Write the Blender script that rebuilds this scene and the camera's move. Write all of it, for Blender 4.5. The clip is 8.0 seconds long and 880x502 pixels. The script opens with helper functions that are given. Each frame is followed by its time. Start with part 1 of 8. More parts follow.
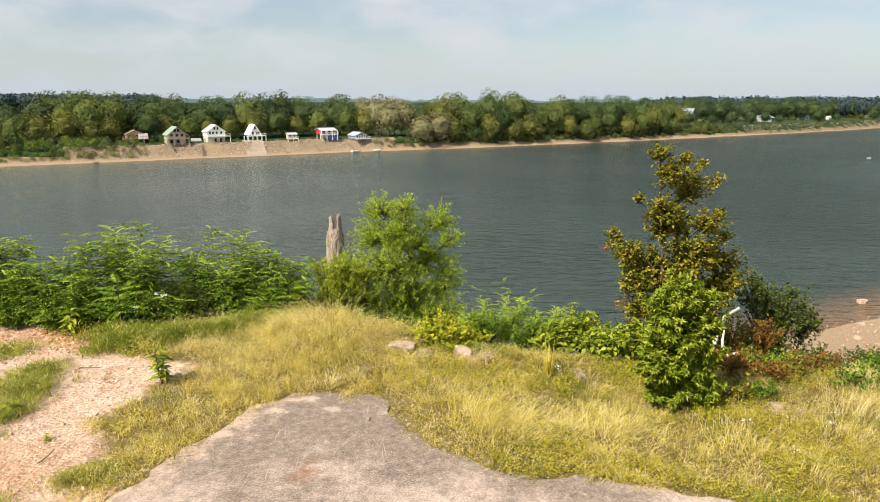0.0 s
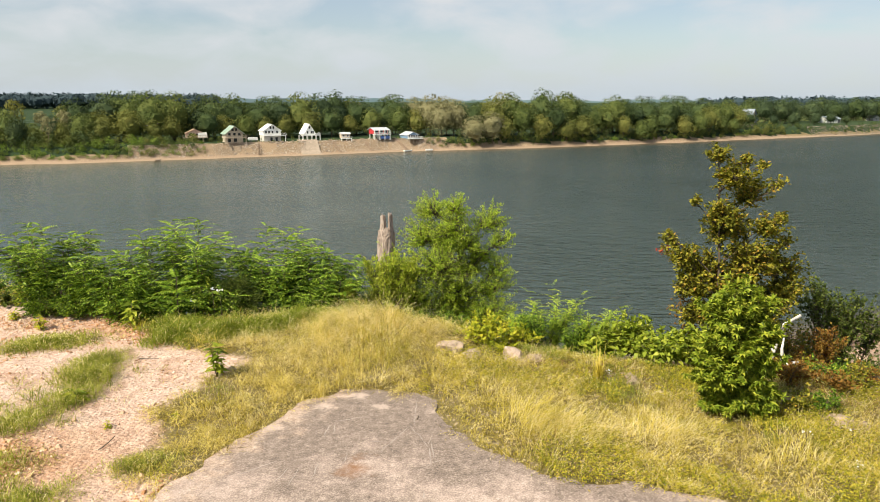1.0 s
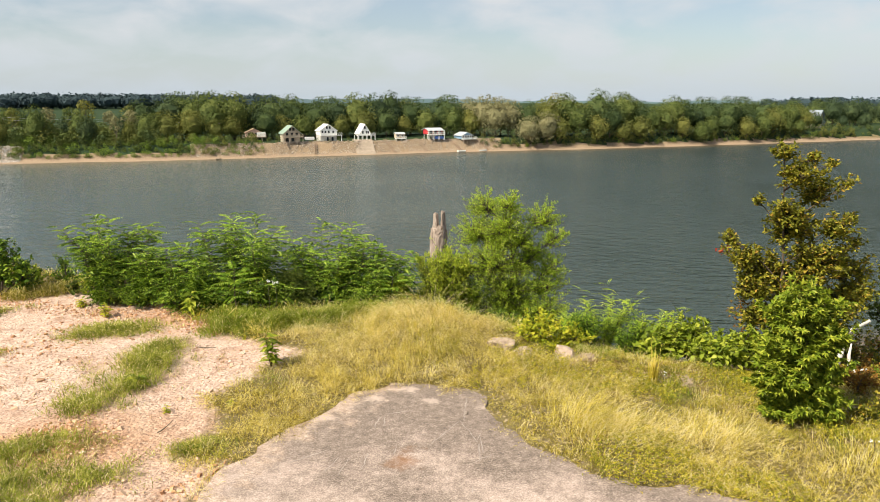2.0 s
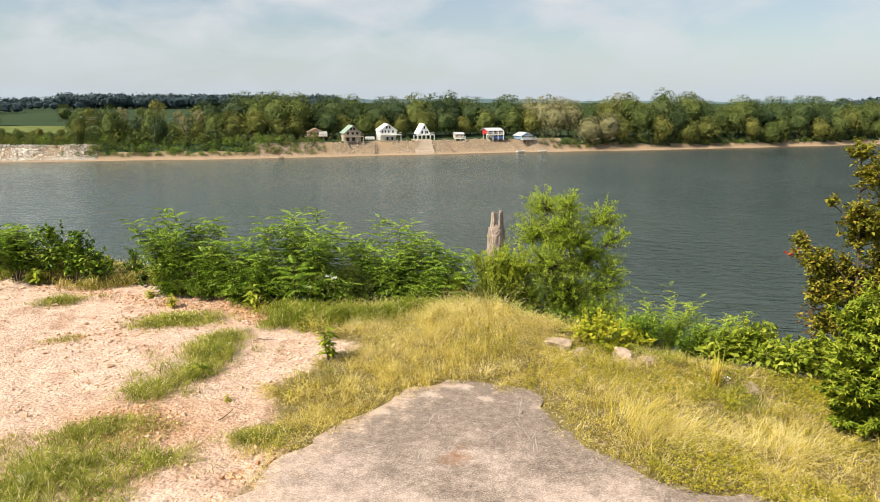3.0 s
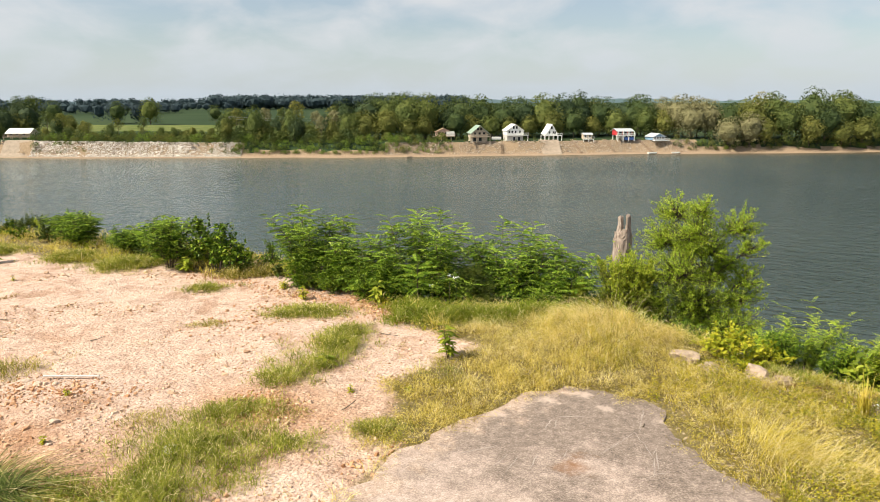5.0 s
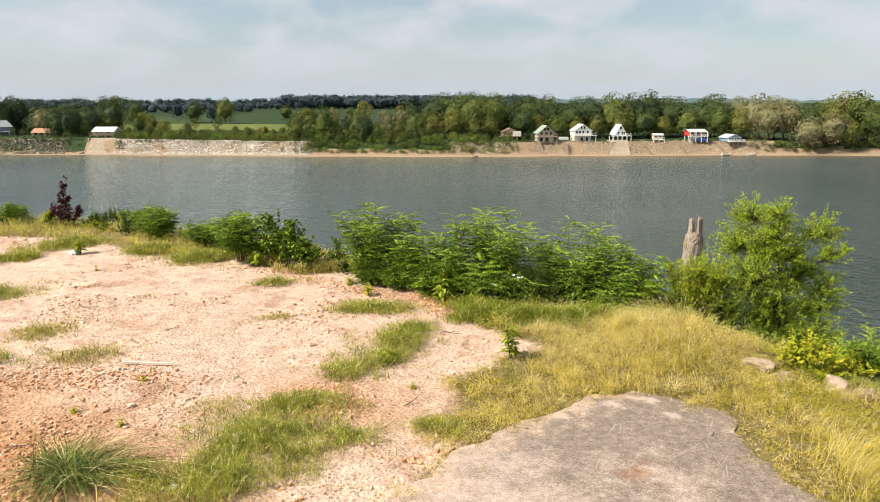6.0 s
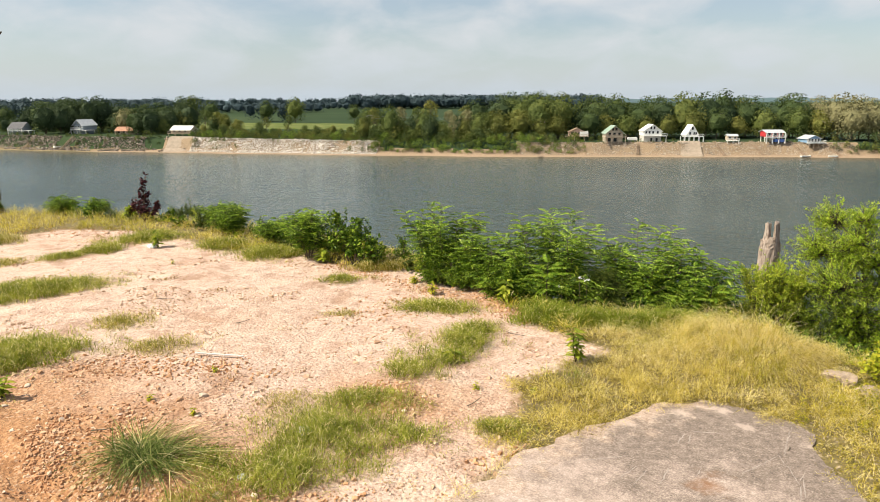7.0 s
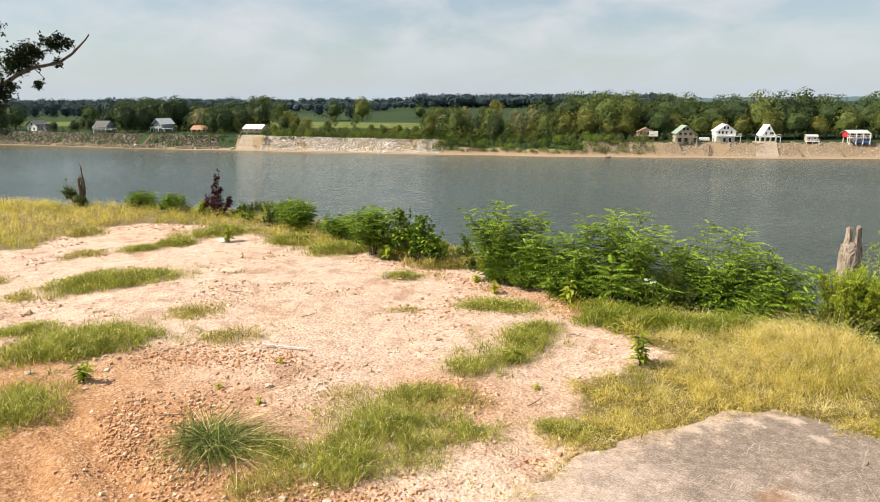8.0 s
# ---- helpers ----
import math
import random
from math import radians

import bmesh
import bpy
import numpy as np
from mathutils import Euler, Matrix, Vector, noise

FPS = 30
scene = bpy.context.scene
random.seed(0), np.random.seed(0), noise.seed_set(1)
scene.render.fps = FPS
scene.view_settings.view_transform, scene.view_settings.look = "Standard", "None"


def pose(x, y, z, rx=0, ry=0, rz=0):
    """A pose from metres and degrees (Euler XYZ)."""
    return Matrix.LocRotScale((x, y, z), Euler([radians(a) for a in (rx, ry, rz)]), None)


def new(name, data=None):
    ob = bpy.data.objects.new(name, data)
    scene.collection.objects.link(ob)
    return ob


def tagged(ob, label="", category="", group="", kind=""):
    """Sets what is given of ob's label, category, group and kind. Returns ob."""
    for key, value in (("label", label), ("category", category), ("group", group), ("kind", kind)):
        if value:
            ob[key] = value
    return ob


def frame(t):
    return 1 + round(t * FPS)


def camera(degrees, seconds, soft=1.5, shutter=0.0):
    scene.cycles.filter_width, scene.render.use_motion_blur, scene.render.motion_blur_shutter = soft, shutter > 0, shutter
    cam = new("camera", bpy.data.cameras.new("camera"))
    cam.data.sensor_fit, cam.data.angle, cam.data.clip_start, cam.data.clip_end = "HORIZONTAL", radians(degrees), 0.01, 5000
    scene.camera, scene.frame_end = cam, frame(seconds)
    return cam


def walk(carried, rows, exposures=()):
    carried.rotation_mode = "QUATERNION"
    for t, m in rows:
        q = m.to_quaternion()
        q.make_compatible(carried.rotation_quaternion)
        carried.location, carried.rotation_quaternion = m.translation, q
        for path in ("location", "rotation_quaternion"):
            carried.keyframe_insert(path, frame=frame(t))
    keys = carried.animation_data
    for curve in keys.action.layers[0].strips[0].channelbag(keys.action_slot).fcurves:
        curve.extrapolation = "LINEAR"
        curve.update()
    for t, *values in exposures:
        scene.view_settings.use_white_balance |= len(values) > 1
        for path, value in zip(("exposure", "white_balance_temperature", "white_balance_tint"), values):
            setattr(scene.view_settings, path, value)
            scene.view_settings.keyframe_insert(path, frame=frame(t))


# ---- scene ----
cam = camera(65.0, 8.0, soft=0.5)
PATH = [
    (0.0, pose(-0.000, 0.000, 5.000, 77.60, -0.00, 0.00)),
    (0.5, pose(0.000, 0.014, 5.009, 77.61, -0.01, 2.15)),
    (1.0, pose(-0.010, 0.013, 4.995, 77.60, -0.03, 4.25)),
    (1.5, pose(-0.016, 0.016, 4.949, 77.63, -0.07, 6.41)),
    (3.0, pose(-0.025, 0.036, 4.841, 77.65, -0.03, 13.51)),
    (3.5, pose(-0.018, 0.037, 4.846, 77.66, -0.07, 16.04)),
    (4.0, pose(-0.023, 0.019, 4.858, 77.65, -0.04, 18.57)),
    (4.5, pose(-0.015, 0.027, 4.883, 77.66, 0.08, 21.18)),
    (6.0, pose(-0.036, 0.027, 4.852, 77.67, 0.16, 29.26)),
    (6.5, pose(-0.069, 0.024, 4.840, 77.67, 0.17, 31.93)),
    (7.0, pose(-0.094, 0.037, 4.849, 77.66, 0.19, 34.61)),
    (7.5, pose(-0.107, 0.048, 4.848, 77.63, 0.19, 37.32)),
    (8.0, pose(-0.084, 0.026, 4.827, 77.63, 0.26, 39.94)),
]
walk(cam, PATH)

# ---- daylight: thin broken cloud over a hazy late-summer sky ----
SUN_AZ, SUN_EL = radians(227), radians(47)   # azimuth clockwise from +y
SUN_DIR = Vector((math.sin(SUN_AZ) * math.cos(SUN_EL), math.cos(SUN_AZ) * math.cos(SUN_EL), math.sin(SUN_EL)))


def make_world():
    w = bpy.data.worlds.new("sky")
    scene.world = w
    w.use_nodes = True
    nt = w.node_tree
    nt.nodes.clear()
    n, l = nt.nodes.new, nt.links.new
    out, bg = n("ShaderNodeOutputWorld"), n("ShaderNodeBackground")
    sky = n("ShaderNodeTexSky")
    sky.sky_type, sky.sun_disc = "NISHITA", False
    sky.sun_elevation, sky.sun_rotation = SUN_EL, SUN_AZ
    sky.air_density, sky.dust_density, sky.ozone_density = 1.2, 0.4, 1.5
    co, sep = n("ShaderNodeTexCoord"), n("ShaderNodeSeparateXYZ")
    l(co.outputs["Generated"], sep.inputs[0])
    # flatten the view direction on to a cloud deck
    up = n("ShaderNodeMath"); up.operation = "MAXIMUM"; up.inputs[1].default_value = 0.0
    l(sep.outputs["Z"], up.inputs[0])
    add = n("ShaderNodeMath"); add.inputs[1].default_value = 0.38
    l(up.outputs[0], add.inputs[0])
    deck = n("ShaderNodeCombineXYZ")
    for i, ax in enumerate("XY"):
        d = n("ShaderNodeMath"); d.operation = "DIVIDE"
        l(sep.outputs[ax], d.inputs[0]); l(add.outputs[0], d.inputs[1])
        l(d.outputs[0], deck.inputs[i])
    nz = n("ShaderNodeTexNoise")
    nz.inputs["Scale"].default_value, nz.inputs["Detail"].default_value, nz.inputs["Roughness"].default_value = 3.6, 7, 0.5
    nz.inputs["Distortion"].default_value = 0.3
    l(deck.outputs[0], nz.inputs["Vector"])
    ramp = n("ShaderNodeMapRange")
    ramp.inputs["From Min"].default_value, ramp.inputs["From Max"].default_value = 0.40, 0.66
    ramp.inputs["To Min"].default_value, ramp.inputs["To Max"].default_value = 0.3, 1.0
    l(nz.outputs["Fac"], ramp.inputs["Value"])
    # clouds thin out to a veil of haze towards the horizon
    thin = n("ShaderNodeMapRange")
    thin.inputs["From Min"].default_value, thin.inputs["From Max"].default_value = 0.0, 0.16
    thin.inputs["To Min"].default_value, thin.inputs["To Max"].default_value = 0.75, 1.0
    l(sep.outputs["Z"], thin.inputs["Value"])
    mul = n("ShaderNodeMath"); mul.operation = "MULTIPLY"
    l(ramp.outputs[0], mul.inputs[0]); l(thin.outputs[0], mul.inputs[1])
    gain = n("ShaderNodeMix"); gain.data_type = "RGBA"; gain.blend_type = "MULTIPLY"
    gain.inputs["Factor"].default_value = 1.0
    gain.inputs[7].default_value = (SKY_GAIN[0], SKY_GAIN[1], SKY_GAIN[2], 1)
    l(sky.outputs[0], gain.inputs[6])
    mix = n("ShaderNodeMix"); mix.data_type = "RGBA"
    l(mul.outputs[0], mix.inputs["Factor"])
    l(gain.outputs[2], mix.inputs[6])
    mix.inputs[7].default_value = CLOUD
    # pale blue-grey haze low down
    low = n("ShaderNodeMapRange")
    low.inputs["From Min"].default_value, low.inputs["From Max"].default_value = 0.0, 0.085
    low.inputs["To Min"].default_value, low.inputs["To Max"].default_value = 0.9, 0.0
    l(sep.outputs["Z"], low.inputs["Value"])
    veil = n("ShaderNodeMix"); veil.data_type = "RGBA"
    l(low.outputs[0], veil.inputs["Factor"])
    l(mix.outputs[2], veil.inputs[6])
    veil.inputs[7].default_value = HAZE
    l(veil.outputs[2], bg.inputs["Color"])
    bg.inputs["Strength"].default_value = 0.1
    l(bg.outputs[0], out.inputs[0])


SKY_GAIN, CLOUD, HAZE = (0.56, 0.588, 0.64), (4.3, 4.45, 4.6, 1), (3.4, 3.88, 4.32, 1)
make_world()
sun = new("sun", bpy.data.lights.new("sun", "SUN"))
sun.data.energy, sun.data.angle, sun.data.color = 5.0, radians(0.8), (1.0, 0.90, 0.72)
sun.matrix_world = Matrix.Translation((0, 0, 60)) @ SUN_DIR.to_track_quat("Z", "Y").to_matrix().to_4x4()
scene.view_settings.exposure = 0.74

# ---- materials ----
def mat(name, rough=0.9):
    m = bpy.data.materials.new(name)
    m.use_nodes = True
    nt = m.node_tree
    b = nt.nodes["Principled BSDF"]
    b.inputs["Roughness"].default_value = rough
    return m, nt, b


def noise_node(nt, scale, detail=4, rough=0.55, vec=None, distort=0.0):
    z = nt.nodes.new("ShaderNodeTexNoise")
    z.inputs["Scale"].default_value, z.inputs["Detail"].default_value = scale, detail
    z.inputs["Roughness"].default_value, z.inputs["Distortion"].default_value = rough, distort
    if vec:
        nt.links.new(vec, z.inputs["Vector"])
    return z.outputs["Fac"]


def position(nt):
    return nt.nodes.new("ShaderNodeNewGeometry").outputs["Position"]


def own(nt):
    return nt.nodes.new("ShaderNodeTexCoord").outputs["Object"]


def ramp_node(nt, fac, stops):
    r = nt.nodes.new("ShaderNodeValToRGB")
    e = r.color_ramp.elements
    while len(e) < len(stops):
        e.new(0.5)
    for el, (p, c) in zip(e, stops):
        el.position, el.color = p, (*c, 1)
    nt.links.new(fac, r.inputs[0])
    return r.outputs["Color"]


def mixc(nt, fac, a, b, blend="MIX"):
    m = nt.nodes.new("ShaderNodeMix")
    m.data_type, m.blend_type = "RGBA", blend
    for sock, v in ((m.inputs["Factor"], fac), (m.inputs[6], a), (m.inputs[7], b)):
        if isinstance(v, (int, float)):
            sock.default_value = v
        elif isinstance(v, tuple):
            sock.default_value = (*v, 1)
        else:
            nt.links.new(v, sock)
    return m.outputs[2]


def mathn(nt, op, a, b=0.0, clamp=False):
    m = nt.nodes.new("ShaderNodeMath")
    m.operation, m.use_clamp = op, clamp
    for sock, v in ((m.inputs[0], a), (m.inputs[1], b)):
        if isinstance(v, (int, float)):
            sock.default_value = v
        else:
            nt.links.new(v, sock)
    return m.outputs[0]


def span(nt, v, lo, hi, a=0.0, b=1.0):
    m = nt.nodes.new("ShaderNodeMapRange")
    m.interpolation_type = "SMOOTHSTEP"
    for k, x in zip(("From Min", "From Max", "To Min", "To Max"), (lo, hi, a, b)):
        m.inputs[k].default_value = x
    nt.links.new(v, m.inputs["Value"])
    return m.outputs[0]


def bump(nt, b, height, strength, dist=0.02, after=None):
    n = nt.nodes.new("ShaderNodeBump")
    n.inputs["Strength"].default_value, n.inputs["Distance"].default_value = strength, dist
    nt.links.new(height, n.inputs["Height"])
    if after:
        nt.links.new(after, n.inputs["Normal"])
    nt.links.new(n.outputs[0], b.inputs["Normal"])
    return n.outputs[0]


def simple(name, dark, light, scale=6.0, rough=0.85, relief=0.25, metal=0.0, fine=None):
    """A surface with variation at two scales and fine relief, in the thing's own metres."""
    m, nt, b = mat(name, rough)
    v = own(nt)
    big, small = noise_node(nt, scale, 4, 0.6, v), noise_node(nt, (fine or scale * 9), 3, 0.6, v)
    c = ramp_node(nt, mathn(nt, "ADD", mathn(nt, "MULTIPLY", big, 0.65), mathn(nt, "MULTIPLY", small, 0.35)), [(0.32, dark), (0.68, light)])
    nt.links.new(c, b.inputs["Base Color"])
    b.inputs["Metallic"].default_value = metal
    if relief:
        bump(nt, b, small, relief, 0.02)
    return m


def leafy(name, stops, trans=0.35, rough=0.5, clump=0.0, gloss=0.12, tree=False):
    """Leaves or blades: each island has its own tint; light also comes through."""
    m, nt, b = mat(name, rough)
    g = nt.nodes.new("ShaderNodeNewGeometry")
    v = g.outputs["Random Per Island"]
    if clump:
        z = noise_node(nt, clump, 3, 0.6, g.outputs["Position"])
        v = mathn(nt, "ADD", mathn(nt, "MULTIPLY", v, 0.5), mathn(nt, "MULTIPLY", span(nt, z, 0.3, 0.7), 0.5))
    if tree:
        info = nt.nodes.new("ShaderNodeObjectInfo").outputs["Random"]
        z = noise_node(nt, 0.22, 3, 0.6, g.outputs["Position"])
        v = mathn(nt, "ADD", mathn(nt, "MULTIPLY", v, 0.25), mathn(nt, "ADD", mathn(nt, "MULTIPLY", info, 0.4), mathn(nt, "MULTIPLY", span(nt, z, 0.3, 0.7), 0.35)))
    c = ramp_node(nt, v, stops)
    nt.links.new(c, b.inputs["Base Color"])
    b.inputs["Specular IOR Level"].default_value = gloss
    t = nt.nodes.new("ShaderNodeBsdfTranslucent")
    nt.links.new(mixc(nt, 1.0, c, (1.0, 1.0, 0.55), "MULTIPLY"), t.inputs["Color"])
    x = nt.nodes.new("ShaderNodeMixShader")
    x.inputs[0].default_value = trans
    nt.links.new(b.outputs[0], x.inputs[1])
    nt.links.new(t.outputs[0], x.inputs[2])
    nt.links.new(x.outputs[0], nt.nodes["Material Output"].inputs[0])
    return m


def ground_material():
    m, nt, b = mat("soil", 0.95)
    p = position(nt)
    at = nt.nodes.new("ShaderNodeAttribute")
    at.attribute_name = "zone"
    sep = nt.nodes.new("ShaderNodeSeparateColor")
    nt.links.new(at.outputs["Color"], sep.inputs[0])
    dirt, orange, sand = sep.outputs
    n1, n2, n3 = noise_node(nt, 0.35, 5, 0.6, p), noise_node(nt, 3.0, 7, 0.7, p), noise_node(nt, 22.0, 4, 0.7, p)
    blend = mathn(nt, "ADD", mathn(nt, "MULTIPLY", n2, 0.55), mathn(nt, "MULTIPLY", n3, 0.45))
    pale = ramp_node(nt, blend, [(0.36, (0.19, 0.115, 0.07)), (0.44, (0.46, 0.320, 0.244)), (0.56, (0.62, 0.462, 0.372)), (0.68, (0.74, 0.595, 0.51))])
    rust = ramp_node(nt, blend, [(0.36, (0.14, 0.058, 0.02)), (0.45, (0.33, 0.160, 0.068)), (0.57, (0.45, 0.250, 0.122)), (0.70, (0.57, 0.39, 0.26))])
    n4 = noise_node(nt, 0.9, 6, 0.62, p, 0.5)
    pale = mixc(nt, span(nt, n4, 0.52, 0.66, 0.0, 0.62), pale, (0.30, 0.165, 0.095))
    pale = mixc(nt, span(nt, n4, 0.46, 0.34, 0.0, 0.5), pale, (0.62, 0.49, 0.385))
    om = mathn(nt, "ADD", orange, mathn(nt, "MULTIPLY", mathn(nt, "SUBTRACT", n1, 0.5), 0.9), True)
    bare = mixc(nt, span(nt, om, 0.15, 0.85), pale, rust)
    crumbs = noise_node(nt, 7.5, 8, 0.78, p, 0.3)
    bare = mixc(nt, span(nt, crumbs, 0.57, 0.68, 0.0, 0.36), bare, (0.20, 0.10, 0.05))
    # turf soil darkened; shade between the grass tufts is put into its colour
    turf = ramp_node(nt, blend, [(0.3, (0.075, 0.058, 0.022)), (0.5, (0.16, 0.125, 0.045)), (0.7, (0.28, 0.215, 0.09))])
    edge = mathn(nt, "ADD", dirt, mathn(nt, "MULTIPLY", mathn(nt, "SUBTRACT", n2, 0.5), 0.8), True)
    c = mixc(nt, span(nt, edge, 0.3, 0.7), turf, bare)
    beach = ramp_node(nt, blend, [(0.3, (0.16, 0.11, 0.07)), (0.5, (0.28, 0.20, 0.13)), (0.7, (0.40, 0.30, 0.21))])
    c = mixc(nt, sand, c, beach)
    nt.links.new(c, b.inputs["Base Color"])
    grit = nt.nodes.new("ShaderNodeTexVoronoi")
    grit.inputs["Scale"].default_value = 26
    nt.links.new(mixc(nt, 0.04, p, nt.nodes.new("ShaderNodeTexNoise").outputs["Color"]), grit.inputs["Vector"])
    one = nt.nodes.new("ShaderNodeSeparateColor")
    nt.links.new(grit.outputs["Color"], one.inputs[0])
    c = mixc(nt, mathn(nt, "MULTIPLY", span(nt, one.outputs[0], 0.80, 0.86), span(nt, n2, 0.42, 0.58, 0.1, 0.6)), c, mixc(nt, 1.0, c, (0.50, 0.40, 0.33), "MULTIPLY"))
    c = mixc(nt, mathn(nt, "MULTIPLY", span(nt, one.outputs[1], 0.88, 0.93), 0.3), c, (0.72, 0.57, 0.44))
    nt.links.new(c, b.inputs["Base Color"])
    peb = nt.nodes.new("ShaderNodeTexVoronoi")
    peb.inputs["Scale"].default_value = 16
    nt.links.new(p, peb.inputs["Vector"])
    h = mathn(nt, "ADD", mathn(nt, "MULTIPLY", n3, 0.6), mathn(nt, "MULTIPLY", peb.outputs["Distance"], -0.5))
    bump(nt, b, mathn(nt, "ADD", h, mathn(nt, "MULTIPLY", n2, 1.5)), 0.85, 0.055)
    return m


def far_ground_material():
    m, nt, b = mat("farmland", 0.95)
    p = position(nt)
    n1, n2 = noise_node(nt, 0.004, 3, 0.5, p), noise_node(nt, 0.08, 5, 0.6, p)
    c1 = ramp_node(nt, n1, [(0.42, (0.026, 0.047, 0.023)), (0.54, (0.035, 0.059, 0.028)), (0.64, (0.048, 0.072, 0.033))])
    c = mixc(nt, mathn(nt, "MULTIPLY", n2, 0.5), c1, (0.035, 0.05, 0.02))
    # a ripening strip field between the bank and the dark crop
    dot = nt.nodes.new("ShaderNodeVectorMath")
    dot.operation = "DOT_PRODUCT"
    dot.inputs[1].default_value = (-0.462, 0.887, 0)
    nt.links.new(p, dot.inputs[0])
    strip = mathn(nt, "MULTIPLY", span(nt, dot.outputs["Value"], 436, 442), span(nt, dot.outputs["Value"], 556, 548))
    c = mixc(nt, strip, c, ramp_node(nt, n2, [(0.35, (0.08, 0.11, 0.03)), (0.65, (0.15, 0.165, 0.055))]))
    nt.links.new(c, b.inputs["Base Color"])
    b.inputs["Specular IOR Level"].default_value = 0.05
    return m


def water_material():
    m, nt, b = mat("river_water", 0.05)
    p = position(nt)
    n0 = noise_node(nt, 0.012, 3, 0.5, p)
    sep = nt.nodes.new("ShaderNodeSeparateXYZ")
    nt.links.new(p, sep.inputs[0])
    c = ramp_node(nt, n0, [(0.35, (0.045, 0.064, 0.063)), (0.65, (0.060, 0.080, 0.076))])
    c = mixc(nt, span(nt, sep.outputs["X"], -45, 80), c, (0.030, 0.042, 0.037))   # paler upstream: the brighter sky glare there is put into the base colour
    # brown silt in the shallows of both shores; far band also paints bank reflection
    along, across = nt.nodes.new("ShaderNodeVectorMath"), nt.nodes.new("ShaderNodeVectorMath")
    for node, axis in ((along, (0.887, 0.462, 0)), (across, (-0.462, 0.887, 0))):
        node.operation = "DOT_PRODUCT"
        node.inputs[1].default_value = axis
        nt.links.new(p, node.inputs[0])
    n_, s_ = across.outputs["Value"], along.outputs["Value"]
    c = mixc(nt, span(nt, n_, 56, 46, 0.0, 0.9), c, (0.17, 0.105, 0.06))
    reach = mathn(nt, "SUBTRACT", n_, mathn(nt, "MULTIPLY", mathn(nt, "MULTIPLY", s_, s_), 0.00015))
    c = mixc(nt, span(nt, mathn(nt, "ADD", reach, mathn(nt, "MULTIPLY", n0, 14.0)), 298, 318, 0.0, 0.8), c, (0.105, 0.080, 0.048))
    nt.links.new(c, b.inputs["Base Color"])
    b.inputs["IOR"].default_value = 1.33
    mp = nt.nodes.new("ShaderNodeMapping")
    mp.inputs["Rotation"].default_value = (0, 0, radians(-20))
    mp.inputs["Scale"].default_value = (0.4, 1.2, 1)
    nt.links.new(p, mp.inputs["Vector"])
    w1, w2, w3 = noise_node(nt, 0.5, 3, 0.55, mp.outputs[0], 0.6), noise_node(nt, 0.1, 2, 0.5, mp.outputs[0]), noise_node(nt, 1.7, 2, 0.5, mp.outputs[0], 0.4)
    gust = mathn(nt, "MULTIPLY", span(nt, noise_node(nt, 0.015, 3, 0.5, p), 0.3, 0.7, 0.6, 1.0), span(nt, sep.outputs["X"], -130, 60, 1.0, 2.9))   # the breeze ruffles the open reach downstream
    h = mathn(nt, "ADD", mathn(nt, "MULTIPLY", mathn(nt, "ADD", w1, mathn(nt, "MULTIPLY", w3, 0.42)), gust), mathn(nt, "MULTIPLY", w2, 0.35))
    nrm = bump(nt, b, h, 1.0, 0.62)
    b.inputs["Specular IOR Level"].default_value = 0.0
    b.inputs["Roughness"].default_value = 0.6
    skin = nt.nodes.new("ShaderNodeBsdfGlossy")
    skin.inputs["Roughness"].default_value = 0.1
    skin.inputs["Color"].default_value = (0.90, 0.98, 1.0, 1)
    fr = nt.nodes.new("ShaderNodeFresnel")
    fr.inputs["IOR"].default_value = 1.33
    nt.links.new(nrm, skin.inputs["Normal"])
    nt.links.new(nrm, fr.inputs["Normal"])
    x = nt.nodes.new("ShaderNodeMixShader")
    nt.links.new(mathn(nt, "MULTIPLY", fr.outputs[0], span(nt, sep.outputs["X"], -60, 80, 1.0, 0.85)), x.inputs[0])   # wave faces hide one another where it is ruffled
    nt.links.new(b.outputs[0], x.inputs[1])
    nt.links.new(skin.outputs[0], x.inputs[2])
    nt.links.new(x.outputs[0], nt.nodes["Material Output"].inputs[0])
    return m


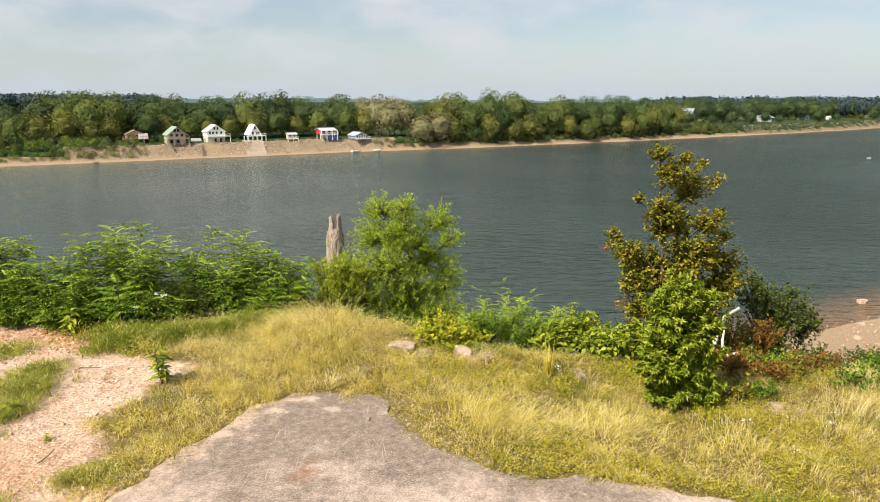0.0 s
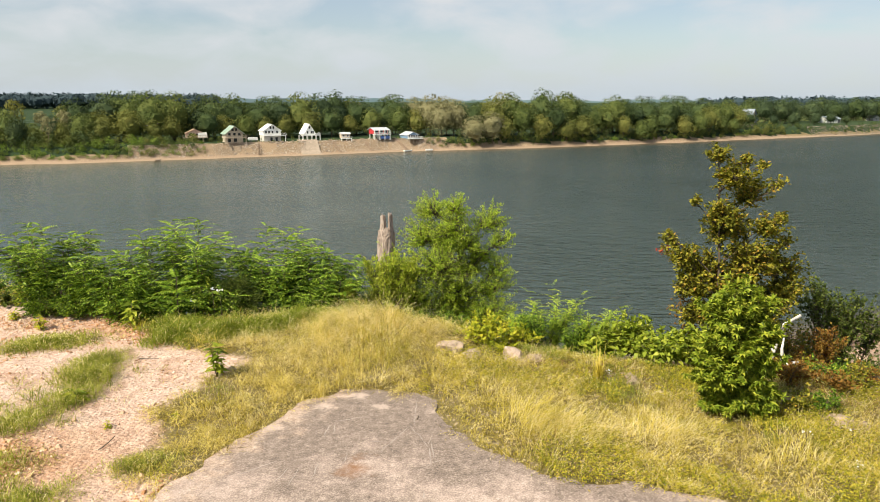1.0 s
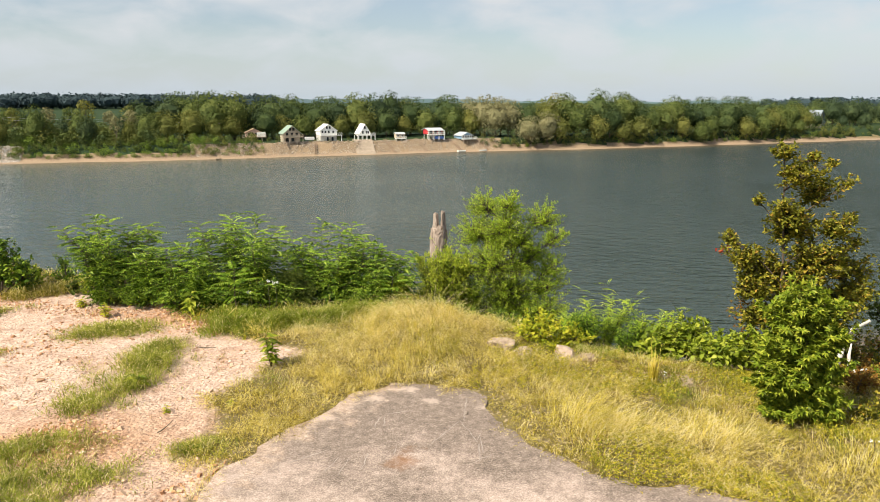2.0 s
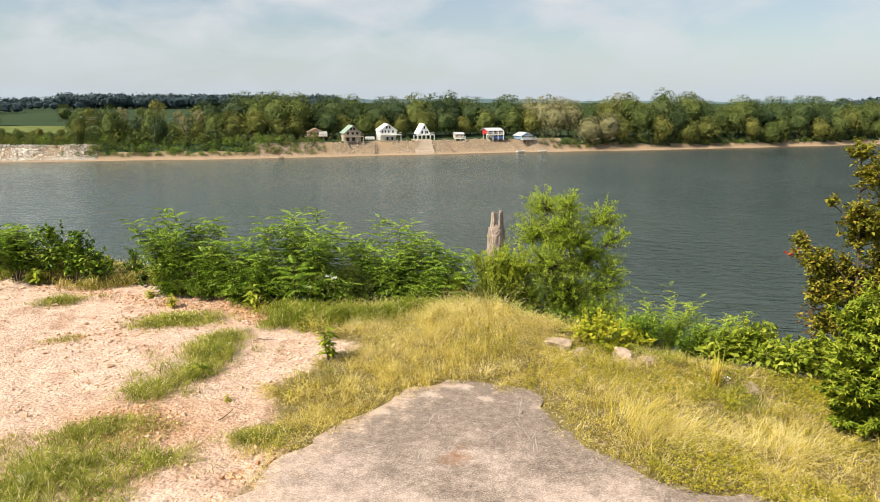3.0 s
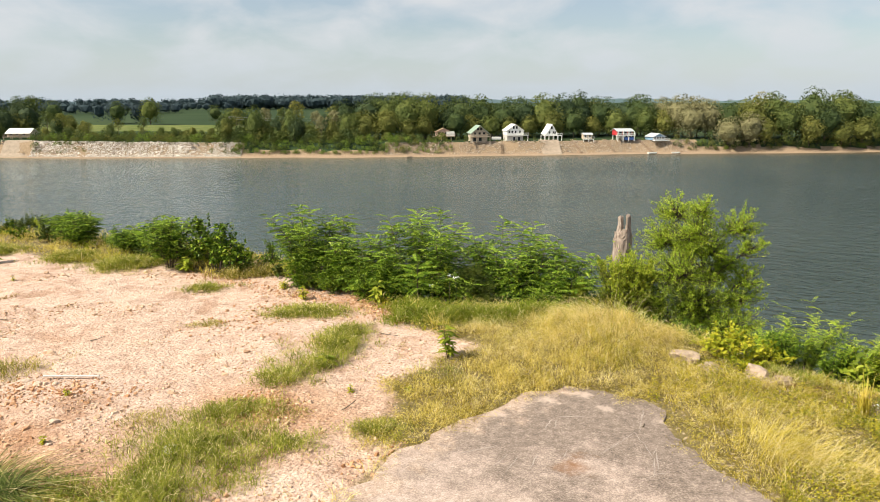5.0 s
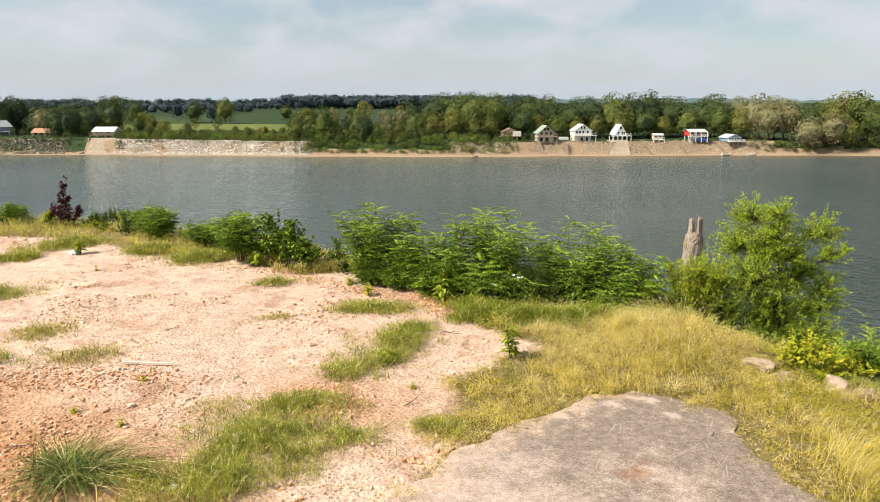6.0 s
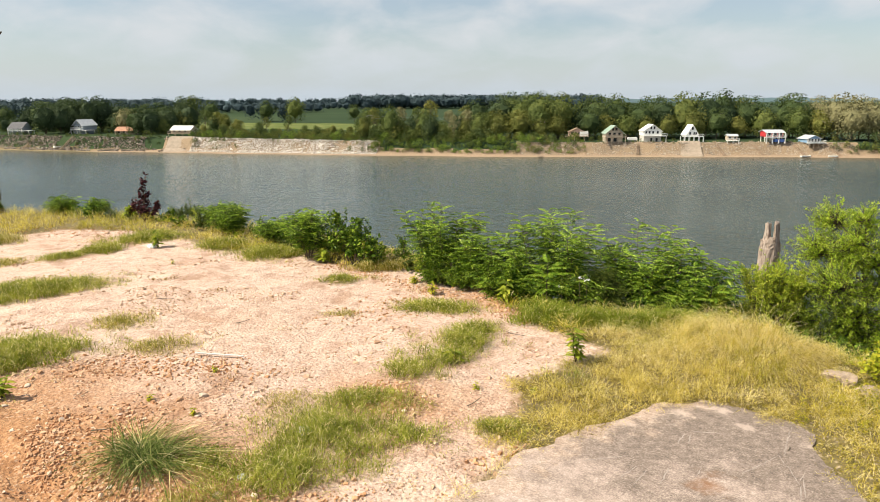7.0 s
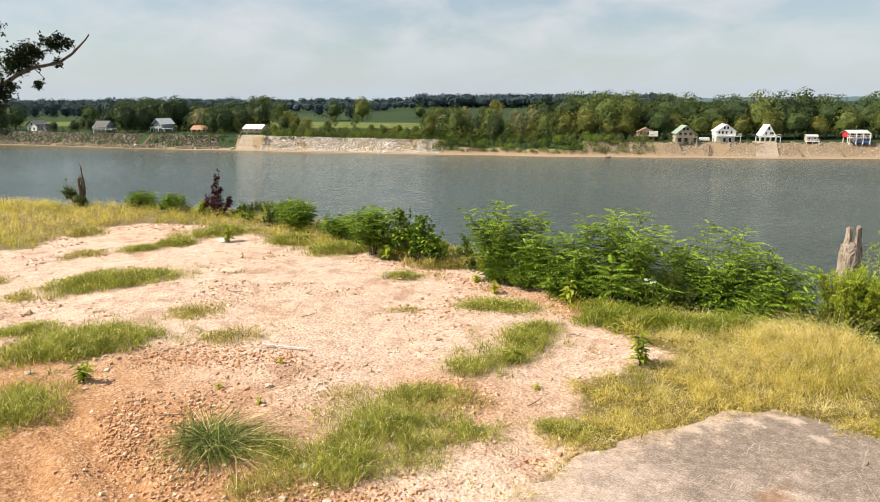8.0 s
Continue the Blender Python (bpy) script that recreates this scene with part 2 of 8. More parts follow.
def asphalt_material():
    m, nt, b = mat("old_asphalt", 0.92)
    p = position(nt)
    n1, n2, n3 = noise_node(nt, 0.6, 5, 0.6, p, 0.4), noise_node(nt, 2.6, 6, 0.72, p), mathn(nt, "ADD", mathn(nt, "MULTIPLY", noise_node(nt, 9, 9, 0.8, p), 0.55), mathn(nt, "MULTIPLY", noise_node(nt, 48, 2, 0.5, p), 0.45))
    base = ramp_node(nt, n3, [(0.36, (0.090, 0.068, 0.055)), (0.5, (0.190, 0.147, 0.120)), (0.62, (0.34, 0.272, 0.225))])
    dust = ramp_node(nt, n3, [(0.36, (0.24, 0.180, 0.148)), (0.5, (0.39, 0.303, 0.257)), (0.64, (0.55, 0.45, 0.388))])
    f = mathn(nt, "ADD", mathn(nt, "MULTIPLY", n1, 1.05), mathn(nt, "MULTIPLY", n2, 0.6))
    # dust lies thickest on the side away from the river
    sep = nt.nodes.new("ShaderNodeSeparateXYZ")
    nt.links.new(p, sep.inputs[0])
    f = mathn(nt, "ADD", f, span(nt, sep.outputs["Y"], 10.6, 7.4, -0.27, 0.07))
    f = mathn(nt, "ADD", f, span(nt, noise_node(nt, 0.9, 2, 0.5, p), 0.3, 0.7, -0.06, 0.06))
    # pale scrape marks, drawn out along the way vehicles turn
    mp = nt.nodes.new("ShaderNodeMapping")
    mp.inputs["Rotation"].default_value, mp.inputs["Scale"].default_value = (0, 0, radians(12)), (9, 0.7, 1)
    nt.links.new(p, mp.inputs["Vector"])
    f = mathn(nt, "ADD", f, mathn(nt, "MULTIPLY", span(nt, noise_node(nt, 1.0, 3, 0.6, mp.outputs[0]), 0.55, 0.72), 0.05))
    c = mixc(nt, span(nt, f, 0.67, 1.05), base, dust)
    # dirt drifted over the margin beside the bare ground
    d = mathn(nt, "SUBTRACT", sep.outputs["X"], mathn(nt, "MULTIPLY", mathn(nt, "MAXIMUM", mathn(nt, "SUBTRACT", sep.outputs["Y"], 8.0), 0.0), 0.476))
    d = mathn(nt, "ADD", d, mathn(nt, "MULTIPLY", mathn(nt, "SUBTRACT", n2, 0.5), 2.6))
    c = mixc(nt, span(nt, d, -3.6, -4.2, 0.0, 0.65), c, ramp_node(nt, n3, [(0.38, (0.28, 0.19, 0.135)), (0.5, (0.46, 0.34, 0.26)), (0.62, (0.62, 0.50, 0.41))]))
    # pale chips worn through near the far edge
    for cx, cy, r in ((-2.78, 10.45, 0.26), (-1.72, 10.5, 0.14), (-0.9, 10.35, 0.16), (-3.3, 9.6, 0.22), (-2.2, 10.9, 0.15)):
        d = nt.nodes.new("ShaderNodeVectorMath"); d.operation = "DISTANCE"
        nt.links.new(p, d.inputs[0]); d.inputs[1].default_value = (cx, cy, 0.035)
        q = mathn(nt, "ADD", d.outputs["Value"], mathn(nt, "MULTIPLY", mathn(nt, "SUBTRACT", n2, 0.5), 1.0))
        c = mixc(nt, span(nt, q, r * 0.1, r * 1.25, 0.6, 0.0), c, (0.50, 0.40, 0.34))
    # rust stain
    d = nt.nodes.new("ShaderNodeVectorMath"); d.operation = "DISTANCE"
    nt.links.new(p, d.inputs[0]); d.inputs[1].default_value = (-1.82, 8.59, 0.035)
    r = mathn(nt, "ADD", d.outputs["Value"], mathn(nt, "MULTIPLY", mathn(nt, "SUBTRACT", n2, 0.5), 1.1))
    c = mixc(nt, span(nt, r, 0.0, 0.34, 0.8, 0.0), c, (0.20, 0.09, 0.035))
    nt.links.new(c, b.inputs["Base Color"])
    bump(nt, b, mathn(nt, "ADD", n3, n2), 0.7, 0.015)
    return m


def weathered_wood():
    m, nt, b = mat("weathered_wood", 0.9)
    mp = nt.nodes.new("ShaderNodeMapping")
    mp.inputs["Scale"].default_value = (1, 1, 0.12)
    nt.links.new(own(nt), mp.inputs["Vector"])
    fine, wide = noise_node(nt, 26, 4, 0.7, mp.outputs[0]), noise_node(nt, 5, 4, 0.6, mp.outputs[0])
    f = mathn(nt, "ADD", mathn(nt, "MULTIPLY", fine, 0.6), mathn(nt, "MULTIPLY", wide, 0.4))
    c = ramp_node(nt, f, [(0.36, (0.07, 0.05, 0.035)), (0.46, (0.26, 0.20, 0.16)), (0.62, (0.46, 0.39, 0.33))])
    nt.links.new(c, b.inputs["Base Color"])
    bump(nt, b, f, 1.0, 0.05)
    return m


M = {
    "soil": ground_material(), "farmland": far_ground_material(), "water": water_material(), "asphalt": asphalt_material(),
    "bark": simple("bark", (0.06, 0.045, 0.03), (0.17, 0.13, 0.09), 9, 0.9, 0.6),
    "twig": simple("twig", (0.05, 0.035, 0.022), (0.12, 0.09, 0.06), 9, 0.9, 0.3),
    "dead": weathered_wood(),
    "white_wood": simple("bleached_wood", (0.45, 0.42, 0.38), (0.75, 0.72, 0.66), 5, 0.8, 0.5),
    "stone": simple("pale_stone", (0.24, 0.17, 0.12), (0.56, 0.44, 0.34), 3, 0.9, 0.9),
    "white_stone": simple("white_stone", (0.55, 0.51, 0.46), (0.82, 0.79, 0.74), 5, 0.85, 0.5),
    "scrape": simple("scraped_asphalt", (0.22, 0.18, 0.16), (0.40, 0.34, 0.30), 5, 0.9, 0.2),
    "pebble": simple("pebble", (0.34, 0.25, 0.18), (0.62, 0.50, 0.40), 3, 0.9, 0.0),
    "weathered_tan": simple("weathered_tan_siding", (0.34, 0.29, 0.23), (0.52, 0.45, 0.36), 1.0, 0.8, 0.2),
    "riprap": simple("riprap", (0.22, 0.19, 0.155), (0.52, 0.46, 0.39), 0.6, 0.9, 0.5),
    "white": simple("white_paint", (0.66, 0.66, 0.63), (0.82, 0.82, 0.79), 0.8, 0.6, 0.1),
    "grey_block": simple("grey_block", (0.42, 0.41, 0.38), (0.58, 0.57, 0.53), 0.8, 0.8, 0.2),
    "green_roof": simple("green_metal", (0.19, 0.27, 0.21), (0.33, 0.41, 0.33), 0.7, 0.45, 0.1),
    "grey_metal": simple("grey_metal", (0.36, 0.38, 0.40), (0.52, 0.54, 0.56), 0.7, 0.4, 0.1),
    "dark_roof": simple("dark_shingle", (0.05, 0.05, 0.055), (0.13, 0.13, 0.14), 1.2, 0.85, 0.3),
    "brown_wood": simple("brown_siding", (0.20, 0.13, 0.085), (0.40, 0.29, 0.20), 1.0, 0.8, 0.3),
    "pink_wood": simple("weathered_pink_siding", (0.33, 0.21, 0.16), (0.55, 0.40, 0.33), 1.0, 0.8, 0.3),
    "tan": simple("tan_siding", (0.36, 0.29, 0.21), (0.55, 0.46, 0.35), 1.0, 0.8, 0.2),
    "red": simple("red_siding", (0.34, 0.02, 0.025), (0.52, 0.045, 0.05), 1.0, 0.6, 0.1),
    "blue": simple("blue_siding", (0.13, 0.24, 0.38), (0.24, 0.37, 0.52), 1.0, 0.6, 0.1),
    "slate": simple("slate_siding", (0.16, 0.19, 0.23), (0.27, 0.31, 0.35), 1.0, 0.7, 0.1),
    "terracotta": simple("rusty_roof", (0.26, 0.12, 0.07), (0.43, 0.24, 0.15), 1.0, 0.8, 0.2),
    "deck_wood": simple("deck_wood", (0.24, 0.18, 0.13), (0.44, 0.35, 0.26), 2.0, 0.85, 0.3),
    "concrete": simple("concrete", (0.24, 0.19, 0.14), (0.38, 0.31, 0.24), 0.6, 0.9, 0.3),
    "tarp": simple("blue_tarp", (0.05, 0.13, 0.40), (0.09, 0.2, 0.52), 2.0, 0.5, 0.2),
    "litter": simple("pale_plastic", (0.62, 0.64, 0.66), (0.82, 0.83, 0.83), 8.0, 0.5, 0.3),
}
gm, gnt, gb = mat("window_glass", 0.08)
gb.inputs["Base Color"].default_value = (0.025, 0.03, 0.035, 1)
M["glass"] = gm

L = {
    "locust": leafy("locust_leaf", [(0.0, (0.024, 0.052, 0.005)), (0.5, (0.085, 0.160, 0.012)), (1.0, (0.28, 0.38, 0.035))], 0.2, 0.45),
    # paler copy for shoot tips; sun on the shrub tops is in its colour
    "locust_tip": leafy("bright_locust_leaf", [(0.0, (0.12, 0.22, 0.022)), (0.5, (0.23, 0.36, 0.04)), (1.0, (0.42, 0.52, 0.08))], 0.36, 0.45),
    "willow": leafy("willow_leaf", [(0.0, (0.15, 0.25, 0.020)), (0.5, (0.36, 0.49, 0.045)), (1.0, (0.60, 0.67, 0.10))], 0.46, 0.5),
    "star": leafy("star_leaf", [(0.0, (0.081, 0.117, 0.010)), (0.5, (0.185, 0.255, 0.020)), (1.0, (0.408, 0.428, 0.050))], 0.28, 0.4),
    "olive": leafy("olive_leaf", [(0.0, (0.075, 0.085, 0.012)), (0.45, (0.190, 0.195, 0.022)), (0.85, (0.37, 0.33, 0.040)), (1.0, (0.42, 0.25, 0.045))], 0.33, 0.45),
    "dark": leafy("dark_leaf", [(0.0, (0.036, 0.056, 0.012)), (0.6, (0.088, 0.122, 0.022)), (1.0, (0.165, 0.195, 0.036))], 0.3, 0.45),
    "rust": leafy("rusty_leaf", [(0.0, (0.14, 0.07, 0.015)), (0.6, (0.28, 0.14, 0.03)), (1.0, (0.30, 0.24, 0.05))], 0.35, 0.6),
    "red": leafy("red_leaf", [(0.0, (0.35, 0.04, 0.025)), (1.0, (0.5, 0.15, 0.06))], 0.35, 0.6),
    "purple": leafy("purple_leaf", [(0.0, (0.022, 0.008, 0.012)), (1.0, (0.09, 0.025, 0.03))], 0.25, 0.5),
    "lime": leafy("lime_leaf", [(0.0, (0.231, 0.280, 0.022)), (0.6, (0.441, 0.448, 0.033)), (1.0, (0.630, 0.560, 0.055))], 0.42, 0.5),
    "broad": leafy("broad_leaf", [(0.0, (0.110, 0.158, 0.017)), (0.5, (0.253, 0.321, 0.030)), (1.0, (0.462, 0.490, 0.065))], 0.4, 0.45),
    "grass": leafy("green_grass", [(0.0, (0.21, 0.19, 0.018)), (0.5, (0.62, 0.51, 0.075)), (1.0, (0.90, 0.76, 0.26))], 0.48, 0.6, 3.2),
    # kept darker than the tufts, carrying the shade between them
    "sward": leafy("matted_grass", [(0.0, (0.10, 0.080, 0.010)), (0.5, (0.29, 0.230, 0.030)), (1.0, (0.54, 0.43, 0.085))], 0.40, 0.7, 3.2, gloss=0.15),
    "fresh": leafy("fresh_grass", [(0.0, (0.13, 0.14, 0.012)), (0.5, (0.44, 0.405, 0.045)), (1.0, (0.76, 0.65, 0.16))], 0.44, 0.6, 3.2),
    "thin": leafy("thin_olive_grass", [(0.0, (0.12, 0.115, 0.02)), (0.5, (0.29, 0.265, 0.05)), (1.0, (0.55, 0.46, 0.15))], 0.38, 0.7, 3.2),
    "lush": leafy("lush_grass", [(0.0, (0.07, 0.105, 0.010)), (0.5, (0.22, 0.27, 0.030)), (1.0, (0.48, 0.49, 0.09))], 0.38, 0.7, 3.2),
    "gold": leafy("golden_grass", [(0.0, (0.30, 0.24, 0.04)), (0.5, (0.66, 0.54, 0.13)), (1.0, (0.92, 0.80, 0.37))], 0.48, 0.6, 3.2),
    "straw": leafy("straw_grass", [(0.0, (0.56, 0.45, 0.19)), (0.5, (0.75, 0.64, 0.33)), (1.0, (0.88, 0.79, 0.50))], 0.42, 0.6, 3.2),
    "brown": leafy("withered_grass", [(0.0, (0.16, 0.08, 0.035)), (0.6, (0.30, 0.17, 0.07)), (1.0, (0.26, 0.22, 0.06))], 0.3, 0.7),
    # extra blue in these wood leaves stands in for haze across the river
    "forest1": leafy("wood_leaf_green", [(0.0, (0.046, 0.068, 0.022)), (0.5, (0.092, 0.120, 0.032)), (1.0, (0.170, 0.188, 0.050))], 0.2, 0.7, gloss=0.1, tree=True),
    "forest2": leafy("wood_leaf_dark", [(0.0, (0.030, 0.050, 0.022)), (0.5, (0.060, 0.088, 0.030)), (1.0, (0.115, 0.144, 0.045))], 0.22, 0.7, gloss=0.1, tree=True),
    "forest3": leafy("wood_leaf_yellow", [(0.0, (0.074, 0.084, 0.022)), (0.5, (0.136, 0.146, 0.036)), (1.0, (0.225, 0.215, 0.056))], 0.2, 0.7, gloss=0.1, tree=True),
    "forest4": leafy("wood_leaf_brown", [(0.0, (0.130, 0.128, 0.066)), (0.5, (0.210, 0.198, 0.100)), (1.0, (0.290, 0.268, 0.135))], 0.22, 0.7, gloss=0.1, tree=True),
    "forest5": leafy("wood_leaf_darkest", [(0.0, (0.026, 0.044, 0.022)), (0.5, (0.047, 0.072, 0.032)), (1.0, (0.085, 0.112, 0.044))], 0.2, 0.7, gloss=0.1, tree=True),
    "bank_creeper": leafy("bank_creeper_leaf", [(0.0, (0.09, 0.14, 0.02)), (0.5, (0.16, 0.23, 0.035)), (1.0, (0.27, 0.32, 0.06))], 0.2, 0.6, tree=True),
    "patch": leafy("patch_grass", [(0.0, (0.075, 0.10, 0.012)), (0.5, (0.25, 0.275, 0.036)), (1.0, (0.55, 0.52, 0.12))], 0.38, 0.6, 3.2),
    "coarse": leafy("coarse_grass", [(0.0, (0.035, 0.055, 0.012)), (0.6, (0.10, 0.14, 0.028)), (1.0, (0.30, 0.32, 0.10))], 0.3, 0.75, gloss=0.08),
    "willow_dry": leafy("willow_leaf_yellowing", [(0.0, (0.16, 0.23, 0.020)), (0.5, (0.35, 0.43, 0.040)), (1.0, (0.58, 0.59, 0.09))], 0.44, 0.5),
    "creeper": leafy("creeper_leaf", [(0.0, (0.15, 0.17, 0.014)), (0.5, (0.36, 0.345, 0.028)), (1.0, (0.62, 0.51, 0.06))], 0.38, 0.5),
    # near-black: the limb's foliage against the sky has its shade in this colour
    "backlit": leafy("backlit_leaf", [(0.0, (0.010, 0.018, 0.006)), (1.0, (0.035, 0.05, 0.016))], 0.15, 0.5),
    # dark blue tint stands in for haze and cloud shade over the plain
    "far": leafy("hazed_far_leaf", [(0.0, (0.030, 0.050, 0.060)), (1.0, (0.050, 0.076, 0.084))], 0.1, 0.8),
}

# ---- helpers for building ----


def mesh_of(name, verts, faces, material, smooth=False):
    me = bpy.data.meshes.new(name)
    me.from_pydata([tuple(v) for v in verts] if not isinstance(verts, np.ndarray) else verts.tolist(), [], faces if not isinstance(faces, np.ndarray) else faces.tolist())
    me.materials.append(material)
    if smooth:
        me.polygons.foreach_set("use_smooth", [True] * len(me.polygons))
    me.update()
    return me


def part(name, me, parent=None, label=""):
    """One mesh object, under a thing or under a part."""
    ob = new(name, me)
    if parent:
        ob.parent = parent
    return tagged(ob, label)


def bm_mesh(name, bm, material, smooth=False):
    me = bpy.data.meshes.new(name)
    bm.to_mesh(me)
    bm.free()
    me.materials.append(material)
    if smooth:
        me.polygons.foreach_set("use_smooth", [True] * len(me.polygons))
    return me


def thing(name, m, label, category, group=""):
    ob = new(name)
    ob.empty_display_size = 0.2
    ob.matrix_world = m
    return tagged(ob, label, category, group)


def vnoise(x, y, size, seed=0):
    """Smooth value noise, about -1 to 1."""
    x, y = np.asarray(x, float) / size, np.asarray(y, float) / size
    ix, iy = np.floor(x), np.floor(y)
    fx, fy = x - ix, y - iy
    fx, fy = fx * fx * (3 - 2 * fx), fy * fy * (3 - 2 * fy)

    def h(a, b):
        v = np.sin(a * 127.1 + b * 311.7 + seed * 74.7) * 43758.5453
        return (v - np.floor(v)) * 2 - 1
    return (h(ix, iy) * (1 - fx) + h(ix + 1, iy) * fx) * (1 - fy) + (h(ix, iy + 1) * (1 - fx) + h(ix + 1, iy + 1) * fx) * fy


def inside(px, py, poly):
    """Signed distance to a closed outline: positive within."""
    px, py = np.asarray(px, float), np.asarray(py, float)
    d, odd = np.full(px.shape, 1e9), np.zeros(px.shape, bool)
    for (x0, y0), (x1, y1) in zip(poly, poly[1:] + poly[:1]):
        ex, ey = x1 - x0, y1 - y0
        t = np.clip(((px - x0) * ex + (py - y0) * ey) / (ex * ex + ey * ey + 1e-9), 0, 1)
        d = np.minimum(d, np.hypot(px - x0 - t * ex, py - y0 - t * ey))
        c = ((y0 > py) != (y1 > py)) & (px < (x1 - x0) * (py - y0) / (y1 - y0 + 1e-12) + x0)
        odd ^= c
    return np.where(odd, d, -d)


# ---- the lie of the land: s runs along the river, n across it ----
UX, UY = 0.887, 0.462
WATER = -20.0


def to_sn(x, y):
    return x * UX + y * UY, -x * UY + y * UX


def to_xy(s, n):
    return s * UX - n * UY, s * UY + n * UX


SHORE = ((-3000, 1200), (-600, 440), (-340, 345), (-217, 326), (-91, 313), (-27, 311), (115, 317), (215, 317), (300, 324), (398, 335), (503, 346), (633, 371), (900, 440), (3000, 1500))
CREST = ((-120, 26), (-28, 28), (-18, 28), (-13.8, 26.1), (-8.8, 25.1), (-4.7, 22.2), (-2.1, 19.0), (-0.4, 16.6), (2.9, 15.9), (5.1, 13.4), (6.2, 12.0), (8.3, 9.8), (9.8, 8.4), (12, 7.0), (20, 3), (60, -6), (300, -20))
PAD = [(-4.5, -7), (-4.3, 6.5), (-4.2, 8.0), (-3.8, 8.8), (-3.4, 9.8), (-3.1, 10.7), (-2.7, 11.15), (-1.8, 11.25), (-0.95, 10.9), (-0.5, 9.7), (0.1, 9.2), (0.6, 8.7), (1.3, 8.35), (2.3, 8.4), (3.0, 8.15), (3.8, 7.8), (6.5, 6.2), (7.5, -7)]
DIRT = [(-4.2, -3), (-4.3, 6.6), (-4.3, 8.2), (-4.8, 8.15), (-5.2, 8.5), (-4.9, 9.2), (-5.5, 10.2), (-5.1, 11.2), (-4.6, 12.4), (-6.7, 13.2), (-8.9, 14.9), (-10.9, 16.3), (-14.6, 15.0),
        (-15.8, 15.8), (-18.8, 14.2), (-22.5, 15), (-27, 13.3), (-27.8, 10.8), (-25.4, 8.7), (-27, 5), (-26, -3)]


def shore_n(s):
    return np.interp(s, *zip(*SHORE)) + vnoise(s, 0 * s, 23, 3) * 1.6


def crest_n(s):
    return np.interp(s, *zip(*CREST))


def bank_top(s):
    return np.interp(s, (-260, -150, -60, 330, 480), (-13.0, -13.2, -14.0, -14.0, -13.6))


RUTS = (((-7.6, 3.5), (-10.9, 3.85)), ((-8.6, 2.5), (-10.4, 3.2)))


def rut_depth(x, y):
    d = 0
    for (x0, y0), (x1, y1) in RUTS:
        ex, ey = x1 - x0, y1 - y0
        t = np.clip(((x - x0) * ex + (y - y0) * ey) / (ex * ex + ey * ey), -0.6, 1)
        d = np.maximum(d, np.exp(-(((x - x0 - t * ex) ** 2 + (y - y0 - t * ey) ** 2) / 0.05)))
    return d


def height(x, y):
    x, y = np.asarray(x, float), np.asarray(y, float)
    s, n = to_sn(x, y)
    c, edge = crest_n(s), 45.5 + vnoise(s, 0 * s, 17, 5) * 1.2
    q = np.clip((n - c) / (edge - c), 0, 1)
    fall = np.interp(q, (0, 0.05, 0.2, 0.62, 0.8, 1.0), (0, -0.5, -4.5, -16.5, -19.0, -20.0))
    bed = np.interp(n - edge, (0, 6, 40), (0, -1.0, -5.0))
    near = fall + bed
    rough = vnoise(x, y, 5, 1) * 0.10 + vnoise(x, y, 1.7, 2) * 0.045 + vnoise(x, y, 0.55, 4) * 0.02
    lumpy = np.clip(0.3 + 1.2 * vnoise(x, y, 2.6, 44), 0, 1)          # scraped, rubbly stretches between smoother ones
    rough = rough + lumpy * (0.035 * vnoise(x, y, 0.42, 45) + 0.022 * abs(vnoise(x, y, 0.24, 46)))
    pad = np.clip(inside(x, y, PAD) / 0.8 + 0.6, 0, 1)
    near = near + 0.32 * np.exp(-((x + 2.4) / 2.2) ** 2 - ((y - 13.9) / 1.3) ** 2) + rough * (1 - pad) * (1 + 3 * np.clip(q * 4, 0, 1)) * np.clip((1 - q) * 5, 0.12, 1) - 0.02 * pad
    near = near - 0.13 * rut_depth(x, y)
    e, top = shore_n(s), bank_top(s)
    back = n - e
    rise = np.interp(back, (4.5, 9.0, 11), (0, 0.97, 1.0))
    low = np.interp(back, (-40, -6, 0, 3, 4.5), (-25, -21.2, -20, -19.4, -18.6))
    far = low + (top + 18.6) * rise
    land = np.where(back > 10.5, vnoise(x, y, 60, 6) * 0.5 * np.clip((back - 14) / 30, 0, 1), vnoise(x, y, 6, 8) * 0.2 * np.clip((10.5 - back), 0, 1))
    far = far + land * np.clip((back - 1) / 5, 0, 1)
    z = np.maximum(near, far)
    return np.where(n > 170, far, np.where(n < 60, near, z))


def gz(x, y):
    return float(height(np.array([x]), np.array([y]))[0])


def graded(lo, fine_lo, fine_hi, hi, step, grow, extra=()):
    a, v, d = [], fine_lo, step
    while v > lo:
        v -= d
        d *= grow
        a.append(max(v, lo))
    a = a[::-1] + list(np.arange(fine_lo, fine_hi, step))
    v, d = fine_hi, step
    while v < hi:
        a.append(v)
        nxt = v + d
        grew = d * grow
        for e0, e1, st in extra:
            if e0 - d < nxt < e1:
                nxt, grew = min(nxt, v + max(st, 0)), st
        v, d = nxt, grew
    a.append(hi)
    return np.array(a)


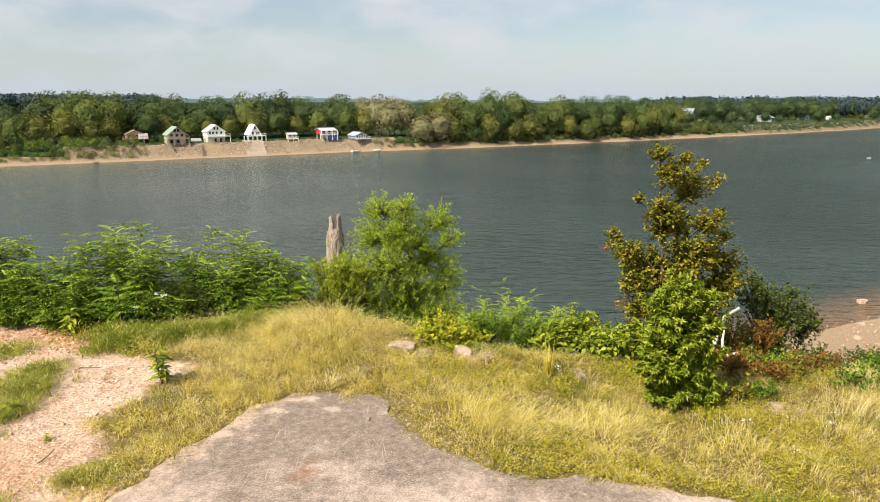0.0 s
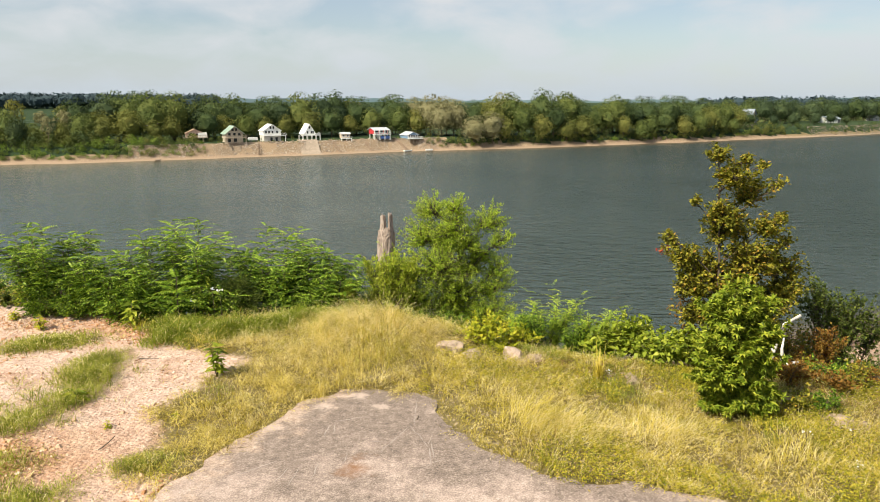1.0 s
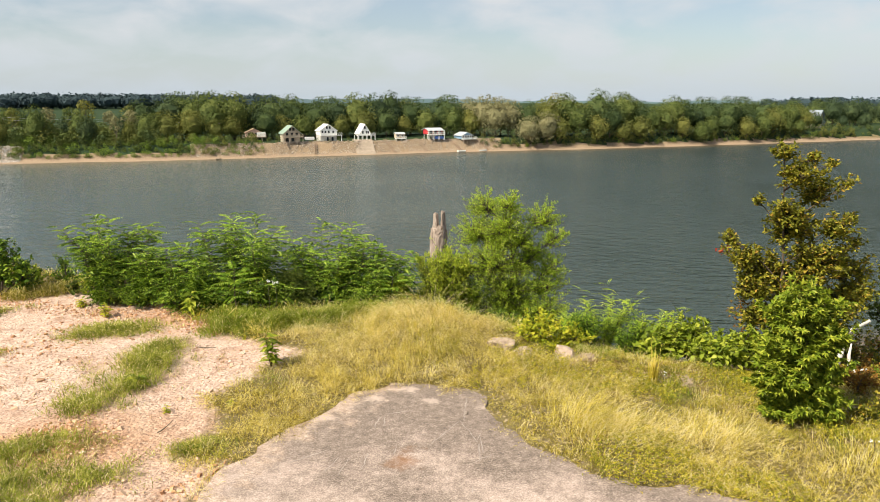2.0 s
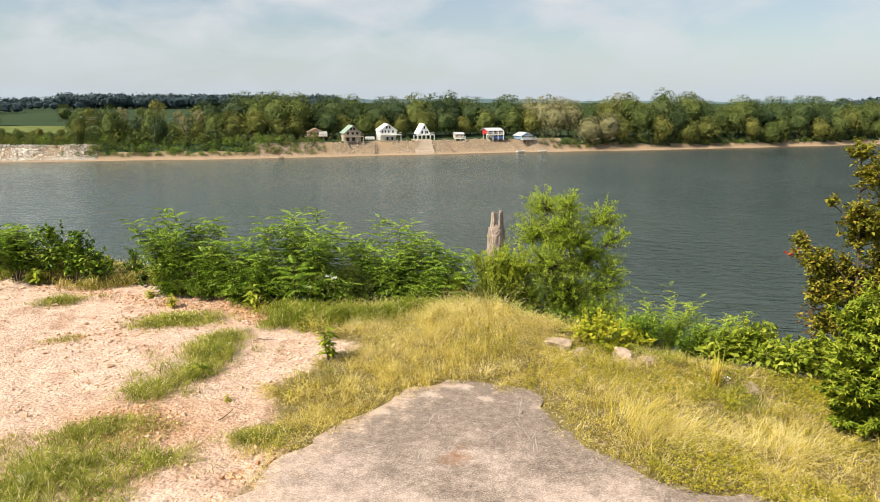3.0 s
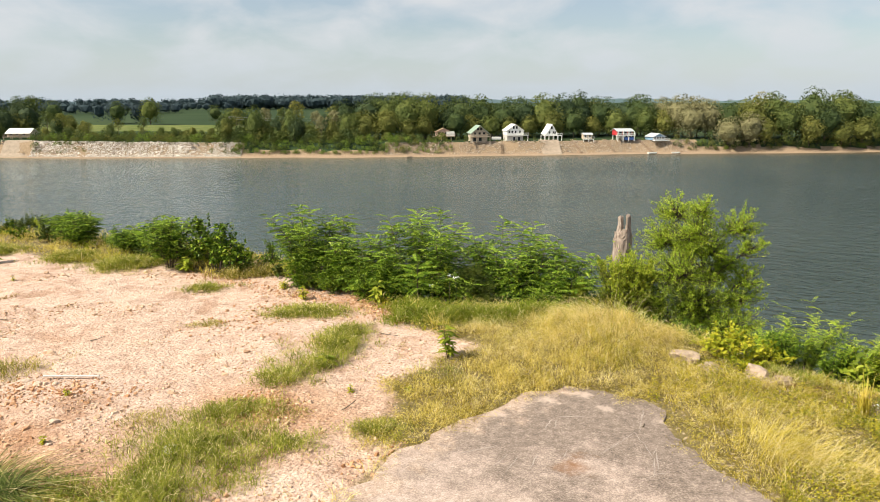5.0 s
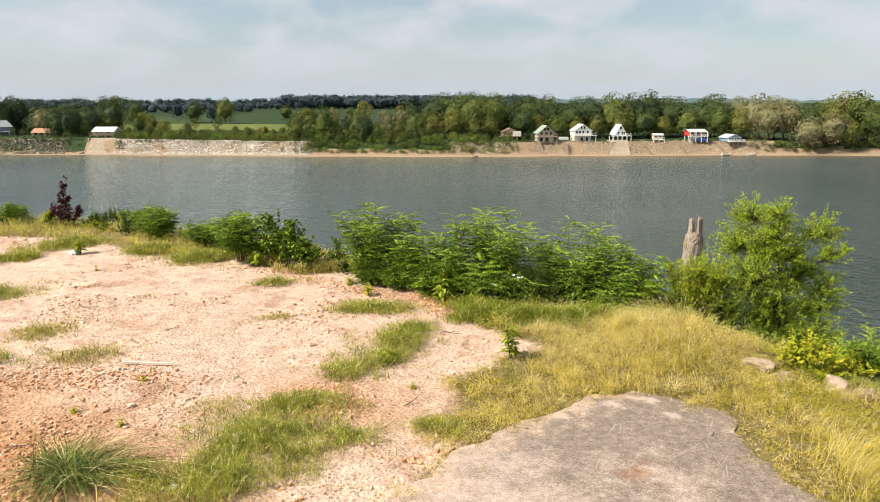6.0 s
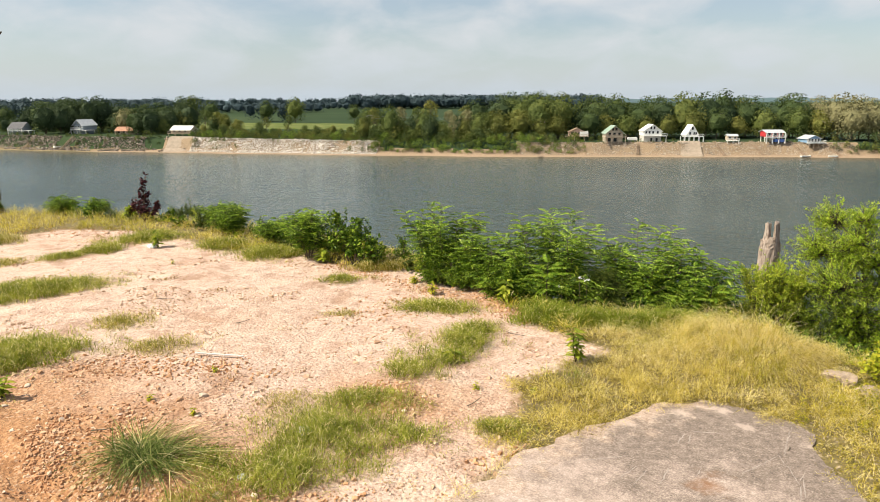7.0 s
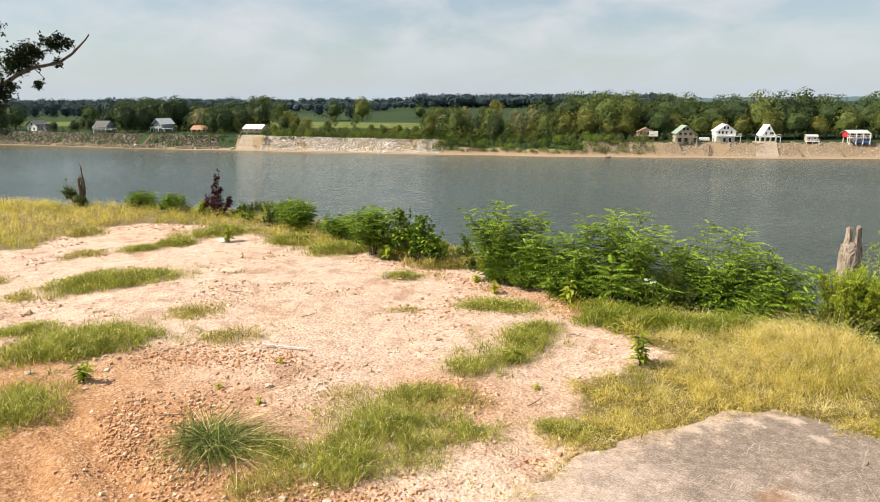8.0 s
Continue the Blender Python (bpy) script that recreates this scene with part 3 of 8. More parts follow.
def build_ground():
    S = graded(-4200, -30, 12, 4200, 0.19, 1.13, ())
    # keep the far bank well described along its length
    S = np.unique(np.concatenate([S, np.arange(-420, -60, 6.0), np.arange(60, 720, 6.0)]))
    N = graded(-4200, 0, 24, 4500, 0.19, 1.13, ((305, 350, 1.5),))
    g_s, g_n = np.meshgrid(S, N, indexing="ij")
    x, y = to_xy(g_s, g_n)
    z = height(x, y)
    ns, nn = g_s.shape
    idx = np.arange(ns * nn).reshape(ns, nn)
    faces = np.stack([idx[:-1, :-1], idx[1:, :-1], idx[1:, 1:], idx[:-1, 1:]], -1).reshape(-1, 4)
    verts = np.stack([x, y, z], -1).reshape(-1, 3)
    me = mesh_of("ground", verts, faces, M["soil"], True)
    me.materials.append(M["farmland"])
    fs, fn = to_sn(*verts[faces[:, 0], :2].T)
    me.polygons.foreach_set("material_index", ((fn - shore_n(fs)) > np.where(((fs > -70) & (fs < -5)) | ((fs > 142) & (fs < 900)), 4.9, np.where(fs < -185, 3.4, 9.6))).astype(int))
    vx, vy = verts[:, 0], verts[:, 1]
    dirt = np.clip(inside(vx, vy, DIRT) / 0.5 * 0.5 + 0.5, 0, 1)
    s, n = to_sn(vx, vy)
    orange = np.clip(1.2 - np.hypot((vx + 10.2) / 6.2, (vy - 2.2) / 4.6), 0, 1) + 0.2
    orange = orange + 0.5 * np.exp(-((vx + 6.6) / 1.6) ** 2 - ((vy - 8.3) / 1.2) ** 2) + 0.45 * np.exp(-((vx + 7.6) / 2.0) ** 2 - ((vy - 14.2) / 0.9) ** 2)
    orange = np.clip(orange, 0, 1)
    back = n - shore_n(s)
    sand = np.where(n > 150, np.clip((4.0 - back) / 1.2, 0, 1) * np.interp(s, (-225, -205, 430, 480), (0.1, 1, 1, 0.5)) + np.where((s > -205) & (s < 400), 0.8, 0.1) * np.clip((12 - back) / 2, 0, 1), np.clip((n - crest_n(s)) / (45.5 - crest_n(s)) * 4 - 2.2, 0, 1))
    col = np.stack([dirt, orange, np.clip(sand, 0, 1), np.ones_like(dirt)], -1)
    at = me.color_attributes.new("zone", "FLOAT_COLOR", "POINT")
    at.data.foreach_set("color", col.ravel())
    tagged(part("ground", me), "pale gravelly dirt and dry grass falling to a river", "ground", kind="structure")
    w = 4400
    wm = mesh_of("water", [(-w, -w, WATER), (w, -w, WATER), (w, w, WATER), (-w, w, WATER)], [(0, 1, 2, 3)], M["water"])
    wo = tagged(part("water", wm), "wide calm grey-green river with fine ripples", "river", kind="structure")
    return wo


build_ground()


def build_pad():
    pts = []
    for (x0, y0), (x1, y1) in zip(PAD, PAD[1:] + PAD[:1]):
        k = max(1, int(math.hypot(x1 - x0, y1 - y0) / 0.16))
        for i in range(k):
            x, y = x0 + (x1 - x0) * i / k, y0 + (y1 - y0) * i / k
            pts.append((x + 0.14 * float(vnoise(x, y, 0.4, 11)) + 0.06 * float(vnoise(x, y, 0.15, 12)), y + 0.14 * float(vnoise(x, y, 0.4, 13)) + 0.05 * float(vnoise(x, y, 0.15, 14))))
    bm = bmesh.new()
    f = bm.faces.new([bm.verts.new((x, y, 0.035)) for x, y in pts])
    r = bmesh.ops.extrude_face_region(bm, geom=[f])
    low = [g for g in r["geom"] if isinstance(g, bmesh.types.BMVert)]
    for v in low:
        v.co.z = -0.12
    bmesh.ops.recalc_face_normals(bm, faces=bm.faces)
    ob = part("road", bm_mesh("road", bm, M["asphalt"]))
    tagged(ob, "worn dusty asphalt pad with crumbling edges", "asphalt pad", kind="structure")


build_pad()

# ---- plants: leaves, blades, stems ----
def unit(v):
    return v / (np.linalg.norm(v, axis=-1, keepdims=True) + 1e-9)


class Leaves:
    """Gathers many small leaf faces into one mesh."""

    def __init__(self):
        self.v, self.f, self.n = [], [], 0

    def add(self, corners):
        """corners: (count, k, 3), one face each."""
        c, k = corners.shape[:2]
        self.v.append(corners.reshape(-1, 3))
        self.f += (np.arange(c * k).reshape(c, k) + self.n).tolist()
        self.n += c * k

    def blade(self, p, d, up, length, width, droop=0.25):
        """Narrow pointed leaf: two faces bent along its length."""
        d = unit(d)
        s = unit(np.cross(d, up))
        n = np.cross(s, d)
        length, width = np.broadcast_to(length, len(p))[:, None], np.broadcast_to(width, len(p))[:, None]
        mid = p + d * length * 0.45 + n * length * 0.06
        tip = p + d * length - n * length * droop
        self.add(np.stack([p, mid + s * width / 2, tip, mid - s * width / 2], 1))

    def oval(self, p, d, up, length, width, droop=0.25):
        """Broad leaf with a rounded outline."""
        d = unit(d)
        s = unit(np.cross(d, up))
        n = np.cross(s, d)
        length, width = np.broadcast_to(length, len(p))[:, None], np.broadcast_to(width, len(p))[:, None]
        a, b, tip = p + d * length * 0.28, p + d * length * 0.62 - n * length * droop * 0.35, p + d * length - n * length * droop
        k = n * width * 0.12
        self.add(np.stack([p, a + s * width * 0.46 + k, b + s * width * 0.42 + k, tip, b - s * width * 0.42 + k, a - s * width * 0.46 + k], 1))

    def star(self, p, d, up, size):
        """Five-lobed leaf."""
        d = unit(d)
        s = unit(np.cross(d, up))
        for a, k in ((-82, 0.7), (-41, 0.92), (0, 1.0), (41, 0.92), (82, 0.7)):
            c, q = math.cos(radians(a)), math.sin(radians(a))
            self.blade(p, d * c + s * q, up, size * k, size * 0.36, 0.18)

    def pinnate(self, p, d, up, length, pairs, leaf, width, droop=0.5):
        """Compound leaf: leaflets in pairs along an arching stalk."""
        d = unit(d)
        s = unit(np.cross(d, up))
        n = np.cross(s, d)
        length = np.broadcast_to(length, len(p))[:, None]
        for i in range(pairs + 1):
            t = (i + 1) / (pairs + 1)
            q = p + d * length * t - n * length * droop * t * t
            ax = unit(d - n * 2 * droop * t)
            if i == pairs:
                self.blade(q, ax, n, leaf, width)
            else:
                k = 1 - 0.45 * abs(t - 0.5)
                for sg in (-1, 1):
                    self.blade(q, s * sg + ax * 0.45 - n * 0.15, n, leaf * k, width * k)

    def mesh(self, name, material):
        return mesh_of(name, np.concatenate(self.v), self.f, material)


def tube_mesh(name, lines, material, sides=5, wobble=0.0, seed=0):
    """Tapered stems. lines: (points, first radius, last radius)."""
    rng = np.random.default_rng(seed)
    V, F, n = [], [], 0
    most = sides
    for pts, r0, r1 in lines:
        pts = np.asarray(pts, float)
        sides = most if r0 > 0.012 else 3
        k = len(pts)
        t = unit(np.gradient(pts, axis=0))
        ref = np.where(abs(t[:, 2:3]) > 0.9, np.array([[1.0, 0, 0]]), np.array([[0, 0, 1.0]]))
        a = unit(np.cross(t, ref))
        b = np.cross(t, a)
        ang = np.arange(sides) * 2 * np.pi / sides
        rad = np.linspace(r0, r1, k)[:, None, None] * (1 + wobble * rng.uniform(-1, 1, (k, sides, 1)))
        ring = pts[:, None] + rad * (a[:, None] * np.cos(ang)[None, :, None] + b[:, None] * np.sin(ang)[None, :, None])
        V.append(ring.reshape(-1, 3))
        for i in range(k - 1):
            for j in range(sides):
                F.append((n + i * sides + j, n + i * sides + (j + 1) % sides, n + (i + 1) * sides + (j + 1) % sides, n + (i + 1) * sides + j))
        F.append(tuple(n + (k - 1) * sides + j for j in range(sides)))
        F.append(tuple(n + j for j in reversed(range(sides))))
        n += k * sides
    return mesh_of(name, np.concatenate(V), F, material, True)


def curve_pts(p, d, length, bend, rng, k=6, wander=0.08):
    """A wandering line from p along d that bends by the vector bend."""
    d, out = unit(np.asarray(d, float)), [np.asarray(p, float)]
    for _ in range(k - 1):
        d = unit(d + np.asarray(bend) / (k - 1) + rng.normal(0, wander, 3))
        out.append(out[-1] + d * length / (k - 1))
    return np.array(out)


def skeleton(rng, h, r, stems=5, branches=9, twigs=3, spread=0.5, base=0.15, fat=0.014, low=0.2, single=False):
    """Stems, branches and twigs of a bush or small tree. Returns the lines and the places for leaves (point, direction)."""
    lines, P, D = [], [], []
    for i in range(stems):
        a = rng.uniform(0, 2 * np.pi) if single else (i + rng.uniform(-0.3, 0.3)) * 2 * np.pi / stems
        out = np.array([math.cos(a), math.sin(a), 0])
        lean = spread * (0.15 if single and i == 0 else rng.uniform(0.35, 1.0))
        hh = h * (1.0 if i == 0 else rng.uniform(0.6, 0.97))
        pts = curve_pts(out * base * rng.uniform(0, 1), out * lean * r / h * 1.3 + [0, 0, 1], hh * 0.92, out * 0.12 + [0, 0, 0.25], rng, 8, 0.05)
        lines.append((pts, fat * h / 2, fat * h / 8))
        for _ in range(branches):
            t = low + (1 - low) * rng.random() ** 0.85
            q = pts[0] + 0 * pts[0]
            f = t * (len(pts) - 1)
            j = min(int(f), len(pts) - 2)
            q = pts[j] + (pts[j + 1] - pts[j]) * (f - j)
            b = rng.uniform(0, 2 * np.pi)
            d = np.array([math.cos(b), math.sin(b), rng.uniform(0.3, 1.5)]) + out * 0.4
            ln = r * (1.05 - 0.65 * t) * rng.uniform(0.55, 1.05)
            br = curve_pts(q, d, ln, (0, 0, 0.35), rng, 5, 0.1)
            lines.append((br, fat * h / 5, fat * h / 14))
            for _ in range(twigs):
                g = rng.uniform(0.25, 1) * (len(br) - 1)
                j = min(int(g), len(br) - 2)
                q2 = br[j] + (br[j + 1] - br[j]) * (g - j)
                d2 = unit(br[j + 1] - br[j]) + rng.normal(0, 0.6, 3) + [0, 0, 0.15]
                tw = curve_pts(q2, d2, ln * rng.uniform(0.25, 0.5), (0, 0, 0.2), rng, 4, 0.12)
                lines.append((tw, fat * h / 12, fat * h / 24))
                for w in np.linspace(0.25, 1, 4):
                    g2 = w * 3
                    j2 = min(int(g2), 2)
                    P.append(tw[j2] + (tw[j2 + 1] - tw[j2]) * (g2 - j2))
                    D.append(unit(tw[j2 + 1] - tw[j2]))
            for w in np.linspace(0.35, 1, 5):
                g2 = w * 4
                j2 = min(int(g2), 3)
                P.append(br[j2] + (br[j2 + 1] - br[j2]) * (g2 - j2))
                D.append(unit(br[j2 + 1] - br[j2]))
        for w in np.linspace(0.55, 1, 6):
            g2 = w * 7
            j2 = min(int(g2), 6)
            P.append(pts[j2] + (pts[j2 + 1] - pts[j2]) * (g2 - j2))
            D.append(unit(pts[j2 + 1] - pts[j2]))
    return lines, np.array(P), np.array(D)


def leaf_dirs(rng, P, D, each, open_=0.9, lift=0.1, jitter=0.02):
    """Several leaves at each place, fanned round the twig."""
    P, D = np.repeat(P, each, 0), np.repeat(D, each, 0)
    q = unit(rng.normal(0, 1, P.shape))
    d = unit(D * 0.7 + q * open_ + [0, 0, lift])
    up = unit(rng.normal(0, 0.45, P.shape) + [0, 0, 1.0])
    return P + rng.normal(0, jitter, P.shape), d, up


def leaf_mesh(rng, P, D, each, kind, leaf, size):
    lv = Leaves()
    p, d, up = leaf_dirs(rng, P, D, each)
    k = rng.uniform(0.7, 1.2, len(p)) * size
    if kind == "locust":
        lv.pinnate(p, d, up, 0.24 * k, 5, 0.068 * size, 0.029 * size, 0.35)
    elif kind == "willow":
        lv.blade(p, unit(d + [0, 0, 0.15]), up, 0.085 * k, 0.021 * size, 0.2)
    elif kind == "star":
        lv.star(p, unit(d + [0, 0, -0.35]), up, 0.095 * k)
    elif kind == "oval":
        lv.oval(p, unit(d + [0, 0, -0.15]), up, 0.10 * k, 0.062 * k, 0.3)
    elif kind == "small":
        lv.oval(p, d, up, 0.055 * k, 0.035 * k, 0.2)
    elif kind == "fern":
        lv.pinnate(p, unit(d + [0, 0, 0.2]), up, 0.2 * k, 7, 0.06 * size, 0.013 * size, 0.5)
    return lv.mesh("crown", L[leaf or kind])


def crown_plant(name, x, y, label, category, kind, blobs, seed, base=None, leaf=None, each=3, dens=60, size=1.0, stems=3, fat=0.03, accents=(), group="", turn=0.0, reach=0.5, lift=0.25):
    """A bush or tree whose twigs end within rounded masses (x, y, z, rx, ry, rz), in its own metres above its foot."""
    rng = np.random.default_rng(seed)
    z = gz(x, y) - 0.05 if base is None else base
    t = thing(name, pose(x, y, z, 0, 0, turn), label, category, group)
    lines, P, D = [], [], []
    top = max(blobs, key=lambda q: q[2])
    mast = curve_pts((0, 0, 0), (top[0] * 0.3, 0, top[2]), top[2] * 1.02, (0, 0, 0.1), rng, 14, 0.03)
    mast += np.linspace(0, 1, 14)[:, None] * (np.array(top[:3]) - mast[-1])
    if stems == 1:
        lines.append((mast, fat, fat * 0.2))
    feet = [np.array([math.cos(i * 2.1), math.sin(i * 2.1), 0]) * fat * (2.5 if stems > 1 else 0) for i in range(stems)]
    for bi, (bx, by, bz, rx, ry, rz) in enumerate(blobs):
        c = np.array([bx, by, bz])
        foot = feet[bi % stems]
        if stems == 1:                          # limbs leave the trunk below the mass that they carry
            foot = mast[int(np.argmin(abs(mast[:, 2] - (bz - 0.15 - 0.7 * math.hypot(bx, by)))))]
        d = c - foot
        stem = curve_pts(foot, d * [0.6, 0.6, 1.2], np.linalg.norm(d), d * [0.5, 0.5, 0] / (np.linalg.norm(d) + 1e-6) * 0.6, rng, 8, 0.04)
        stem += np.linspace(0, 1, 8)[:, None] * (c - stem[-1])
        lines.append((stem, fat if stems > 1 else fat * 0.35, fat * (0.3 if stems > 1 else 0.12)))
        k = max(6, int(dens * (rx * ry * rz) ** (2 / 3) * 4))
        q = unit(rng.normal(0, 1, (k, 3))) * rng.uniform(0.35, 1.0, (k, 1)) ** 0.6
        tips = c + q * [rx, ry, rz] * (1 + 0.18 * rng.normal(0, 1, (k, 1)))
        tips[:, 2] = np.maximum(tips[:, 2], 0.05)
        for tip in tips:
            f = rng.uniform(0.45 if stems > 1 else 0.7, 1.0) * 7
            j = min(int(f), 6)
            st = stem[j] + (stem[j + 1] - stem[j]) * (f - j)
            st = tip + (st - tip) * min(1.0, reach * 2.2 / (np.linalg.norm(st - tip) + 1e-6))
            e = tip - st
            br = np.array([st + e * w + np.array([0, 0, -0.14 * np.linalg.norm(e) * w * (1 - w) * 4 * lift * 2]) for w in (0, 0.33, 0.66, 1)])
            lines.append((br, fat * 0.22, fat * 0.06))
            for w in (0.45, 0.62, 0.78, 0.9, 1.0):
                g = w * 3
                j = min(int(g), 2)
                P.append(br[j] + (br[j + 1] - br[j]) * (g - j))
                D.append(unit(br[j + 1] - br[j] + [0, 0, lift * 0.4]))
    P, D = np.array(P), np.array(D)
    part("trunk" if category == "tree" else "stem", tube_mesh("stem", lines, M["twig"], 5), t)
    part("crown", leaf_mesh(rng, P, D, each, kind, leaf, size), t)
    for (ax, ay, az, ar, key, k) in accents:
        q = rng.normal(0, ar, (k, 3)) + [ax, ay, az]
        part("turning_leaf", leaf_mesh(rng, q, unit(rng.normal(0, 1, (k, 3))), 2, kind, key, size), t, "leaves turned " + ("red" if key == "red" else "brown"))["kind"] = "stuff"
    return t


def locust_shrub(name, x, y, top, w, seed, label, group):
    """Upright stems with ascending side shoots, set all along with feathery compound leaves; the tips are paler,
    standing in for sun on the tops.
    """
    rng = np.random.default_rng(seed)
    z = gz(x, y) - 0.05
    h = top - z
    t = thing(name, pose(x, y, z), label, "bush", group)
    # old takes the darker leaves, young the tips coloured as sunlit
    lines, old, young = [], Leaves(), Leaves()

    def leaves_along(pts, lo, gap, big, tip):
        ln = np.linalg.norm(np.diff(pts, axis=0), axis=1).sum()
        k = max(3, int(ln * (1 - lo) / gap))
        u = lo + (1 - lo) * (np.arange(k) + rng.uniform(0, 1, k)) / k
        g = u * (len(pts) - 1)
        j = np.minimum(g.astype(int), len(pts) - 2)
        p = pts[j] + (pts[j + 1] - pts[j]) * (g - j)[:, None]
        a = np.arange(k) * 2.4 + rng.uniform(0, 6.28)
        axis = unit(pts[j + 1] - pts[j])
        d = np.stack([np.cos(a), np.sin(a), 0.12 + 0 * a], -1) + axis * (0.35 + 0.3 * u[:, None] ** 3)
        up = unit(rng.normal(0, 0.22, p.shape) + [0, 0, 1.0])
        size = big * rng.uniform(0.75, 1.15, k) * (1.08 - 0.15 * u)
        fresh = (u > 0.86) & tip
        for sel, lv in ((~fresh, old), (fresh, young)):
            if sel.any():
                lv.pinnate(p[sel], d[sel], up[sel], 0.32 * size[sel], 7, 0.064 * big, 0.044 * big, 0.45)

    stems = int(11 + w * 13)
    for i in range(stems):
        a = i * 2.4 + rng.uniform(-0.4, 0.4)
        out = np.array([math.cos(a), math.sin(a) * 0.8, 0])
        reach = math.sqrt((i + 0.5) / stems)
        hh = h * (rng.uniform(0.88, 0.95) if i < 3 else rng.uniform(0.66, 0.97) * (1.0 - 0.12 * reach))
        pts = curve_pts(out * w * 0.4 * reach, out * w * 1.15 * max(reach, 0.35) / h + [0, 0, 1], hh, out * 0.1, rng, 9, 0.08)
        lines.append((pts, 0.016, 0.004))
        leaves_along(pts, 0.3, 0.06, 1.0, True)
        for _ in range(7):
            f = rng.uniform(0.25, 0.97)
            q = pts[int(f * 8)]
            b = rng.uniform(0, 6.28)
            br = curve_pts(q, np.array([math.cos(b), math.sin(b), 0.9]) + out * 0.4, max(0.38, w * 0.85 * (1.15 - f)) * rng.uniform(0.7, 1.1), (0, 0, 0.3), rng, 5, 0.08)
            lines.append((br, 0.008, 0.003))
            leaves_along(br, 0.25, 0.075, 0.95, rng.random() < 0.5)
    part("stem", tube_mesh("stem", lines, M["twig"], 3), t)
    part("crown", old.mesh("crown", L["locust"]), t)
    part("sunlit_tip", young.mesh("sunlit_tip", L["locust_tip"]), t, "pale yellow-green tip leaves, coloured as if in sun")["kind"] = "stuff"
    return t


def plume_weed(x, y, top, r, seed, leaf, label, stems=11):
    """Upright stems set with narrow drooping leaves, arching over at the tip."""
    rng = np.random.default_rng(seed)
    z = gz(x, y) - 0.05
    h = top - z
    t = thing("weed", pose(x, y, z), label, "weed", "feathery weeds")
    lines, lv = [], Leaves()
    for i in range(stems):
        a = rng.uniform(0, 6.28)
        o = np.array([math.cos(a), math.sin(a), 0])
        st = curve_pts(o * rng.uniform(0, 0.25) * r, o * 0.22 * r + [0, 0, 1], h * rng.uniform(0.6, 1.0), o * 0.3 + [0.1, 0, 0], rng, 8, 0.04)
        lines.append((st, 0.008, 0.003))
        w = np.sort(rng.uniform(0.25, 1.0, 46))
        g = w * 7
        j = np.minimum(g.astype(int), 6)
        p = st[j] + (st[j + 1] - st[j]) * (g - j)[:, None]
        b = rng.uniform(0, 6.28, len(w))
        d = np.stack([np.cos(b), np.sin(b), 0.35 + 0 * b], -1)
        lv.blade(p, d, np.array([[0, 0, 1.0]]) + rng.normal(0, 0.2, p.shape), rng.uniform(0.12, 0.22, len(w)) * (1.15 - 0.6 * w), 0.03, 0.45)
        for _ in range(7):                      # side plumes near the top
            q = st[int(rng.integers(4, 8))]
            b = rng.uniform(0, 6.28)
            lv.pinnate(q[None], np.array([[math.cos(b), math.sin(b), 0.9]]), np.array([[0, 0, 1.0]]), 0.26 * rng.uniform(0.7, 1.2), 9, 0.05, 0.011, 0.55)
    part("stem", tube_mesh("stem", lines, M["twig"], 5), t)
    part("leaf", lv.mesh("leaf", L[leaf]), t)


def plant(name, x, y, label, category, kind, h, r, seed, stems=5, branches=9, twigs=3, leaf=None, each=3, spread=0.6, low=0.15, sink=0.05, top=None, group="", fat=0.014, single=False, size=1.0, z=None):
    """A bush or small tree with its stems and its crown."""
    rng = np.random.default_rng(seed)
    base = gz(x, y) - sink if z is None else z
    if top is not None:
        h = top - base
    t = thing(name, pose(x, y, base, 0, 0, 0), label, category, group)
    lines, P, D = skeleton(rng, h, r, stems, branches, twigs, spread, fat=fat, low=low, single=single)
    part("stem" if not single else "trunk", tube_mesh("stem", lines, M["twig"], 5), t)
    part("crown", leaf_mesh(rng, P, D, each, kind, leaf, size), t)
    return t


def arch_blades(p, way, length, width, start, end, rng):
    """Curved tapering blades: feet p, horizontal way, tilt from the upright at the foot and at the tip."""
    n = len(p)
    way = unit(way)
    s = np.stack([-way[:, 1], way[:, 0]], -1)
    tw = rng.uniform(-0.9, 0.9, (n, 1))
    s = unit(s + way * tw)
    side = np.concatenate([s, np.zeros((n, 1))], 1)
    fwd, up = np.concatenate([way, np.zeros((n, 1))], 1), np.array([[0, 0, 1.0]])
    length, width = length[:, None], np.broadcast_to(width, n)[:, None]
    rows, q = [p - side * width * 0.4, p + side * width * 0.4], p
    for k, share in ((0.3, 0.5), (0.8, 0.5)):
        a = (start + (end - start) * k)[:, None]
        q = q + (fwd * np.sin(a) + up * np.cos(a)) * length * share
        if k < 0.5:
            rows += [q - side * width * 0.5, q + side * width * 0.5]
    rows.append(q)
    v = np.stack(rows, 1).reshape(-1, 3)
    base = np.arange(n)[:, None] * 5
    return v, (base + [0, 1, 3, 2]).tolist() + (base + [2, 3, 4]).tolist()


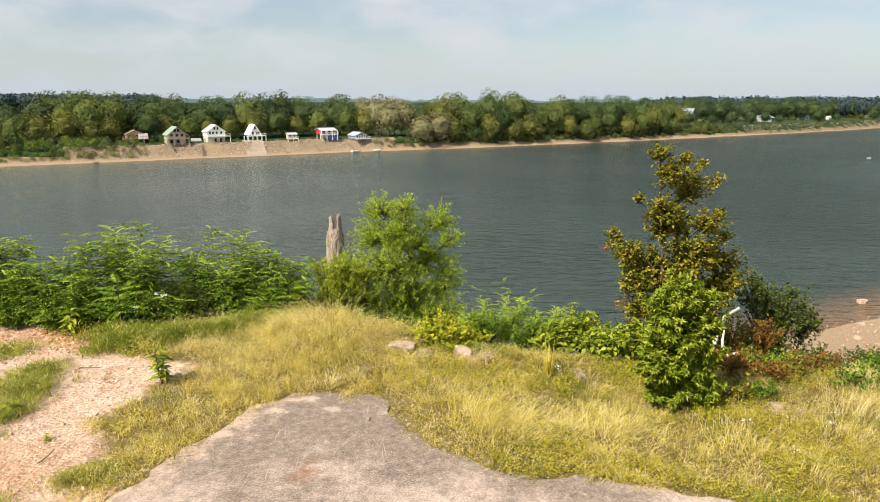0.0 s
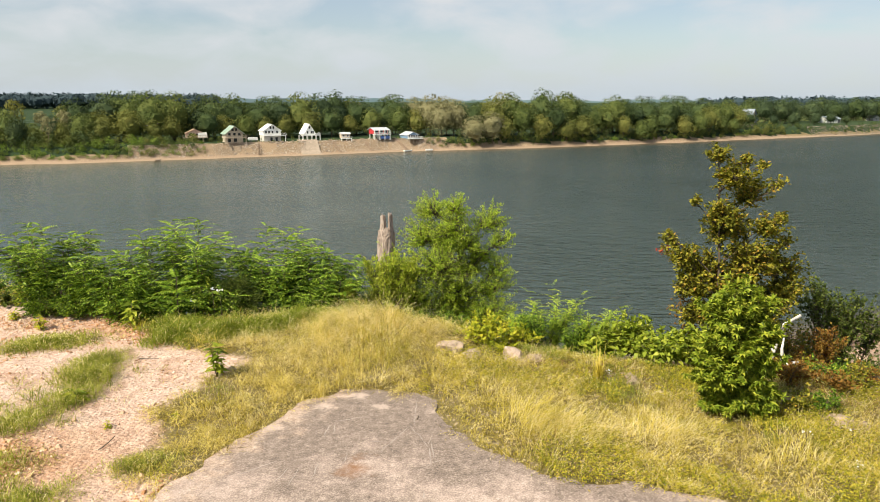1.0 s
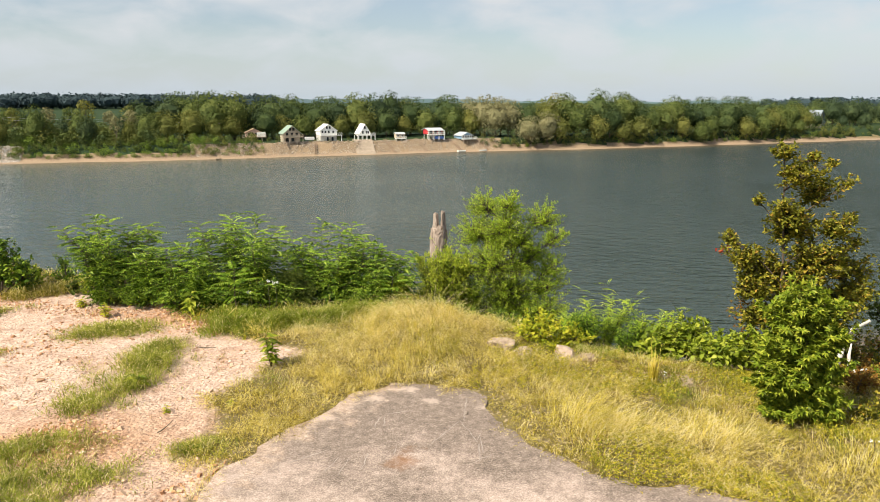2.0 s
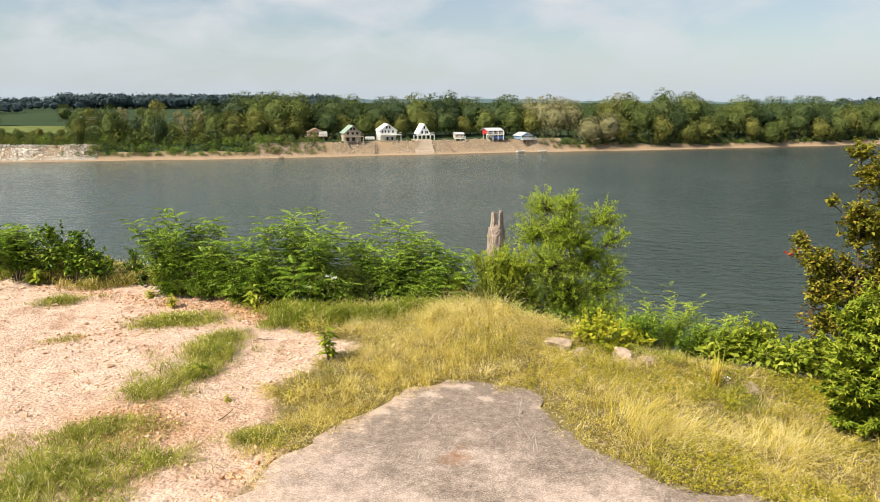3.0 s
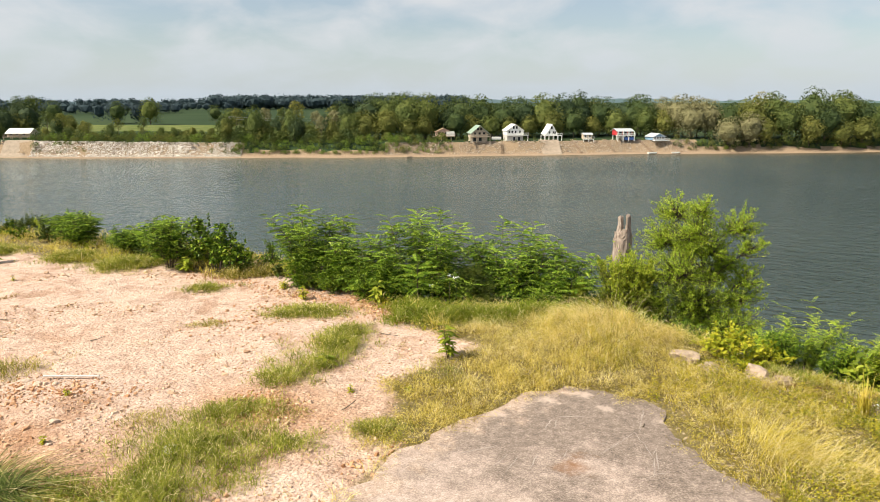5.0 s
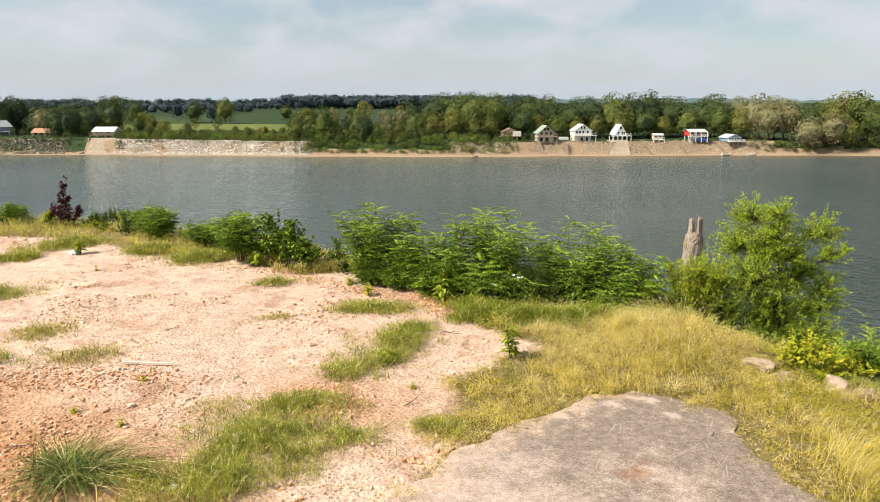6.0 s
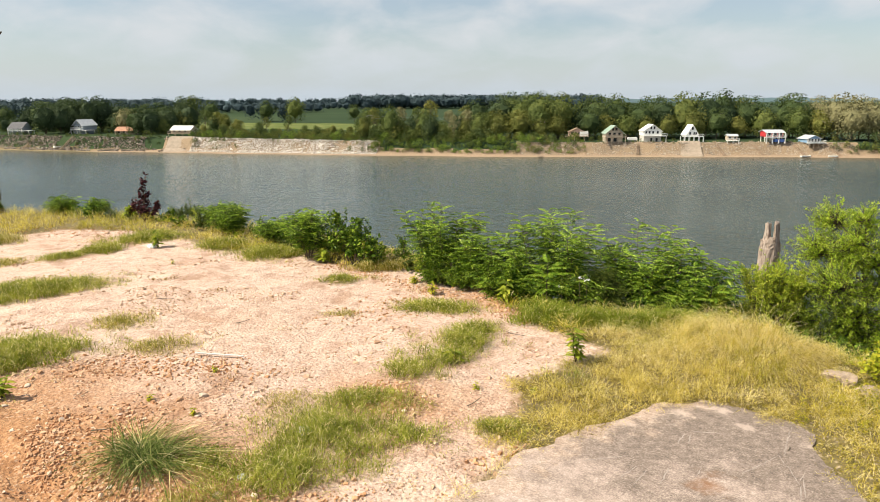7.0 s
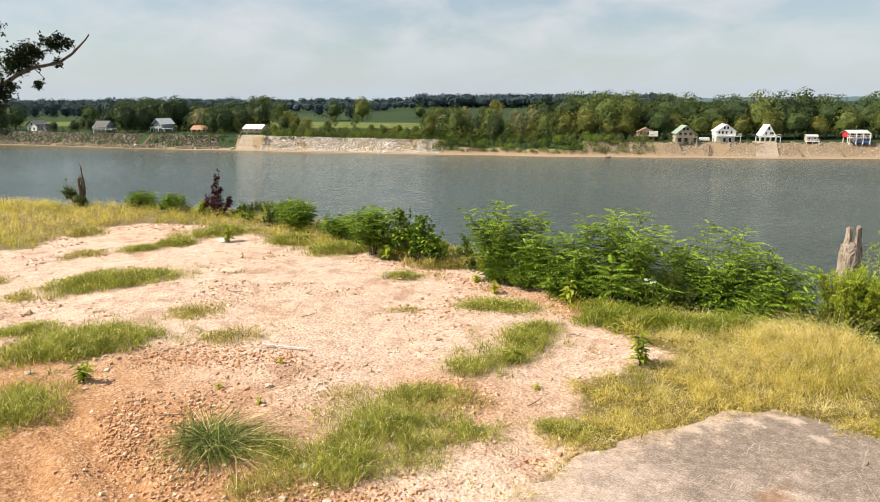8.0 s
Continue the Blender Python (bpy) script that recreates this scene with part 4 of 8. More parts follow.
def tuft_mesh(name, cx, cy, many, spread, length, width, rng, key, comb=(0.0, 0.0), droop=1.0, dry=0.15, dry_key="straw", fluff=0.0):
    """Tufts of arching blades at cx, cy, each splayed out from its own middle and combed over one way; a share of the blades is dry."""
    k = len(cx)
    own_len = np.broadcast_to(length, k) * rng.uniform(0.65, 1.35, k)
    own_comb = np.broadcast_to(np.asarray(comb, float).reshape(-1, 2), (k, 2)) + rng.normal(0, 0.25, (k, 2))
    i = np.repeat(np.arange(k), many)
    off = rng.normal(0, 1, (len(i), 2))
    x, y = cx[i] + off[:, 0] * spread, cy[i] + off[:, 1] * spread
    way = off * 0.5 + own_comb[i] + rng.normal(0, 0.25, off.shape)
    lean = np.clip(np.linalg.norm(way, axis=1), 0.1, 1.4)
    p = np.stack([x, y, height(x, y) - 0.01], -1)
    bl = own_len[i] * rng.uniform(0.55, 1.15, len(i))
    start = 0.45 * lean * rng.uniform(0.5, 1.2, len(i))
    if fluff:                                   # side leaves that leave the stalks part of the way up
        f = fluff * rng.uniform(0, 1, len(i)) ** 0.8 * (rng.random(len(i)) < 0.75)
        p[:, 2] += f * bl
        bl = bl * (1 - 0.75 * f)
        way = way + rng.normal(0, 0.9, way.shape) * (f > 0)[:, None]
        start = start + 1.1 * f * rng.uniform(0.3, 1.3, len(i))
    end = start + droop * rng.uniform(0.4, 1.3, len(i)) * (0.5 + 0.6 * lean)
    v, f = arch_blades(p, way, bl, width, start, end, rng)
    me = mesh_of(name, v, f, L[key])
    me.materials.append(L[dry_key])
    d = (rng.random(len(i)) < dry).astype(int)
    me.polygons.foreach_set("material_index", np.concatenate([d, d]))
    return me


def grass_mesh(name, x, y, material, h, width, rng, lean=(0, 0), wild=0.6, tuft=0, spread=0.05):
    """Blades at x, y, drawn together into tufts of that many: one bent face each."""
    h = np.broadcast_to(h, len(x)).astype(float)
    push = np.zeros((len(x), 2))
    if tuft:
        k = max(1, len(x) // tuft)
        c = rng.integers(0, k, len(x))
        own_ = np.stack([x[c], y[c]], -1)
        off = rng.normal(0, spread, (len(x), 2))
        x, y = (own_ + off).T
        push = off / spread * 0.3 * wild * 1.6 + rng.normal(0, 0.4, (k, 2))[c]
        h = h[c] * rng.uniform(0.45, 1.5, k)[c]
    n = len(x)
    p = np.stack([x, y, height(x, y) - 0.015], -1)
    a, b = rng.uniform(0, 2 * np.pi, n), rng.uniform(0, 2 * np.pi, n)
    s = np.stack([np.cos(a), np.sin(a), 0 * a], -1)
    hh = (h * rng.uniform(0.5, 1.25, n))[:, None]
    r = wild * rng.random(n) * 1.2
    push = np.concatenate([push + np.stack([np.cos(b) * r + lean[0], np.sin(b) * r + lean[1]], -1), np.zeros((n, 1))], 1)
    flat = np.minimum(1.2, np.linalg.norm(push, axis=1, keepdims=True))
    w = (width * rng.uniform(0.7, 1.3, n))[:, None]
    mid = p + np.array([0, 0, 0.6]) * hh * (1 - 0.3 * flat) + push * hh * 0.38
    tip = p + np.array([0, 0, 0.95]) * hh * (1 - 0.55 * flat) + push * hh
    v = np.stack([p, mid + s * w * 0.55, tip, mid - s * w * 0.55], 1).reshape(-1, 3)
    f = np.arange(n * 4).reshape(n, 4)
    return mesh_of(name, v, f, material)


# ---- the far bank's trees: a few crowns, many trees ----
def far_tree_meshes(seed, h, r, material, bushy=1.0, count=1700, lo=0.16):
    """A trunk with limbs and a broad crown of rounded leaf clumps, each closed by many small leaf sprays."""
    rng = np.random.default_rng(seed)
    lines = [(curve_pts((0, 0, 0), (0, 0, 1), h * 0.8, (0, 0, 0), rng, 6, 0.06), 0.018 * h, 0.006 * h)]
    lv = Leaves()
    clumps = []
    total = int(20 * bushy)
    lop = rng.uniform(0.85, 1.2, 7)                 # each side of the crown reaches out differently
    for i in range(total):
        u = (i + rng.random()) / total
        zz = h * (lo + (0.84 - lo) * u)
        prof = min(1.0, 0.72 + 0.9 * u) * math.sqrt(max(0.05, 1 - max(0, (u - 0.35) / 0.72) ** 2))
        a = i * 2.4 + rng.uniform(-0.5, 0.5)
        rr = r * prof * rng.uniform(0.45, 0.8) * lop[int(a / 6.2832 * 7) % 7]
        c = np.array([math.cos(a) * rr, math.sin(a) * rr, zz + rng.uniform(-0.04, 0.04) * h])
        clumps.append((c, r * rng.uniform(0.30, 0.47)))
        if i % 2 == 0:
            st = np.array([0, 0, max(zz - rr * 0.8, h * 0.1)])
            lines.append((curve_pts(st, c - st, np.linalg.norm(c - st), (0, 0, 0.1), rng, 4, 0.05), 0.006 * h, 0.002 * h))
    clumps.append((np.array([0, 0, h * 0.82]), r * 0.5))
    clumps.append((np.array([0, 0, h * (0.42 + lo * 0.5)]), r * (0.7 if lo < 0.3 else 0.4)))
    size = (0.66 if h > 10 else 0.5)
    for c, cr in clumps:
        k = int(count / len(clumps) * (cr / (0.44 * r)) ** 2)
        q = unit(rng.normal(0, 1, (k, 3)) + [0, 0, 0.25])
        p = c + q * cr * rng.uniform(0.8, 1.05, (k, 1)) * [1, 1, 0.8]
        up = unit(q + rng.normal(0, 0.2, (k, 3)))
        d = unit(np.cross(up, rng.normal(0, 1, (k, 3))))
        s = np.cross(d, up)
        ln, wd = rng.uniform(0.7, 1.3, (k, 1)) * size, rng.uniform(0.7, 1.2, (k, 1)) * size
        lv.add(np.stack([p - d * ln * 0.5 - s * wd * 0.3, p - d * ln * 0.2 + s * wd * 0.5, p + d * ln * 0.5 + s * wd * 0.2, p + d * ln * 0.2 - s * wd * 0.5], 1))
    if h > 10 and lo < 0.3:                          # the shaded inner foliage that closes the crown
        bm = bmesh.new()
        bmesh.ops.create_icosphere(bm, subdivisions=2, radius=1.0)
        o = Vector(rng.uniform(-50, 50, 3))
        core = np.array([tuple(v.co * (1 + 0.35 * noise.noise(v.co * 1.7 + o))) for v in bm.verts]) * [r * 0.62, r * 0.62, h * 0.3] + [0, 0, h * 0.52]
        tri = np.array([[v.index for v in f.verts] for f in bm.faces])
        bm.free()
        lv.add(core[tri])
    return tube_mesh("trunk", lines, M["bark"], 4), lv.mesh("crown", material)


KINDS = [("forest1", 19, 8.2), ("forest2", 19, 8.8), ("forest1", 17.5, 7.8), ("forest3", 16.5, 7.8), ("forest2", 20, 8.4), ("forest4", 18, 8.6), ("forest3", 14, 6.6), ("forest1", 14, 6.8), ("forest5", 19, 8.6), ("forest5", 15, 7.0)]
KINDS += [("forest3", 19, 5.6), ("forest1", 18, 5.2), ("forest4", 17, 5.0)]                 # thin-crowned trees on bare stems
TREES = [far_tree_meshes(100 + i, h, r, L[k]) if i < 10 else far_tree_meshes(100 + i, h, r, L[k], 0.6, 700, 0.46) for i, (k, h, r) in enumerate(KINDS)]
WORDS = {"forest1": "green", "forest2": "dark green", "forest3": "yellow-green", "forest4": "dull brown-green", "forest5": "very dark green"}
BUSHES = [far_tree_meshes(140 + i, 5, 2.6, L[k], 0.6, 150) for i, k in enumerate(("forest1", "forest3", "forest2", "bank_creeper"))]
BUSH_WORDS = ("green", "yellow-green", "dark green", "bright green")


def far_tree(s, n, kind, scale, rng, squash=1.0):
    x, y = to_xy(s, n)
    m = pose(x, y, gz(x, y) - 0.3, 0, 0, rng.uniform(0, 360)) @ Matrix.Diagonal((scale * squash, scale * squash, scale, 1))
    t = thing("tree", m, f"tall {WORDS[KINDS[kind][0]]} broadleaf tree on the far bank", "tree", "trees on the far bank")
    part("trunk", TREES[kind][0], t)
    part("crown", TREES[kind][1], t)


SCRUB = []


def far_bush(s, n, kind, scale, rng, single=True):
    x, y = to_xy(s, n)
    m = pose(x, y, gz(x, y) - 0.25, 0, 0, rng.uniform(0, 360)) @ Matrix.Diagonal((scale, scale, scale, 1))
    if not single:
        SCRUB.append((m, kind))
        return
    t = thing("bush", m, f"{BUSH_WORDS[kind]} bush on the far bank", "bush", "bushes on the far bank")
    part("stem", BUSHES[kind][0], t)
    part("crown", BUSHES[kind][1], t)


def join_scrub():
    """The scrub too dense to tell apart, one mesh for each tint."""
    for kind in range(4):
        me = BUSHES[kind][1]
        v = np.empty(len(me.vertices) * 3)
        me.vertices.foreach_get("co", v)
        v = np.c_[v.reshape(-1, 3), np.ones(len(me.vertices))]
        f = np.array([p.vertices[:] for p in me.polygons])
        ms = [np.array(m) for m, k in SCRUB if k == kind]
        if ms:
            V = np.concatenate([(v @ m.T)[:, :3] for m in ms])
            F = np.concatenate([f + i * len(v) for i in range(len(ms))])
            tagged(part("scrub", mesh_of("scrub", V, F, me.materials[0])), f"{BUSH_WORDS[kind]} scrub along the far bank", "scrub", kind="stuff")


def on_field(s, n):
    """The open farmland behind the broken concrete, where no wood stands."""
    x, y = to_xy(s, n)
    return n > 350 and 40.5 < math.degrees(math.atan2(-x, y)) < 51.5


def plant_far_bank():
    rng = np.random.default_rng(5)
    pick = lambda c: int(rng.choice(len(c))) if not isinstance(c[0], int) else int(rng.choice(c))
    # the wood behind the cottages, and down to the water beyond them
    for row, off in enumerate((0, 9, 20, 33)):
        s = -24.0
        while s < (386 if row < 3 else 150):
            e = float(shore_n(np.array(s)))
            front = e + float(np.interp(s, (-20, 10, 25, 130, 150, 300, 350, 400), (24, 26, 32, 30, 7, 7, 10, 30)))
            k = pick((0, 1, 8, 3, 4, 4, 9, 1)) if row else pick((2, 3, 6, 7, 0, 3, 1))
            if 138 < s < 185 and rng.random() < 0.5:
                k = 5
            tall = float(np.interp(s, (-20, 60, 150, 175, 260, 330, 400), (1.08, 1.06, 1.04, 1.12, 1.05, 0.98, 0.82)))
            far_tree(s + rng.uniform(-2, 2), front + off + rng.uniform(-3, 3), k, tall * (0.74 if row == 0 and s < 140 else 0.86 if row == 0 else 1.0) * rng.uniform(0.8, 1.18), rng)
            s += rng.uniform(8.0, 12.5) * (1 if row < 3 else 1.15)
    # thin tall trees and scrub upstream
    for s in np.arange(-80, -20, 4.2):
        e = float(shore_n(np.array(s)))
        for off in (12, 24):
            if rng.random() < 0.8:
                far_tree(s + rng.uniform(-3, 3), e + off + rng.uniform(-2, 6), pick((1, 2, 9, 10, 7, 11, 12, 0, 3)), rng.uniform(0.6, 1.0), rng, rng.uniform(0.6, 0.9))
    for s, n, k, sc in ((-118, 362, 7, 0.42), (-128, 366, 11, 0.62), (-139, 362, 10, 0.55), (-147, 372, 7, 0.5), (-160, 372, 6, 0.6), (-170, 366, 4, 0.55), (-104, 358, 6, 0.36), (-92, 356, 7, 0.4), (-86, 352, 11, 0.6)):
        far_tree(s, n, k, sc, rng, 0.85)
    # clumps round the upstream cottages
    for s, n, k, sc in ((-176, 392, 6, 0.8), (-186, 402, 7, 0.85), (-196, 386, 3, 0.8), (-205, 400, 4, 1.15), (-203, 378, 1, 0.85), (-211, 376, 0, 0.95), (-219, 384, 1, 0.85), (-227, 378, 5, 0.78), (-236, 392, 0, 1.0), (-244, 388, 2, 1.0), (-248, 384, 1, 1.15), (-262, 371, 1, 1.0), (-270, 372, 4, 0.95), (-232, 374, 9, 0.8),
                        (-252, 378, 1, 1.1), (-259, 374, 4, 1.05), (-266, 380, 1, 1.1), (-272, 390, 3, 0.95), (-256, 396, 4, 1.0), (-285, 400, 6, 0.9), (-301, 374, 1, 0.5), (-309, 382, 6, 0.5), (-294, 372, 1, 0.5), (-354, 372, 1, 0.8), (-362, 380, 4, 0.9), (-372, 376, 1, 0.9), (-322, 392, 2, 0.5)):
        far_tree(s, n, {1: 8, 4: 8, 0: 9, 2: 9}.get(k, k), sc, rng)
    for s, n, k, sc in ((-264, 357, 8, 0.95), (-258, 361, 8, 0.9), (-268, 362, 9, 0.95), (-209, 358, 9, 0.8), (-202, 357, 8, 0.75), (-214, 362, 1, 0.8), (-197, 360, 7, 0.6), (-226, 372, 5, 0.8), (-300, 358, 9, 0.5), (-318, 362, 9, 0.45), (-350, 356, 8, 0.9), (-360, 360, 8, 0.9), (-370, 358, 8, 1.0), (-196, 395, 11, 1.3), (-178, 372, 11, 0.8), (-168, 366, 10, 0.7)):
        far_tree(s, n, k, sc, rng)
    for s in np.arange(-300, -192, 6.5):
        far_tree(s + rng.uniform(-2, 2), 388 + rng.uniform(-5, 14), pick((8, 9, 8, 1)), rng.uniform(0.75, 1.05), rng)
    for s in np.arange(-330, -90, 17):
        s1, n1, k = s * 1.12 + rng.uniform(-6, 6), rng.uniform(425, 480), pick((1, 8, 9, 4))
        if not on_field(s1, n1):
            far_tree(s1, n1, k, rng.uniform(0.7, 1.0), rng)
    for s, n, k, sc in ((-190, 560, 0, 1.15), (-226, 590, 1, 1.0), (-150, 600, 1, 0.8), (-262, 560, 1, 1.0), (-120, 520, 2, 0.8)):
        far_tree(s, n, k, sc, rng)
    # darker trees behind the downstream houses
    for s in np.arange(395, 760, 11):
        e = float(shore_n(np.array(s)))
        for off in (62, 88):
            far_tree(s + rng.uniform(-4, 4), e + off + rng.uniform(-8, 14), pick((8, 8, 9, 1)), rng.uniform(0.85, 1.15), rng)
    for s, o, k, sc in ((425, 36, 9, 0.6), (440, 30, 9, 0.6), (452, 38, 8, 0.6), (462, 28, 9, 0.6), (470, 34, 8, 0.6), (484, 30, 9, 0.7), (496, 24, 9, 0.5), (545, 18, 8, 0.6), (551, 20, 9, 0.65), (558, 22, 9, 0.6), (590, 22, 9, 0.5), (660, 18, 8, 0.6), (672, 20, 8, 0.8), (684, 22, 9, 0.7), (560, 26, 7, 0.3), (640, 20, 1, 0.35)  ):
        far_tree(s, float(shore_n(np.array(s))) + o, k, sc, rng)
    # scrub along the top of the bank
    for s in np.arange(-163, 24, 2.4):
        e = float(shore_n(np.array(s)))
        for off in ((11, 13) if s < -158 else (13, 17, 22, 29) if s < -82 else (6, 9, 13, 18)):
            if rng.random() < 0.85:
                far_bush(s + rng.uniform(-1.5, 1.5), e + off + rng.uniform(-2, 3), int(rng.choice((0, 3, 1, 2))), rng.uniform(0.45, 1.0) * (0.8 if s < -80 else 1), rng, rng.random() < 0.2)
    for s in np.arange(-168, -78, 1.6):                  # tangled brush on top of the broken concrete
        for off in (11, 16, 24, 34, 46):
            if rng.random() < 0.8:
                far_bush(s + rng.uniform(-1.2, 1.2), float(shore_n(np.array(s))) + off + rng.uniform(-3, 3), int(rng.choice((0, 1, 2, 3))), rng.uniform(0.4, 0.95), rng, False)
    for s in np.arange(-164, -138, 0.9):                 # and hanging down its upstream end
        far_bush(s, float(shore_n(np.array(s))) + rng.uniform(4.5, 10.5), int(rng.choice((0, 1, 2))), rng.uniform(0.12, 0.34), rng, False)
    for s in np.arange(-166, -80, 5.5):                  # young trees growing through it
        far_tree(s + rng.uniform(-2.5, 2.5), float(shore_n(np.array(s))) + rng.uniform(14, 44), pick((6, 7, 7, 10, 11)), rng.uniform(0.26, 0.5), rng, 0.9)
    for s in np.arange(-330, -185, 3.2):                 # brush and rank weeds round the upstream cottages
        for off in (13, 18, 36, 48, 62):
            if rng.random() < 0.8 and not (off == 18 and rng.random() < 0.6):
                far_bush(s + rng.uniform(-1.5, 1.5), float(shore_n(np.array(s))) + off + rng.uniform(-3, 3), int(rng.choice((0, 2, 2))), rng.uniform(0.15, 0.45) * (1 if off < 20 else 1.7), rng, False)
    for s in np.arange(-78, -16, 2.6):
        for off in (12, 17, 23):
            far_bush(s + rng.uniform(-1.5, 1.5), float(shore_n(np.array(s))) + off + rng.uniform(-2, 2), int(rng.choice((0, 2, 2, 1))), rng.uniform(0.8, 1.55), rng, False)
    for s, n, k, sc in ((-48, 345, 10, 1.08), (-63, 345, 12, 1.0), (-76, 347, 11, 0.92), (-38, 343, 12, 0.9), (-55, 350, 11, 0.95), (-30, 346, 10, 0.95)):
        far_tree(s, n, k, sc, rng, 0.8)
    for s in np.arange(-72, 26, 1.5):                    # creepers and brush down the face of the bank
        e = float(shore_n(np.array(s)))
        for off in (4.6, 6.6, 8.6):
            if rng.random() < 0.8 or s < -5:
                far_bush(s + rng.uniform(-1, 1), e + off + rng.uniform(-0.8, 0.8), int(rng.choice((3, 3, 3, 0))), rng.uniform(0.28, 0.55), rng, False)
    for s in np.arange(-163, -68, 1.7):                  # a fringe over the broken concrete
        far_bush(s + rng.uniform(-1, 1), float(shore_n(np.array(s))) + rng.uniform(7.6, 11.5), int(rng.choice((0, 3, 1))), rng.uniform(0.15, 0.5), rng, False)
    for s in np.arange(358, 660, 1.7):
        far_bush(s + rng.uniform(-1, 1), float(shore_n(np.array(s))) + rng.uniform(5, 15) * (1 if s < 425 else 0.75), int(rng.choice((0, 2, 2))), rng.uniform(0.3, 0.9) * (1 if s < 425 else 0.7), rng, False)
    for s in np.arange(10, 140, 2.2):
        far_bush(s, float(shore_n(np.array(s))) + rng.uniform(8.4, 10.5), int(rng.choice((0, 1))), rng.uniform(0.1, 0.28), rng, False)
    for s in np.arange(134, 400, 3.6):
        e = float(shore_n(np.array(s)))
        far_bush(s + rng.uniform(-1.5, 1.5), e + rng.uniform(5, 10), int(rng.choice((0, 1, 1, 2))), rng.uniform(0.5, 1.25), rng)
        for _ in range(3):
            far_bush(s + rng.uniform(-1.8, 1.8), e + rng.uniform(4.2, 7.5), int(rng.choice((0, 3, 1, 2))), rng.uniform(0.3, 0.65), rng, False)
    for s in np.arange(-420, -185, 6):
        for _ in range(7):
            far_bush(s + rng.uniform(-3, 3), float(shore_n(np.array(s))) + rng.uniform(4.5, 12), int(rng.choice((0, 2, 2))), rng.uniform(0.12, 0.45), rng, False)
    for s, o, sc in ((33, 11, 0.7), (29, 12, 0.55), (52, 14, 0.4), (61, 13, 0.5), (66, 14, 0.45), (-163, 6, 0.8), (-191, 8.5, 0.95), (-195, 7, 0.8), (-203, 8, 0.6), (-226, 9, 0.4), (376, 16, 0.9), (385, 18, 1.0), (394, 20, 0.8)):
        far_bush(s, float(shore_n(np.array(s))) + o, 0, sc, rng)

    join_scrub()


plant_far_bank()


def far_woods():
    """Woods and hedges on the plain beyond."""
    rng = np.random.default_rng(9)
    bm = bmesh.new()
    bmesh.ops.create_icosphere(bm, subdivisions=1, radius=1.0)
    lump, tri = np.array([tuple(v.co) for v in bm.verts]), np.array([[v.index for v in f.verts] for f in bm.faces])
    bm.free()
    lv, spots = Leaves(), []
    for d0, d1, a0, a1, k, h0, h1 in ((1450, 1600, 22, 42, 300, 24, 31), (1050, 1250, 44, 54, 60, 13, 20), (1300, 1700, 40, 80, 170, 13, 20), (800, 900, 58, 80, 70, 13, 19), (640, 760, 60, 66, 16, 15, 22), (1600, 2300, 55, 80, 120, 18, 26),
                                      (1000, 1500, -42, -16, 260, 15, 24), (1600, 2400, -45, -16, 160, 18, 28), (800, 980, -38, -24, 90, 15, 22), (620, 700, 46, 50, 6, 14, 20), (2500, 3300, 20, 85, 220, 20, 32)):
        for _ in range(k):
            a, d = radians(rng.uniform(a0, a1)), rng.uniform(d0, d1)
            s, n = to_sn(-math.sin(a) * d, math.cos(a) * d)
            spots.append((s, n, rng.uniform(h0, h1)))
    for s, n, h in spots:
        if n - float(shore_n(np.array(s))) < 25:
            continue
        x, y = to_xy(s, n)
        far = math.hypot(x, y) > 1000
        wd = h * (0.68 if far else 0.38)
        mid = np.array([x, y, gz(x, y) + h * 0.5])
        core = lump * (1 + rng.normal(0, 0.12, (len(lump), 1))) * [wd * 0.62, wd * 0.62, h * 0.36] + mid
        lv.add(core[tri])
        k, size = (38, 0.15) if far else (100, 0.09)
        q = unit(rng.normal(0, 1, (k, 3)) + [0, 0, 0.2])
        p = mid + q * rng.uniform(0.75, 1.05, (k, 1)) * [wd, wd, h * 0.5]
        up = unit(q + rng.normal(0, 0.3, (k, 3)))
        d = unit(np.cross(up, rng.normal(0, 1, (k, 3))))
        lv.oval(p - d * size * h * 0.5, d, up, rng.uniform(0.7, 1.3, k) * size * h, rng.uniform(0.7, 1.3, k) * size * h, 0.15)
    tagged(part("far_woods", lv.mesh("far_woods", L["far"])), "distant haze-tinted dark woods and hedges on the plain", "woods", kind="stuff")


far_woods()


